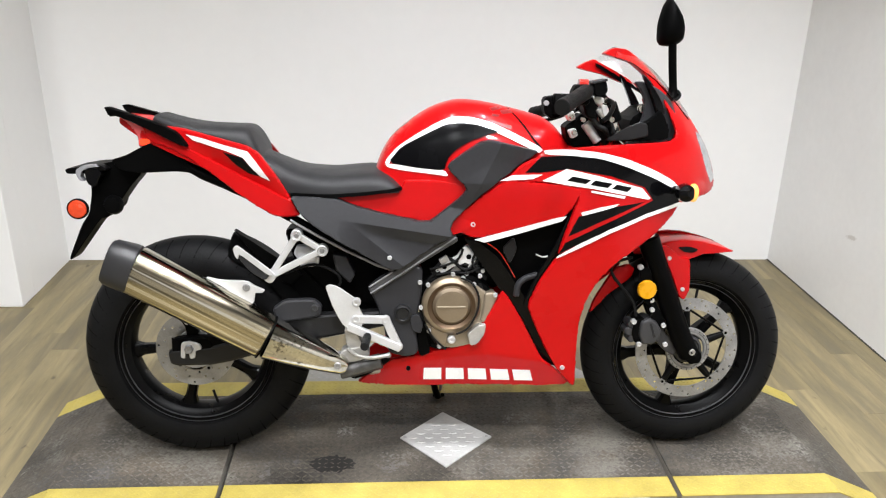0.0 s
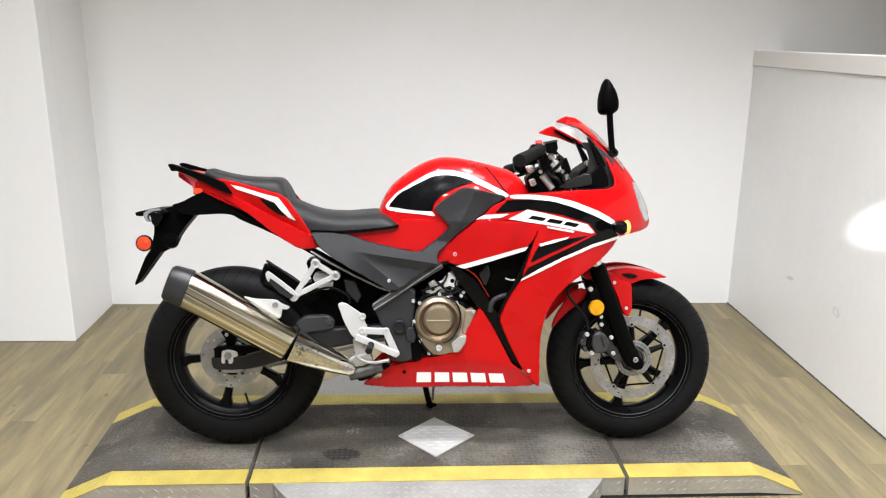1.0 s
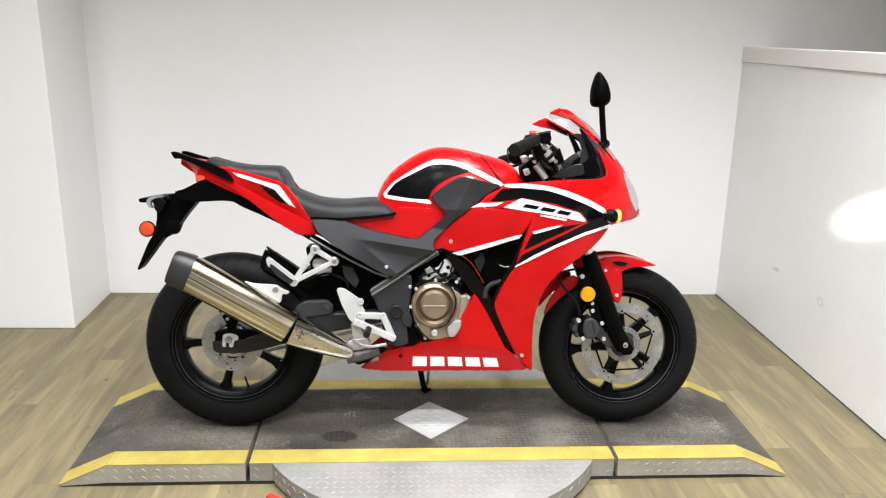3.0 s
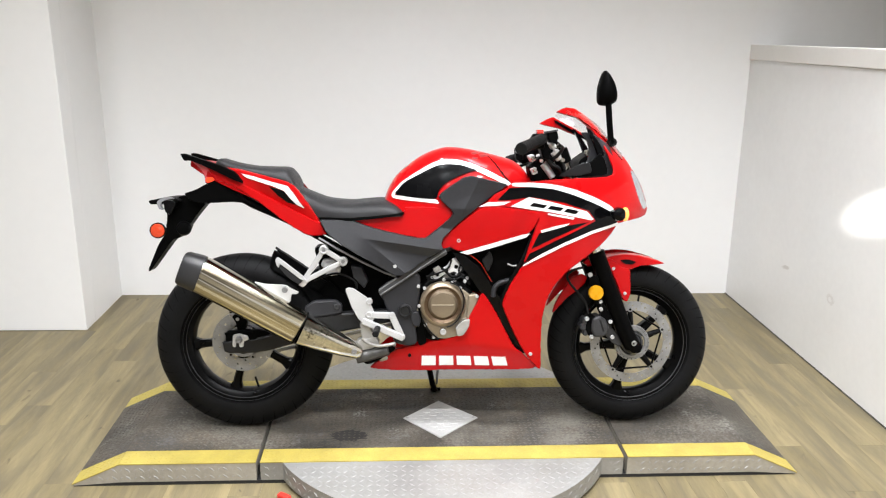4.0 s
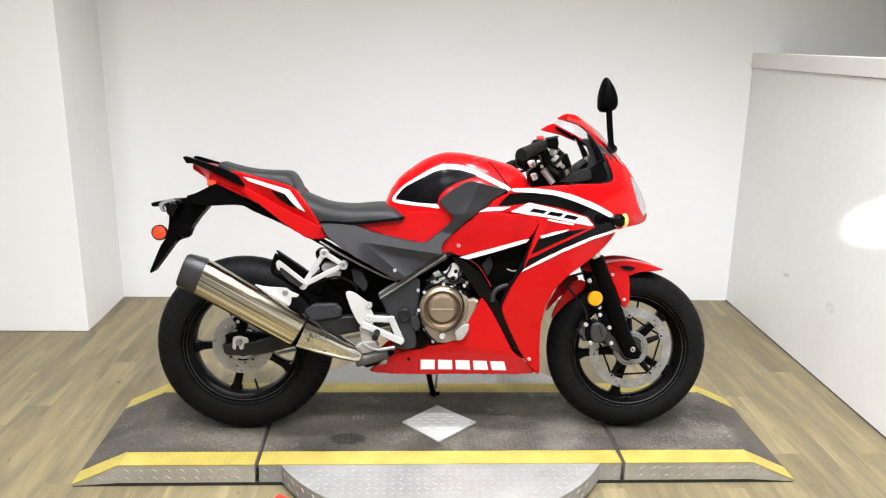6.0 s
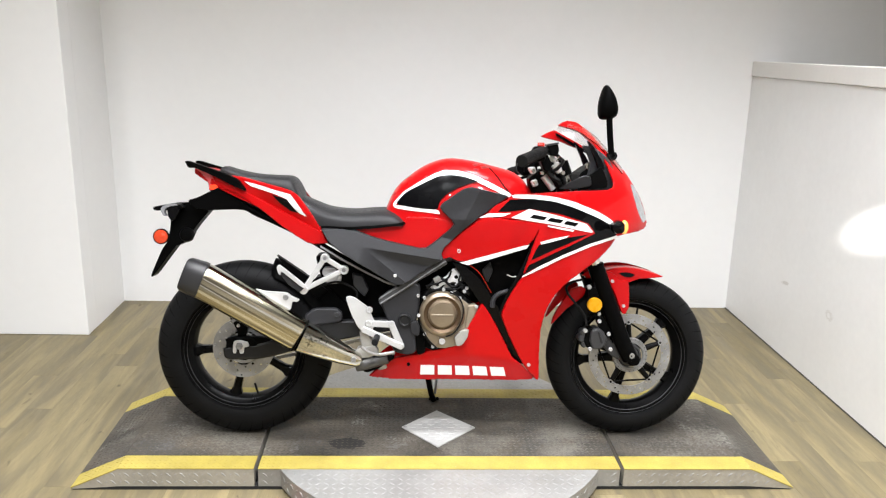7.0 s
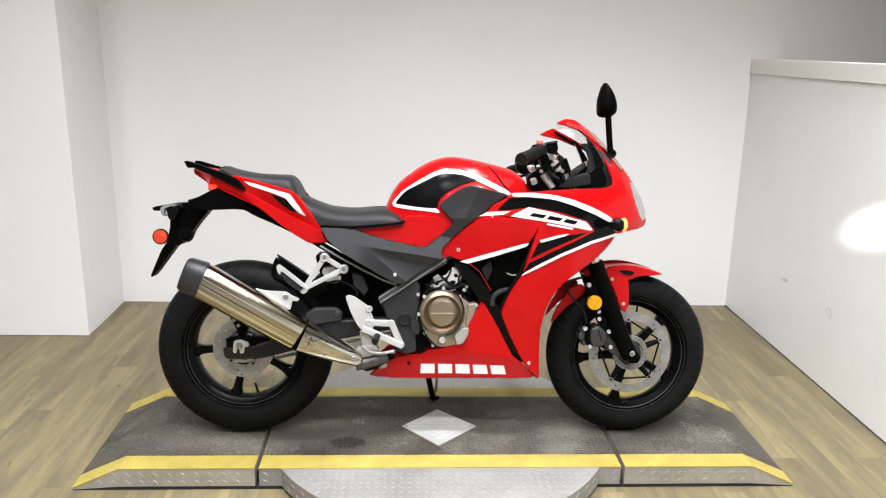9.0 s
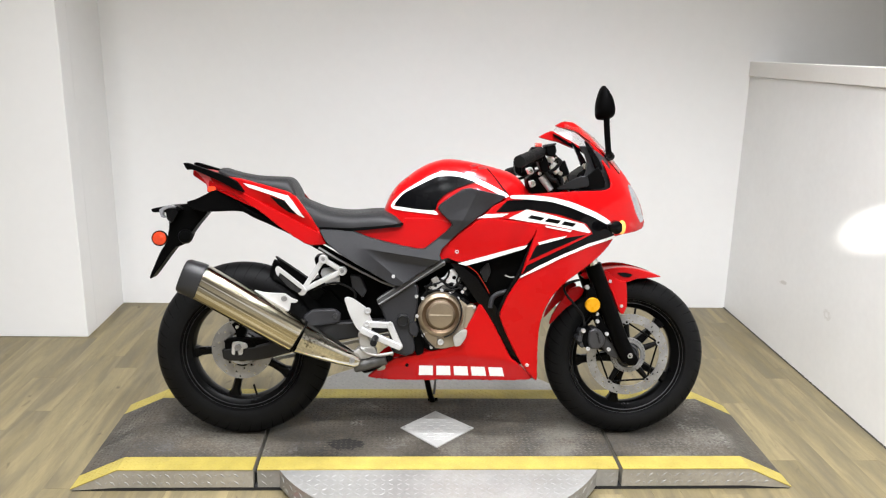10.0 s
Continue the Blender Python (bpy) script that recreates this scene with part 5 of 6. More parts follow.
panel("white_stripe", [(0.261, 0.606), (0.317, 0.642), (0.390, 0.680), (0.485, 0.720), (0.580, 0.746), (0.585, 0.738), (0.486, 0.710), (0.391, 0.670), (0.318, 0.631), (0.259, 0.600)], fair, WHITE, upper, lift=0.0024, thick=0.001, soft=0, roll=0, label="white painted stripe")
def hollow(x, z):
    """The middle panel, turned in below a crease that runs under the badge."""
    crease = 0.782 - 0.02 * (x - 0.15)
    return fair(x, z) - 0.10 * min(max(crease - z, 0), 0.11) + 0.0006


mid = panel("middle_fairing", [(-0.001, 0.678), (0.019, 0.715), (0.076, 0.764), (0.132, 0.803), (0.210, 0.794), (0.293, 0.789), (0.316, 0.776), (0.295, 0.729), (0.274, 0.706), (0.167, 0.676), (0.060, 0.642), (0.012, 0.660)], hollow, RED, folds=((0.15, 0.782, 1.0, -0.02),), lift=0.001, thick=0.008, roll=0.006, edge=0.005, label="glossy red middle fairing panel")
panel("white_stripe", [(0.052, 0.642), (0.149, 0.672), (0.259, 0.707), (0.281, 0.711), (0.270, 0.698), (0.168, 0.663), (0.079, 0.635)], hollow, WHITE, mid, lift=0.0032, thick=0.001, soft=0, roll=0, label="white painted stripe")
knob("fairing_bolt", (0.048, 0.682), -0.158, 0.007, 0.006, SILVER, segs=14)
panel("air_duct", [(0.060, 0.638), (0.167, 0.668), (0.274, 0.702), (0.316, 0.774), (0.331, 0.771), (0.293, 0.676), (0.254, 0.588), (0.221, 0.499), (0.200, 0.459), (0.173, 0.497), (0.114, 0.574)], lambda x, z: fair(x, z) - 0.062, MATT, thick=0.006, roll=0.006, label="black recessed air duct")
panel("duct_edge", [(0.309, 0.767), (0.323, 0.767), (0.293, 0.685), (0.263, 0.604), (0.218, 0.519), (0.200, 0.449), (0.186, 0.468), (0.210, 0.534), (0.258, 0.627)], lambda x, z: fair(x, z) - 0.019, BLACK, thick=0.018, roll=0.003)
panel("radiator_shroud", [(0.024, 0.643), (0.073, 0.631), (0.124, 0.586), (0.163, 0.528), (0.203, 0.470), (0.243, 0.375), (0.290, 0.284), (0.249, 0.294), (0.215, 0.362), (0.182, 0.430), (0.134, 0.492), (0.083, 0.559)], lambda x, z: fair(x, z) - 0.027, BLACK, thick=0.03, roll=0.004, cell=0.006, ratio=0.1, label="black radiator shroud strut")
slab("duct_fin", [(0.128, 0.614), (0.158, 0.645), (0.168, 0.612), (0.150, 0.570)], -0.142, -0.132, STRUT, bevel=0.002, soft=1)
# thin alloy tube put in as a glint inside the duct
tube("duct_glint", bend([(0.213, -.165, 0.604), (0.232, -.165, 0.597), (0.251, -.165, 0.601)]), 0.0022, ALLOY, segs=8)
tube("red_wire", bend([(0.085, -.172, 0.635), (0.116, -.172, 0.612), (0.140, -.172, 0.577), (0.160, -.172, 0.543)]), 0.0011, REDLENS, segs=6)
lower = panel("lower_fairing", [(0.261, 0.602), (0.318, 0.632), (0.391, 0.672), (0.486, 0.712), (0.585, 0.740), (0.545, 0.690), (0.480, 0.636), (0.418, 0.592), (0.373, 0.543), (0.344, 0.483), (0.332, 0.423), (0.331, 0.342), (0.337, 0.234), (0.322, 0.240), (0.284, 0.284), (0.247, 0.348), (0.212, 0.423), (0.195, 0.468), (0.221, 0.534)], fair, RED, lift=-0.001, thick=0.007, roll=0.006, edge=0.005, label="glossy red lower fairing")
knob("fairing_bolt", (0.297, 0.293), -0.168, 0.006, 0.006, SILVER, lower, segs=14)
belly_pan = panel("belly_pan", [(0.131, 0.505), (0.149, 0.482), (0.181, 0.431), (0.218, 0.361), (0.243, 0.313), (0.271, 0.293), (0.334, 0.234), (0.187, 0.226), (0.030, 0.221), (-0.128, 0.218), (-0.207, 0.221), (-0.255, 0.227), (-0.231, 0.252), (-0.184, 0.294), (-0.081, 0.318), (0.022, 0.345), (0.057, 0.353), (0.075, 0.404), (0.104, 0.449)], belly, RED, thick=0.007, roll=0.006, edge=0.005, label="glossy red belly fairing")
WORD = [(-0.076, 0.276), (0.222, 0.278), (0.232, 0.245), (-0.077, 0.239)]
for i in range(5):
    def along(u, v):
        top = [WORD[0][k] + (WORD[1][k] - WORD[0][k]) * u for k in (0, 1)]
        low = [WORD[3][k] + (WORD[2][k] - WORD[3][k]) * u for k in (0, 1)]
        return (top[0] + (low[0] - top[0]) * v, top[1] + (low[1] - top[1]) * v)
    u0, u1 = i * 0.2 + 0.012, i * 0.2 + 0.172
    panel("word_bar", [along(u0, 0), along(u1, 0), along(u1, 1), along(u0, 1)], belly, WHITE, belly_pan, lift=0.0015, thick=0.001, soft=0, roll=0, label="white block of the maker's word")
knob("belly_bolt", (-0.115, 0.284), -0.14, 0.006, 0.006, MATT, belly_pan, segs=14)
head_lamp = panel("headlamp", [(0.652, 0.919), (0.677, 0.909), (0.698, 0.864), (0.725, 0.788), (0.697, 0.779), (0.673, 0.820), (0.658, 0.872)], fair, LENS, upper, lift=0.002, thick=0.006, roll=0.003, label="clear headlamp lens")
slab("nose_bridge", [(0.60, 0.985), (0.655, 0.93), (0.70, 0.86), (0.725, 0.79), (0.715, 0.765), (0.66, 0.77), (0.62, 0.85)], -0.03, 0.03, RED, bevel=0.012, label="red nose of the fairing")
for s in (-1, 1):
    tube("signal_stalk", [(0.560, 0.150 * s, 0.776), (0.562, 0.235 * s, 0.779)], 0.011, MATT)
    sig = lathe("front_signal", (0.562, 0.780), [(s * 0.225, 0), (s * 0.225, 0.016), (s * 0.245, 0.023), (s * 0.265, 0.021), (s * 0.272, 0.011), (s * 0.273, 0)], BLACK, segs=28, label="black front turn signal")
    c = (0.583, 0.780)
    bm = bmesh.new()
    bmesh.ops.create_uvsphere(bm, u_segments=20, v_segments=12, radius=1.0, matrix=Matrix.Translation((c[0], s * 0.25, c[1])) @ Matrix.Diagonal((0.013, 0.018, 0.023, 1)))
    finish(bm, "signal_lens", AMBERGLOW, sig, smooth=True, label="lit amber lens")
panel("inner_cowl", [(0.447, 0.878), (0.473, 0.905), (0.495, 0.952), (0.499, 0.988), (0.487, 1.022), (0.466, 1.045), (0.491, 1.046), (0.535, 1.026), (0.566, 1.001), (0.590, 0.950), (0.578, 0.887)], lambda x, z: 0.09, GREY, thick=0.008, roll=0.004, both=False, label="dark grey inner cowl")
panel("inner_cowl_wedge", [(0.377, 0.896), (0.426, 0.919), (0.490, 0.945), (0.514, 0.963), (0.527, 0.977), (0.543, 0.949), (0.553, 0.920), (0.551, 0.902), (0.472, 0.894)], lambda x, z: 0.137, MATT, thick=0.012, roll=0.004, label="matt black inner cowl wedge")
panel("inner_cowl_face", [(0.376, 0.897), (0.464, 0.944), (0.490, 0.943), (0.497, 0.907), (0.426, 0.896)], lambda x, z: 0.143, STRUT, thick=0.004, roll=0.002)
panel("screen_strut", [(0.479, 1.065), (0.496, 1.052), (0.529, 1.007), (0.550, 0.967), (0.527, 0.958), (0.505, 1.013)], lambda x, z: 0.112, BLACK, thick=0.012, roll=0.003, label="black screen strut")
dash = slab("instrument_panel", [(0.470, 0.950), (0.507, 0.976), (0.535, 0.984), (0.546, 0.956), (0.498, 0.927), (0.464, 0.912)], -0.07, 0.07, MATT, bevel=0.008, label="black instrument cluster")
knob("dial_ring", (0.497, 0.976), -0.07, 0.012, 0.006, CHROME, dash)


def screen():
    """A clear bubble with red edges."""
    prof = [(0.433, 1.134), (0.481, 1.117), (0.535, 1.079), (0.582, 1.030), (0.621, 0.981)]
    bm, rows = bmesh.new(), []
    for i in range(17):
        u = 4 * i / 16
        k = min(int(u), 3)
        x = prof[k][0] + (prof[k + 1][0] - prof[k][0]) * (u - k)
        z = prof[k][1] + (prof[k + 1][1] - prof[k][1]) * (u - k)
        half = 0.085 + 0.05 * (i / 16)
        row = [bm.verts.new((x - 0.02 * (v * v), v * half, z - 0.028 * v * v)) for v in [-1 + q / 6 for q in range(13)]]
        rows.append(row)
    for a, b in zip(rows, rows[1:]):
        for q in range(12):
            bm.faces.new((a[q], a[q + 1], b[q + 1], b[q]))
    bmesh.ops.recalc_face_normals(bm, faces=bm.faces)
    shell(bm, lambda v: Vector((-0.002, 0, -0.002)))
    ob = finish(bm, "windscreen", CLEAR, bike, smooth=True, label="small clear windscreen with red edges")
    ob.visible_shadow = False


screen()
slab("screen_trim", [(0.391, 1.114), (0.418, 1.130), (0.454, 1.127), (0.500, 1.093), (0.541, 1.051), (0.587, 1.004), (0.581, 0.965), (0.547, 1.016), (0.509, 1.062), (0.468, 1.094), (0.427, 1.105)], -0.05, -0.015, RED, bevel=0.005, soft=2, label="red windscreen edge")
stay = slab("screen_stay", [(0.363, 1.079), (0.391, 1.095), (0.414, 1.104), (0.434, 1.093), (0.482, 1.069), (0.533, 1.041), (0.582, 1.010), (0.572, 1.003), (0.521, 1.031), (0.477, 1.046), (0.439, 1.062), (0.399, 1.070)], 0.13, 0.155, RED, bevel=0.004, label="red far edge of the screen")
# black strip laid in as the shade line along the red edge
slab("stay_shade_line", [(0.416, 1.093), (0.432, 1.087), (0.493, 1.053), (0.572, 1.013), (0.562, 1.007), (0.487, 1.044), (0.420, 1.083)], 0.122, 0.129, BLACK, stay, bevel=0.001, soft=0)
slab("screen_tint", [(0.423, 1.099), (0.475, 1.099), (0.490, 1.069), (0.473, 1.072), (0.437, 1.087)], 0.10, 0.102, FLUIDGREY, bevel=0.0, soft=0, label="greyish clear screen edge")

# ---- mirror ----
mirror_arm = tube("mirror_stalk", [(0.578, -.08, 1.010), (0.572, -.082, 1.030), (0.566, -.085, 1.075), (0.561, -.088, 1.120), (0.558, -.09, 1.150)], 0.0105, MATT, label="black mirror stalk")
knob("stalk_foot", (0.580, 1.012), -0.06, 0.016, 0.03, RUBBER, mirror_arm)
bm = bmesh.new()
shape = cut_corners([(0.522, 1.137), (0.565, 1.134), (0.588, 1.150), (0.590, 1.178), (0.579, 1.214), (0.560, 1.243), (0.546, 1.256), (0.533, 1.239), (0.520, 1.190)], 0.2, 2)
lo = [bm.verts.new((x, -0.072, z)) for x, z in shape]
cx, cz = sum(p[0] for p in shape) / len(shape), sum(p[1] for p in shape) / len(shape)
m1 = [bm.verts.new((cx + (x - cx) * 0.97, -0.09, cz + (z - cz) * 0.97)) for x, z in shape]
m2 = [bm.verts.new((cx + (x - cx) * 0.75, -0.11, cz + (z - cz) * 0.75)) for x, z in shape]
m3 = [bm.verts.new((cx + (x - cx) * 0.3, -0.118, cz + (z - cz) * 0.3)) for x, z in shape]
for a, b in ((lo, m1), (m1, m2), (m2, m3)):
    for k in range(len(a)):
        bm.faces.new((a[k], a[(k + 1) % len(a)], b[(k + 1) % len(a)], b[k]))
bm.faces.new(lo), bm.faces.new(m3)
bmesh.ops.recalc_face_normals(bm, faces=bm.faces)
finish(bm, "mirror_shell", MATT, mirror_arm, smooth=True, label="black leaf-shaped mirror shell")

# ---- handlebars ----
END = {-1: (0.229, 0.991), 1: (0.285, 0.943)}
BEND = {-1: (0.340, 1.030), 1: (0.372, 0.982)}
DROP = {-1: 0.0, 1: -0.04}
for s in (-1, 1):
    far_end = (0.345 + DROP[s]) * s
    bar_at = lambda u, out=0.0: (BEND[s][0] + (END[s][0] - BEND[s][0]) * u, 0.16 * s + (far_end - 0.16 * s) * u, BEND[s][1] + (END[s][1] - BEND[s][1]) * u)
    bar = tube("handlebar", [(0.40, 0.10 * s, 0.985 + DROP[s]), bar_at(0), bar_at(1)], 0.0115, MATT, label="black clip-on handlebar")
    tube("grip", [bar_at(0.25), bar_at(0.94)], 0.0185, RUBBER, bar, segs=18, label="black rubber grip")
    tube("bar_end", [bar_at(0.93), bar_at(1.08)], 0.0195, RUBBER, bar, segs=18)
    if s > 0:
        cushion("switch_box", 0.335, 0.385, lambda x: 1.045, lambda x: 0.985, lambda x: 0.022, MATT, bar, n=10).location = (-0.002 + DROP[s] / 2, 0.195 * s, DROP[s])
    lever = tube("brake_lever" if s < 0 else "clutch_lever", bend([(0.38, 0.16 * s, 1.0 + DROP[s]), (0.378, 0.22 * s, 0.99 + DROP[s]), (0.345, 0.30 * s, 0.968 + DROP[s]), (0.32, 0.335 * s, 0.957 + DROP[s])]), 0.006, MATT, bar, segs=8)
    tube("bar_clamp", [(0.41, 0.098 * s, 0.94), (0.392, 0.098 * s, 0.985)], 0.028, MATT, segs=18)
    knob("fork_cap", (0.388, 0.99), s * 0.098, 0.012, 0.004, SILVER)
cushion("stop_switch", 0.330, 0.354, lambda x: 1.056, lambda x: 1.036, lambda x: 0.012, REDLENS, n=8, label="red stop switch").location = (-0.036, -0.195, -0.006)
slab("top_clamp", [(0.345, 0.925), (0.405, 0.940), (0.41, 0.925), (0.35, 0.908)], -0.125, 0.125, MATT, bevel=0.006)
reservoir = slab("brake_reservoir", [(0.332, 1.042), (0.365, 1.048), (0.371, 1.024), (0.362, 1.007), (0.339, 1.009)], -0.19, -0.145, MATT, bevel=0.005, label="black brake fluid reservoir")
slab("reservoir_lid", [(0.329, 1.045), (0.367, 1.052), (0.368, 1.046), (0.330, 1.038)], -0.193, -0.142, GREY, reservoir, bevel=0.002, soft=0)
tube("master_cylinder_body", [(0.345, -.16, 1.004), (0.366, -.16, 0.993)], 0.011, ZINC, segs=12, label="silver brake master cylinder")
tube("lever_perch", [(0.361, -.15, 0.978), (0.383, -.15, 0.953)], 0.011, ZINC, segs=10, label="raw alloy lever perch")
slab("lever_pivot", [(0.360, 0.990), (0.378, 0.987), (0.388, 0.962), (0.371, 0.956)], -0.165, -0.14, ZINC, bevel=0.003)
for q in [(0.391, 0.951), (0.353, 1.009), (0.374, 0.998)]:
    knob("perch_bolt", q, -0.16, 0.008, 0.008, CHROME, segs=12)
tube("throttle_cable", bend([(0.314, -.16, 1.000), (0.330, -.16, 0.967), (0.355, -.16, 0.937), (0.379, -.16, 0.923), (0.400, -.1, 0.892)]), 0.007, RUBBER, segs=8)
tube("hose_loop", bend([(0.379, -.14, 0.958), (0.398, -.14, 0.936), (0.402, -.14, 0.916), (0.400, -.1, 0.889)]), 0.006, RUBBER, segs=8)
tube("wiring", bend([(0.340, -.15, 0.981), (0.348, -.15, 0.950), (0.370, -.15, 0.919), (0.395, -.1, 0.886)]), 0.009, MATT, segs=8)
slab("throttle_housing", [(0.275, 1.018), (0.285, 1.037), (0.307, 1.038), (0.325, 1.018), (0.319, 0.988), (0.288, 0.988)], -0.215, -0.175, MATT, bevel=0.006, label="black throttle housing")
slab("switch_housing", [(0.305, 1.009), (0.333, 1.015), (0.349, 0.982), (0.343, 0.951), (0.322, 0.959)], -0.18, -0.13, MATT, bevel=0.006, label="black switch housing")
slab("fork_bracket", [(0.282, 0.932), (0.302, 0.944), (0.324, 0.964), (0.346, 0.956), (0.382, 0.901), (0.377, 0.880), (0.306, 0.874), (0.289, 0.897)], -0.125, -0.06, MATT, bevel=0.008, label="black fork clamp bracket")
tube("fork_top", [(0.333, -.13, 0.940), (0.368, -.13, 0.895)], 0.0135, ZINC, segs=16, label="bright fork tube end")
slab("clamp_ear", [(0.279, 0.965), (0.299, 0.971), (0.306, 0.951), (0.292, 0.943)], -0.14, -0.1, ZINC, bevel=0.003)
slab("ignition_lock", [(0.287, 0.922), (0.307, 0.928), (0.314, 0.908), (0.297, 0.900)], -0.14, -0.1, ZINC, bevel=0.004, label="silver ignition lock")
for q in [(0.294, 0.957), (0.324, 0.949), (0.302, 0.917)]:
    knob("clamp_bolt", q, -0.14, 0.007, 0.008, CHROME, segs=14)
slab("left_switch_box", [(0.287, 0.994), (0.334, 1.001), (0.345, 0.975), (0.340, 0.939), (0.314, 0.929), (0.289, 0.948)], 0.19, 0.24, MATT, bevel=0.006, label="black left switch box")
knob("switch_button", (0.294, 0.977), 0.19, 0.008, 0.006, SILVER, segs=14)

# ---- frame and engine ----
slab("main_spar", [(-0.221, 0.507), (-0.209, 0.492), (-0.099, 0.567), (0.012, 0.636), (0.002, 0.655), (-0.108, 0.590)], -0.152, -0.11, SPAR, bevel=0.004, soft=0, label="satin grey frame spar")
# thin pale tubes stand in for light caught on the spar's edges
for q in ([(-0.215, -.153, 0.497), (-0.158, -.153, 0.534), (-0.099, -.153, 0.574), (0.007, -.153, 0.647)], [(-0.219, -.153, 0.513), (-0.188, -.153, 0.534), (-0.158, -.153, 0.554)]):
    tube("spar_edge_gleam", q, 0.0024, EDGE, segs=8)
# rail in the same pale tone, for the light line along it
tube("cover_rail", [(-0.418, -.142, 0.688), (-0.354, -.142, 0.650), (-0.278, -.142, 0.609), (-0.201, -.142, 0.571), (-0.159, -.142, 0.556)], 0.0034, EDGE, segs=10)
gusset = slab("frame_gusset", [(0.020, 0.604), (0.034, 0.618), (0.048, 0.606), (0.060, 0.589), (0.053, 0.563), (0.034, 0.572), (0.022, 0.566), (0.001, 0.560), (-0.016, 0.548), (-0.030, 0.543), (-0.038, 0.556), (-0.019, 0.577), (0.010, 0.590)], -0.126, -0.116, ZINC, bevel=0.002, soft=1, label="bare alloy engine hanger")
for q, r in (((0.043, 0.588), 0.007), ((-0.021, 0.560), 0.006), ((0.012, 0.576), 0.004)):
    knob("gusset_hole", q, -0.1255, r, 0.0012, HOLE, gusset, segs=14)
for w in ([(-0.060, -.134, 0.556), (-0.022, -.134, 0.566), (0.014, -.134, 0.584), (0.026, -.134, 0.612)], [(-0.044, -.132, 0.540), (0.000, -.132, 0.548), (0.040, -.132, 0.546), (0.072, -.132, 0.562)], [(0.062, -.132, 0.604), (0.052, -.132, 0.576), (0.066, -.132, 0.548)]):
    tube("engine_wire", bend(w), 0.0034, RUBBER, segs=8)
slab("gusset_tab", [(-0.037, 0.581), (-0.017, 0.592), (-0.008, 0.581), (-0.028, 0.566)], -0.132, -0.118, ALLOY, bevel=0.002, soft=0)
tube("main_spar", [(0.18, 0.125, 0.66), (0.0, 0.125, 0.56), (-0.18, 0.125, 0.50)], 0.019, GREY)
slab("pivot_plate", [(-0.224, 0.509), (-0.186, 0.540), (-0.102, 0.572), (-0.078, 0.561), (-0.081, 0.486), (-0.096, 0.407), (-0.087, 0.324), (-0.122, 0.315), (-0.169, 0.327), (-0.181, 0.407), (-0.201, 0.466)], -0.142, -0.115, GREY, bevel=0.008, label="dark grey frame pivot plate")
slab("pivot_plate", [(-0.224, 0.509), (-0.186, 0.540), (-0.102, 0.572), (-0.078, 0.561), (-0.081, 0.486), (-0.096, 0.407), (-0.087, 0.324), (-0.122, 0.315), (-0.169, 0.327), (-0.181, 0.407), (-0.201, 0.466)], 0.115, 0.142, GREY, bevel=0.008)
lathe("pivot_plug", (-0.131, 0.440), [(-0.140, 0), (-0.140, 0.024), (-0.152, 0.023), (-0.154, 0.018), (-0.150, 0.015), (-0.150, 0)], STRUT, segs=28)
for s in (-1, 1):
    tube("subframe_rail", [(-0.18, 0.11 * s, 0.565), (-0.30, 0.11 * s, 0.62), (-0.50, 0.09 * s, 0.73), (-0.72, 0.07 * s, 0.83)], 0.012, MATT)
slab("crankcase", [(-0.089, 0.520), (-0.035, 0.540), (0.048, 0.545), (0.104, 0.502), (0.115, 0.432), (0.087, 0.361), (0.058, 0.337), (-0.021, 0.324), (-0.067, 0.340), (-0.083, 0.401)], -0.128, 0.13, MATT, bevel=0.012, label="black crankcase")
slab("case_flange", [(-0.070, 0.486), (-0.035, 0.526), (0.023, 0.534), (0.074, 0.507), (0.097, 0.488), (0.106, 0.458), (0.087, 0.408), (0.065, 0.378), (0.057, 0.352), (0.007, 0.340), (-0.029, 0.344), (-0.060, 0.384), (-0.077, 0.431)], -0.140, -0.125, PALEBRONZE, bevel=0.004, label="pale bronze engine case")
clutch = lathe("clutch_cover", (-0.003, 0.463), [(-0.136, 0), (-0.136, 0.078), (-0.150, 0.079), (-0.158, 0.073), (-0.162, 0.064), (-0.158, 0.057), (-0.156, 0.052), (-0.163, 0.046), (-0.168, 0.042), (-0.170, 0.0)], BRONZE, segs=64, label="bronze-coloured clutch cover")
cc = (-0.003, 0.463)
lathe("cover_ring", cc, [(-0.1612, 0.0475), (-0.1590, 0.049), (-0.1570, 0.053), (-0.1590, 0.057), (-0.1625, 0.0625), (-0.1610, 0.066), (-0.157, 0.067)], DARKBRONZE, clutch, label="dark bronze ring")
slab("cover_bar", [(cc[0] - 0.038, cc[1] - 0.001), (cc[0] + 0.036, cc[1] - 0.001), (cc[0] + 0.036, cc[1] + 0.003), (cc[0] - 0.038, cc[1] + 0.003)], -0.1715, -0.168, material("pale_bronze", (0.40, 0.34, 0.26), rough=0.4, metal=0.6), clutch, bevel=0.0005, soft=0)
slab("cover_lug", [(-0.033, 0.533), (0.021, 0.538), (0.029, 0.515), (0.012, 0.503), (-0.020, 0.502), (-0.036, 0.518)], -0.158, -0.13, BRONZE, clutch, bevel=0.004)
tube("clutch_cable", bend([(0.020, -.163, 0.540), (0.049, -.163, 0.526), (0.067, -.163, 0.490), (0.064, -.163, 0.447), (0.040, -.163, 0.403), (0.010, -.163, 0.387)]), 0.0028, RUBBER, segs=8)
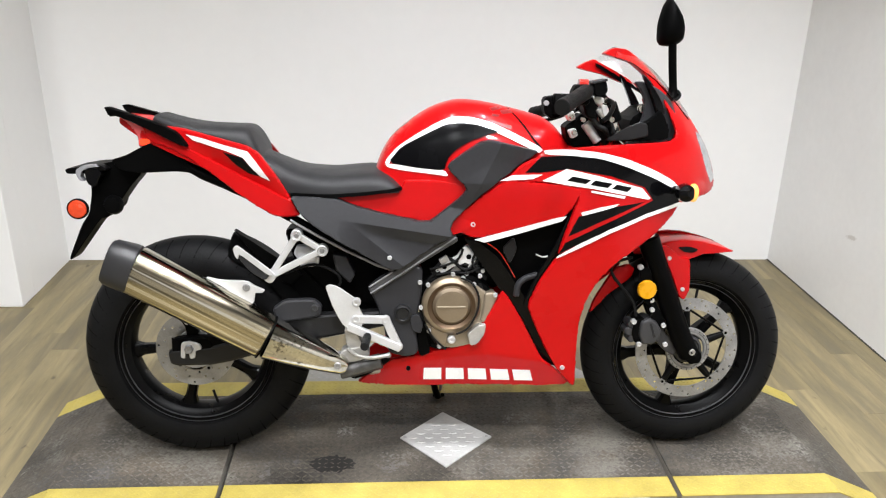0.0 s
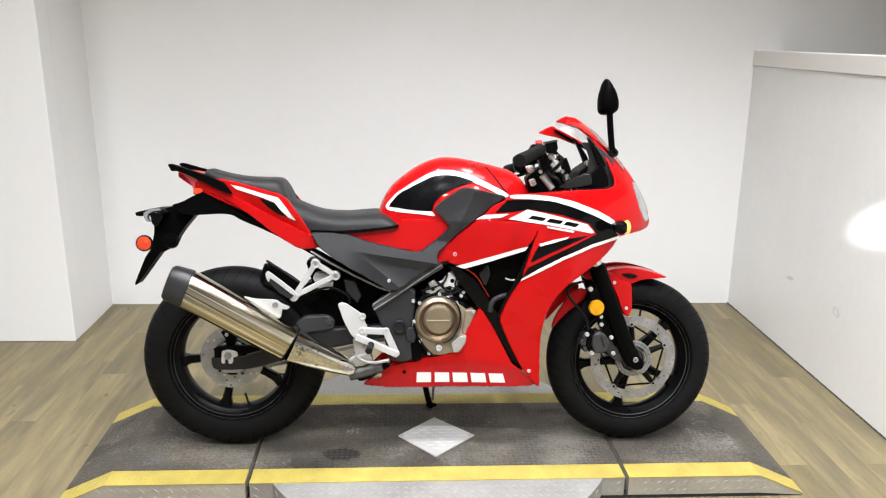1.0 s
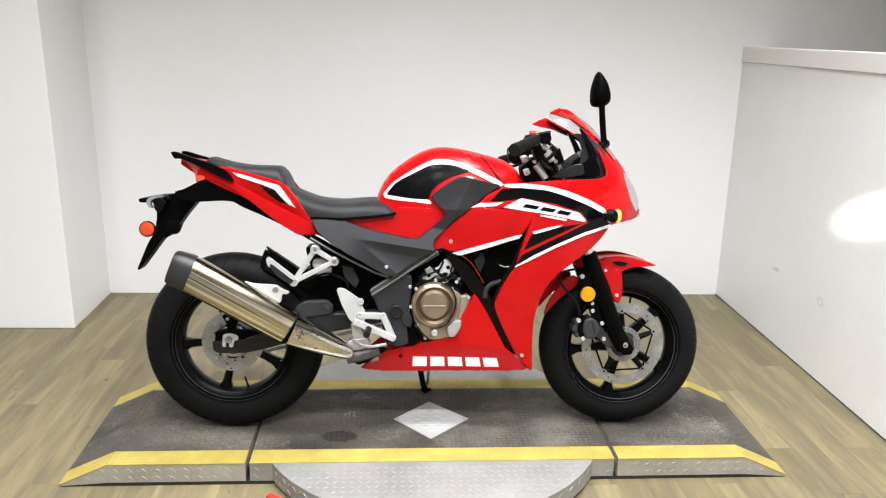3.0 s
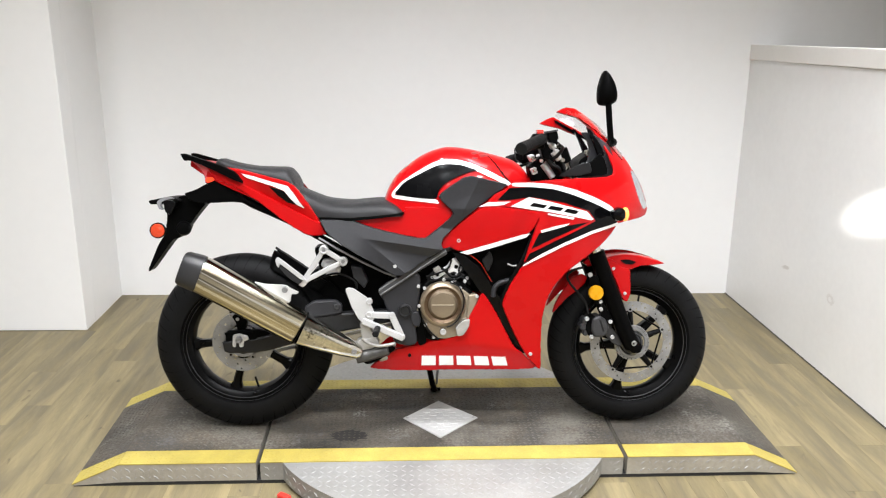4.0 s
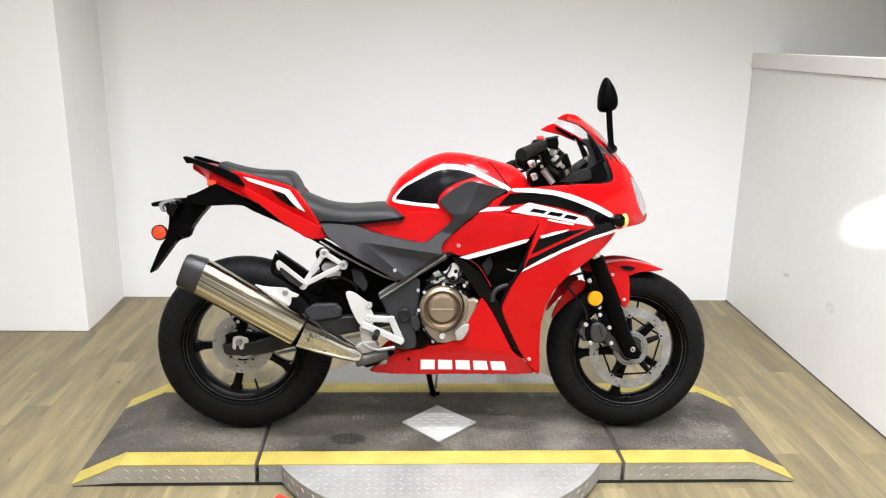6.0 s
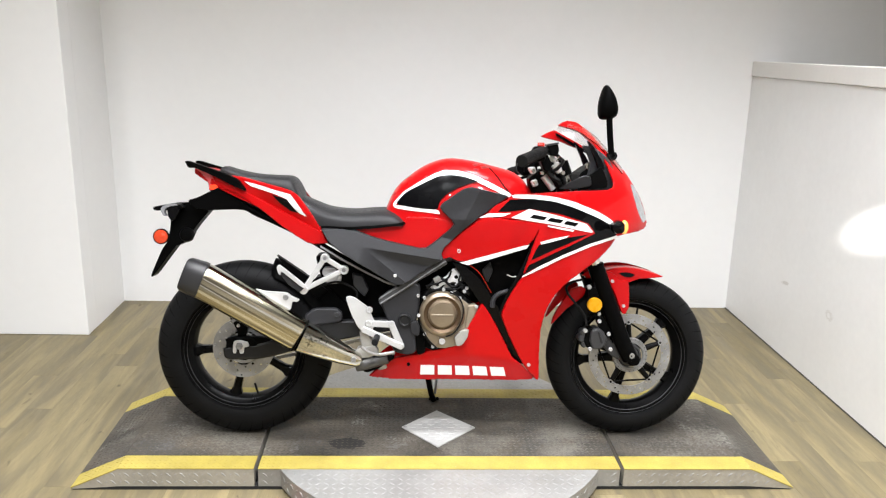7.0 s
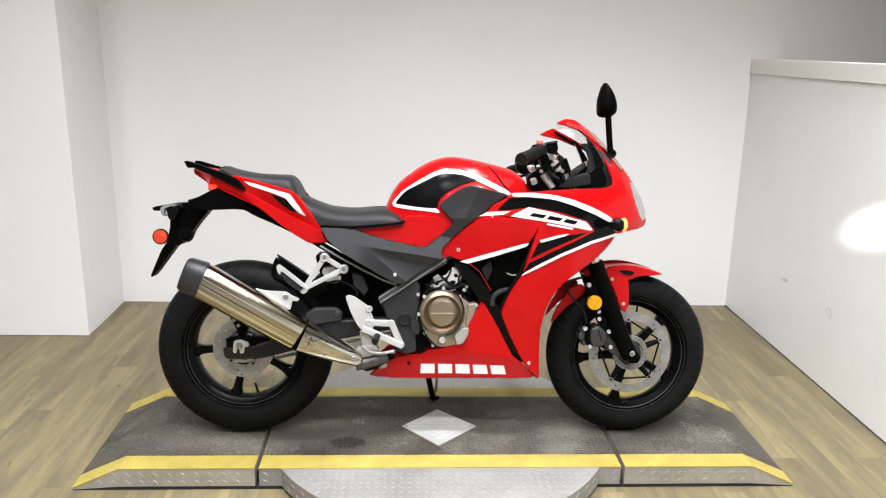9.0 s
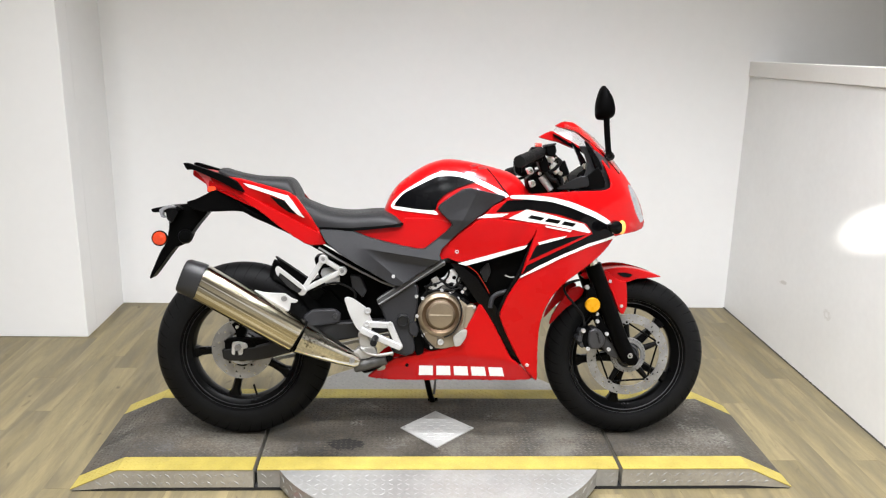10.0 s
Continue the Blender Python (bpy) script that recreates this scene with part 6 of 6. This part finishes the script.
tube("clutch_cable", bend([(-0.072, -.158, 0.413), (-0.048, -.158, 0.374), (-0.016, -.158, 0.343)]), 0.0028, RUBBER, segs=8)
slab("cover_skirt", [(-0.057, 0.408), (-0.011, 0.389), (-0.014, 0.353), (-0.033, 0.349), (-0.057, 0.380)], -0.152, -0.13, BRONZE, clutch, bevel=0.004)
slab("water_pump", [(0.040, 0.385), (0.066, 0.409), (0.090, 0.413), (0.086, 0.385), (0.067, 0.357), (0.048, 0.353)], -0.160, -0.12, ALLOY, bevel=0.006, label="raw alloy water pump cover")
slab("alternator_neck", [(0.085, 0.494), (0.112, 0.498), (0.120, 0.482), (0.101, 0.440), (0.090, 0.411), (0.075, 0.415), (0.082, 0.460)], -0.146, -0.11, PALEBRONZE, bevel=0.005)
for p in [(-0.086, 0.525), (-0.065, 0.518), (-0.000, 0.547), (0.056, 0.519), (0.065, 0.491), (-0.083, 0.457), (-0.061, 0.392), (-0.033, 0.349), (0.113, 0.490), (0.071, 0.542), (0.027, 0.536), (0.054, 0.361)]:
    knob("case_bolt", p, -0.146, 0.0058, 0.010, SILVER, segs=14)
knob("drain_plug", (-0.001, 0.367), -0.146, 0.011, 0.010, SILVER, segs=16)
slab("cylinder", [(-0.023, 0.524), (0.025, 0.604), (0.084, 0.635), (0.149, 0.576), (0.128, 0.485), (0.067, 0.514)], -0.085, 0.085, MATT, bevel=0.01, label="black cylinder and head")
for i in range(5):
    q = [(-0.011, 0.543), (0.024, 0.603), (0.087, 0.576), (0.055, 0.516)]
    k = i / 5
    a = [q[0][j] + (q[1][j] - q[0][j]) * k for j in (0, 1)]
    b = [q[3][j] + (q[2][j] - q[3][j]) * k for j in (0, 1)]
    tube("cooling_fin", [(a[0], -0.092, a[1]), (b[0], -0.092, b[1])], 0.0045, ALLOY if i % 2 else MATT, segs=8)
slab("throttle_body", [(-0.038, 0.561), (0.005, 0.577), (0.029, 0.562), (0.016, 0.534), (-0.024, 0.529)], -0.115, -0.04, ALLOY, bevel=0.005, label="raw alloy throttle body")
slab("starter_cover", [(0.035, 0.608), (0.054, 0.620), (0.066, 0.581), (0.059, 0.561), (0.039, 0.569)], -0.118, -0.05, SILVER, bevel=0.004)
slab("sensor_box", [(0.067, 0.553), (0.094, 0.561), (0.107, 0.538), (0.083, 0.522)], -0.120, -0.06, MATT, bevel=0.003)
for w in ([(-0.062, -.12, 0.524), (-0.026, -.12, 0.560), (0.022, -.12, 0.568), (0.066, -.12, 0.553), (0.091, -.12, 0.525)], [(-0.055, -.125, 0.545), (-0.013, -.125, 0.584), (0.034, -.125, 0.553), (0.072, -.125, 0.585)], [(0.073, -.13, 0.517), (0.086, -.13, 0.468), (0.083, -.13, 0.418), (0.061, -.13, 0.378)], [(-0.084, -.13, 0.437), (-0.068, -.13, 0.397), (-0.042, -.13, 0.358), (-0.023, -.13, 0.340)], [(-0.023, -.12, 0.524), (0.003, -.12, 0.564), (0.045, -.12, 0.584), (0.076, -.12, 0.614)]):
    tube("engine_hose", bend(w), 0.005, RUBBER, segs=8)
for p in [(-0.039, 0.552), (-0.012, 0.568), (0.046, 0.560), (0.061, 0.574), (0.081, 0.549), (0.039, 0.541)]:
    knob("fitting", p, -0.116, 0.006, 0.012, SILVER, segs=12)
tube("coolant_hose", bend([(0.167, -.155, 0.489), (0.172, -.155, 0.520), (0.193, -.155, 0.538), (0.227, -.155, 0.546), (0.259, -.155, 0.539)]), 0.0085, GREY, segs=14, label="black rubber coolant hose")
slab("radiator", [(0.20, 0.30), (0.235, 0.29), (0.36, 0.62), (0.325, 0.635)], -0.14, 0.14, MATT, bevel=0.006, label="black radiator")
slab("lower_engine_mount", [(-0.088, 0.415), (-0.068, 0.421), (-0.055, 0.325), (-0.081, 0.313), (-0.095, 0.345)], -0.135, -0.1, MATT, bevel=0.004)
slab("engine_mount_block", [(-0.112, 0.431), (-0.088, 0.439), (-0.076, 0.407), (-0.084, 0.383), (-0.107, 0.395)], -0.150, -0.12, GREY, bevel=0.004)
tube("header_pipe", bend([(0.26, 0.0, 0.50), (0.33, 0.0, 0.42), (0.29, -0.02, 0.29), (0.15, -0.05, 0.262), (-0.08, -0.06, 0.262), (-0.22, -0.10, 0.272)]), 0.020, ALLOY, label="steel exhaust header pipe")

# ---- swing arm and chain ----
for s in (-1, 1):
    slab("swing_arm", [(-0.115, 0.445), (-0.125, 0.405), (-0.40, 0.352), (-0.62, 0.290), (-0.745, 0.288), (-0.752, 0.335), (-0.62, 0.345), (-0.42, 0.425)], s * 0.105 - 0.018, s * 0.105 + 0.018, STRUT, bevel=0.008, label="black swing arm")
slab("swing_arm_cover", [(-0.472, 0.450), (-0.440, 0.473), (-0.365, 0.476), (-0.343, 0.458), (-0.345, 0.428), (-0.460, 0.410)], -0.135, -0.11, GREY, bevel=0.006, soft=1, label="dark grey swing arm cover")
knob("cover_bolt", (-0.362, 0.452), -0.134, 0.010, 0.005, CASTGREY, segs=14)
slab("rear_caliper_stay", [(-0.738, 0.364), (-0.690, 0.370), (-0.613, 0.368), (-0.556, 0.343), (-0.598, 0.318), (-0.671, 0.314), (-0.738, 0.313)], -0.118, -0.092, MATT, bevel=0.006)
slab("rear_caliper", [(-0.720, 0.414), (-0.704, 0.424), (-0.684, 0.418), (-0.668, 0.398), (-0.676, 0.366), (-0.702, 0.366), (-0.706, 0.392)], -0.105, -0.07, MATT, bevel=0.006, label="black rear brake caliper")
knob("caliper_pin", (-0.700, 0.405), -0.104, 0.006, 0.006, SILVER, segs=12)
slab("rear_hub_cover", [(-0.739, 0.365), (-0.713, 0.368), (-0.652, 0.370), (-0.630, 0.345), (-0.649, 0.313), (-0.739, 0.311)], -0.122, -0.10, MATT, bevel=0.005)
slab("chain_adjuster", [(-0.712, 0.356), (-0.690, 0.360), (-0.664, 0.352), (-0.660, 0.338), (-0.676, 0.334), (-0.678, 0.314), (-0.690, 0.312), (-0.694, 0.330), (-0.702, 0.330), (-0.704, 0.312), (-0.715, 0.316)], -0.130, -0.118, SILVER, bevel=0.002, soft=1)
knob("axle_nut", (-0.692, 0.340), -0.128, 0.013, 0.012, STEEL, segs=6)


def chain_run(a, b, n):
    bm = bmesh.new()
    for i in range(n):
        p = Vector(a).lerp(Vector(b), (i + 0.5) / n)
        add_box(bm, (p.x - 0.008, p.y - (0.006 if i % 2 else 0.004), p.z - 0.006), (p.x + 0.008, p.y + (0.006 if i % 2 else 0.004), p.z + 0.006))
    finish(bm, "chain_run", STEEL, bike, label="steel drive chain")["kind"] = "stuff"


chain_run((RX, 0.083, RR + 0.086), (-0.10, 0.083, 0.44), 44)
chain_run((RX, 0.083, RR - 0.086), (-0.10, 0.083, 0.36), 44)
hug = mudguard("rear_hugger", RX, RR, 0.335, 25, 72, 0.075, 0.05, MATT, "matt black rear tyre hugger")
slab("hugger_fin", [(-0.576, 0.645), (-0.537, 0.620), (-0.469, 0.573), (-0.400, 0.524), (-0.430, 0.492), (-0.470, 0.512), (-0.517, 0.571), (-0.551, 0.610)], -0.062, -0.03, MATT, hug, bevel=0.002, soft=0)
slab("air_box", [(-0.191, 0.547), (-0.089, 0.588), (0.025, 0.637), (0.097, 0.626), (0.070, 0.573), (0.007, 0.532), (-0.082, 0.501), (-0.171, 0.490)], -0.075, 0.075, MATT, bevel=0.01, label="matt black air box")
slab("inner_mudguard", [(-0.461, 0.560), (-0.333, 0.598), (-0.188, 0.526), (-0.191, 0.378), (-0.272, 0.352), (-0.353, 0.408), (-0.443, 0.454)], -0.05, 0.05, MATT, bevel=0.01, label="matt black inner mudguard")
slab("shock_absorber", [(-0.22, 0.60), (-0.16, 0.58), (-0.20, 0.40), (-0.26, 0.42)], -0.035, 0.035, MATT, bevel=0.01)
slab("battery_tray", [(-0.45, 0.66), (-0.18, 0.56), (-0.12, 0.50), (-0.20, 0.42), (-0.34, 0.47), (-0.42, 0.55)], -0.055, 0.055, MATT, bevel=0.012, label="matt black inner housing")
slab("side_box", [(-0.315, 0.589), (-0.278, 0.583), (-0.256, 0.534), (-0.270, 0.510), (-0.307, 0.547)], -0.105, -0.06, GREY, bevel=0.004, soft=0, label="dark grey inner box")
tube("brake_line", bend([(-0.442, -.10, 0.537), (-0.365, -.10, 0.561), (-0.307, -.10, 0.538), (-0.297, -.10, 0.508), (-0.326, -.10, 0.488)]), 0.004, RUBBER, segs=8)

# ---- foot rests ----
def flat_bar(name, p, q, w, y0, y1, mat, label=""):
    """A flat cast bar between two points of (x, z)."""
    d = (Vector(q) - Vector(p)).normalized()
    n = Vector((-d.y, d.x)) * w / 2
    a, b = Vector(p) - d * w * 0.3, Vector(q) + d * w * 0.3
    return slab(name, [tuple(a + n), tuple(a - n), tuple(b - n), tuple(b + n)], y0, y1, mat, bevel=0.003, soft=0, label=label)


A3, B3, C3 = [(-0.403, 0.648), (-0.339, 0.608), (-0.473, 0.539)]
for p, q in ((A3, C3), (B3, C3), (A3, B3)):
    flat_bar("hanger_bar", p, q, 0.017, -0.140, -0.126, SILVER, "silver pillion foot rest hanger")
for p in (A3, B3):
    lathe("hanger_boss", p, [(-0.118, 0), (-0.118, 0.015), (-0.144, 0.015), (-0.146, 0.012), (-0.142, 0.009), (-0.142, 0)], SILVER, segs=22)
    knob("hanger_bolt", p, -0.141, 0.007, 0.004, STEEL, segs=6)
lathe("peg_pivot", C3, [(-0.115, 0), (-0.115, 0.014), (-0.15, 0.014), (-0.152, 0)], SILVER, segs=18)
peg = slab("pillion_peg", [(-0.555, 0.619), (-0.543, 0.615), (-0.466, 0.553), (-0.483, 0.533), (-0.520, 0.556), (-0.547, 0.590)], -0.160, -0.138, GREY, bevel=0.004, label="folded dark pillion peg with a silver edge")
slab("peg_edge", [(-0.560, 0.616), (-0.556, 0.624), (-0.549, 0.626), (-0.461, 0.556), (-0.470, 0.546), (-0.545, 0.606), (-0.549, 0.590), (-0.556, 0.600)], -0.166, -0.156, SILVER, peg, bevel=0.002, soft=1)
FLUID = material("cloudy_fluid_bottle", (0.55, 0.56, 0.58), rough=0.45, vary=0.12, scale=30)
slab("fluid_bottle", [(-0.411, 0.609), (-0.375, 0.612), (-0.358, 0.593), (-0.361, 0.569), (-0.403, 0.569), (-0.417, 0.590)], -0.10, -0.065, FLUID, bevel=0.006, label="cloudy plastic brake fluid bottle")
slab("bottle_bracket", [(-0.403, 0.569), (-0.349, 0.584), (-0.353, 0.556), (-0.400, 0.550)], -0.095, -0.075, SILVER, bevel=0.003)
for s in (-1, 1):
    slab("heel_guard", [(-0.331, 0.518), (-0.319, 0.524), (-0.300, 0.519), (-0.252, 0.485), (-0.244, 0.462), (-0.230, 0.432), (-0.240, 0.405), (-0.276, 0.404), (-0.290, 0.419), (-0.312, 0.462)], s * 0.160 - 0.004, s * 0.160 + 0.004, SILVER, bevel=0.002, label="silver heel guard plate")
N = [(-0.253, 0.430), (-0.175, 0.427), (-0.142, 0.353), (-0.268, 0.409)]
for i, j in ((0, 1), (1, 2), (3, 2)):
    flat_bar("foot_rest_bar", N[i], N[j], 0.022, -0.166 - 0.002 * i, -0.154, SILVER, "silver foot rest bracket")
for p in [(-0.251, 0.476), (-0.253, 0.431), (-0.175, 0.428), (-0.142, 0.354)]:
    knob("bracket_bolt", p, -0.158, 0.0115, 0.012, SILVER, segs=18)
tube("rider_peg", [(N[0][0] + 0.03, -0.165, N[0][1] - 0.045), (N[0][0] + 0.025, -0.25, N[0][1] - 0.045)], 0.011, RUBBER, label="black rubber foot peg")
tube("brake_pedal", bend([(-0.164, -.165, 0.332), (-0.214, -.165, 0.324), (-0.253, -.165, 0.332), (-0.276, -.165, 0.351)]), 0.0055, ALLOY, segs=10, label="silver brake pedal")
slab("master_cylinder", [(-0.285, 0.402), (-0.254, 0.394), (-0.231, 0.347), (-0.246, 0.327), (-0.277, 0.347)], -0.15, -0.11, ALLOY, bevel=0.004)
slab("pedal_pivot", [(-0.296, 0.339), (-0.231, 0.353), (-0.215, 0.326), (-0.246, 0.309), (-0.284, 0.305)], -0.152, -0.11, ALLOY, bevel=0.006)
tube("exhaust_joint", [(-0.296, -.14, 0.277), (-0.255, -.14, 0.286), (-0.188, -.14, 0.306)], 0.021, STAINED, label="dark heat-stained exhaust joint")
slab("exhaust_bracket", [(-0.285, 0.268), (-0.246, 0.300), (-0.169, 0.313), (-0.161, 0.301), (-0.223, 0.260), (-0.262, 0.248)], -0.13, -0.09, MATT, bevel=0.006)
for p in [(-0.299, 0.332), (-0.188, 0.362), (-0.223, 0.381), (-0.168, 0.326)]:
    knob("small_bolt", p, -0.15, 0.007, 0.01, STEEL, segs=12)


# ---- exhaust ----
def silencer(name, p0, p1, sizes, mat, y0, y1, parent=bike, label="", segs=56):
    """A can with a rounded oval section along its own z, from p0 to p1 of (x, z); sizes: (at, half height, half width)."""
    a, b = Vector((p0[0], y0, p0[1])), Vector((p1[0], y1, p1[1]))
    d = (b - a).normalized()
    up = Vector((-d.z, 0, d.x)).normalized()
    if up.z < 0:
        up = -up
    side = d.cross(up)
    bm, rings, length = bmesh.new(), [], (b - a).length
    for u, h, w in sizes:
        ring = []
        for k in range(segs):
            t = 2 * math.pi * k / segs
            co, si = math.cos(t), math.sin(t)
            ring.append(bm.verts.new((math.copysign(abs(si) ** 0.72, si) * h, math.copysign(abs(co) ** 0.72, co) * w, u * length)))
        rings.append(ring)
    for u, v in zip(rings, rings[1:]):
        for k in range(segs):
            bm.faces.new((u[k], u[(k + 1) % segs], v[(k + 1) % segs], v[k]))
    bm.faces.new(rings[0]), bm.faces.new(rings[-1])
    bmesh.ops.recalc_face_normals(bm, faces=bm.faces)
    ob = finish(bm, name, mat, parent, smooth=True, label=label)
    place = Matrix((up.to_4d(), side.to_4d(), d.to_4d(), a.to_4d())).transposed()
    place[3] = (0, 0, 0, 1)
    ob.matrix_basis = place if parent == bike else parent.matrix_basis.inverted() @ place
    md = ob.modifiers.new("edges", "EDGE_SPLIT")
    md.split_angle = radians(50)
    return ob


def brushed(m, amount, turn):
    """Brushing round the piece's own z: highlights drawn out along it."""
    nt = m.node_tree
    b = nt.nodes["Principled BSDF"]
    tan = nt.nodes.new("ShaderNodeTangent")
    tan.direction_type, tan.axis = "RADIAL", "Z"
    nt.links.new(tan.outputs[0], b.inputs["Tangent"])
    b.inputs["Anisotropic"].default_value, b.inputs["Anisotropic Rotation"].default_value = amount, turn


brushed(MUFFLER, 0.7, 0.25)
M0, M1, M2 = [(-0.794, 0.580), (-0.480, 0.391), (-0.281, 0.298)]
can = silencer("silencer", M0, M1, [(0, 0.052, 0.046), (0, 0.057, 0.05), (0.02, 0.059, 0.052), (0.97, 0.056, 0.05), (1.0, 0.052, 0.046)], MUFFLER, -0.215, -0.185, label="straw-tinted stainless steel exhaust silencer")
E0 = (-0.851, 0.602)
silencer("silencer_end_cap", E0, M0, [(0, 0.036, 0.038), (0.0, 0.05, 0.042), (0.15, 0.056, 0.047), (0.9, 0.060, 0.053), (1.08, 0.059, 0.053)], CAP, -0.22, -0.215, can, label="satin black end cap")
# matt black ring stands in for the shaded gap before the shield
silencer("silencer_gap_ring", M0, M1, [(0.990, 0.056, 0.050), (0.992, 0.0575, 0.0515), (1.002, 0.0575, 0.0515), (1.004, 0.052, 0.046)], MATT, -0.215, -0.185, can)
shield = silencer("heat_shield", M1, M2, [(0.0, 0.048, 0.046), (0.02, 0.053, 0.05), (0.3, 0.047, 0.046), (0.7, 0.034, 0.037), (0.95, 0.024, 0.028), (1.0, 0.017, 0.022)], SHIELD, -0.185, -0.155, can, label="polished stainless exhaust shield")
knob("shield_bolt", (-0.301, 0.312), -0.185, 0.010, 0.008, STEEL, segs=16)
slab("silencer_hanger", [(-0.634, 0.545), (-0.597, 0.536), (-0.527, 0.533), (-0.512, 0.521), (-0.484, 0.509), (-0.491, 0.502), (-0.509, 0.503), (-0.513, 0.475), (-0.531, 0.475), (-0.547, 0.488), (-0.592, 0.521)], -0.166, -0.154, SILVER, bevel=0.004, label="silver silencer hanger")
knob("hanger_bolt", (-0.530, 0.517), -0.164, 0.010, 0.006, STEEL, segs=14)

# ---- side stand ----
tube("side_stand", [(-0.045, 0.11, 0.20), (-0.02, 0.20, 0.075), (-0.008, 0.235, 0.037)], 0.011, MATT, label="black side stand")
tube("stand_foot", [(-0.026, 0.236, 0.0435), (0.012, 0.236, 0.0435)], 0.006, MATT)
tube("stand_spring", [(0.0, 0.12, 0.20), (-0.005, 0.19, 0.08)], 0.005, STEEL, segs=8)

# ---- the lit headlamp's beam ----
beam = bpy.data.lights.new("headlamp_beam", "SPOT")
beam.energy, beam.color, beam.spot_size, beam.spot_blend, beam.shadow_soft_size = HEAD_WATTS, (1, 0.97, 0.92), radians(13), 1.0, 0.02
new("headlamp_beam", beam).matrix_world = look(BIKE_AT @ Vector((0.80, 0.0, 0.84)), (RIGHT, 0.20, 0.80), 20) @ Matrix.Diagonal((3.2, 1.0, 1.0, 1.0))

# ---- red plug and cable on the floor ----
PLUGRED = material("red_plastic_plug", (0.55, 0.03, 0.02), rough=0.4, vary=0.1, scale=30)
plug = tagged(new("cable_plug"), "red plastic plug on a grey cable lying on the floor", "plug")
plug.location = (-0.50, -0.44, 0.0)
bm = bmesh.new()
add_box(bm, (-0.045, -0.011, 0.001), (0.0, 0.011, 0.022))
finish(bm, "plug_body", PLUGRED, plug, bevel=0.004).rotation_euler = (0, 0, radians(-35))
tube("cable", bend([(-0.005, 0.0, 0.010), (0.03, -0.02, 0.008), (0.05, 0.0, 0.006), (0.10, -0.04, 0.006), (0.14, -0.12, 0.006)]), 0.006, GREY, plug, segs=8)

planks()
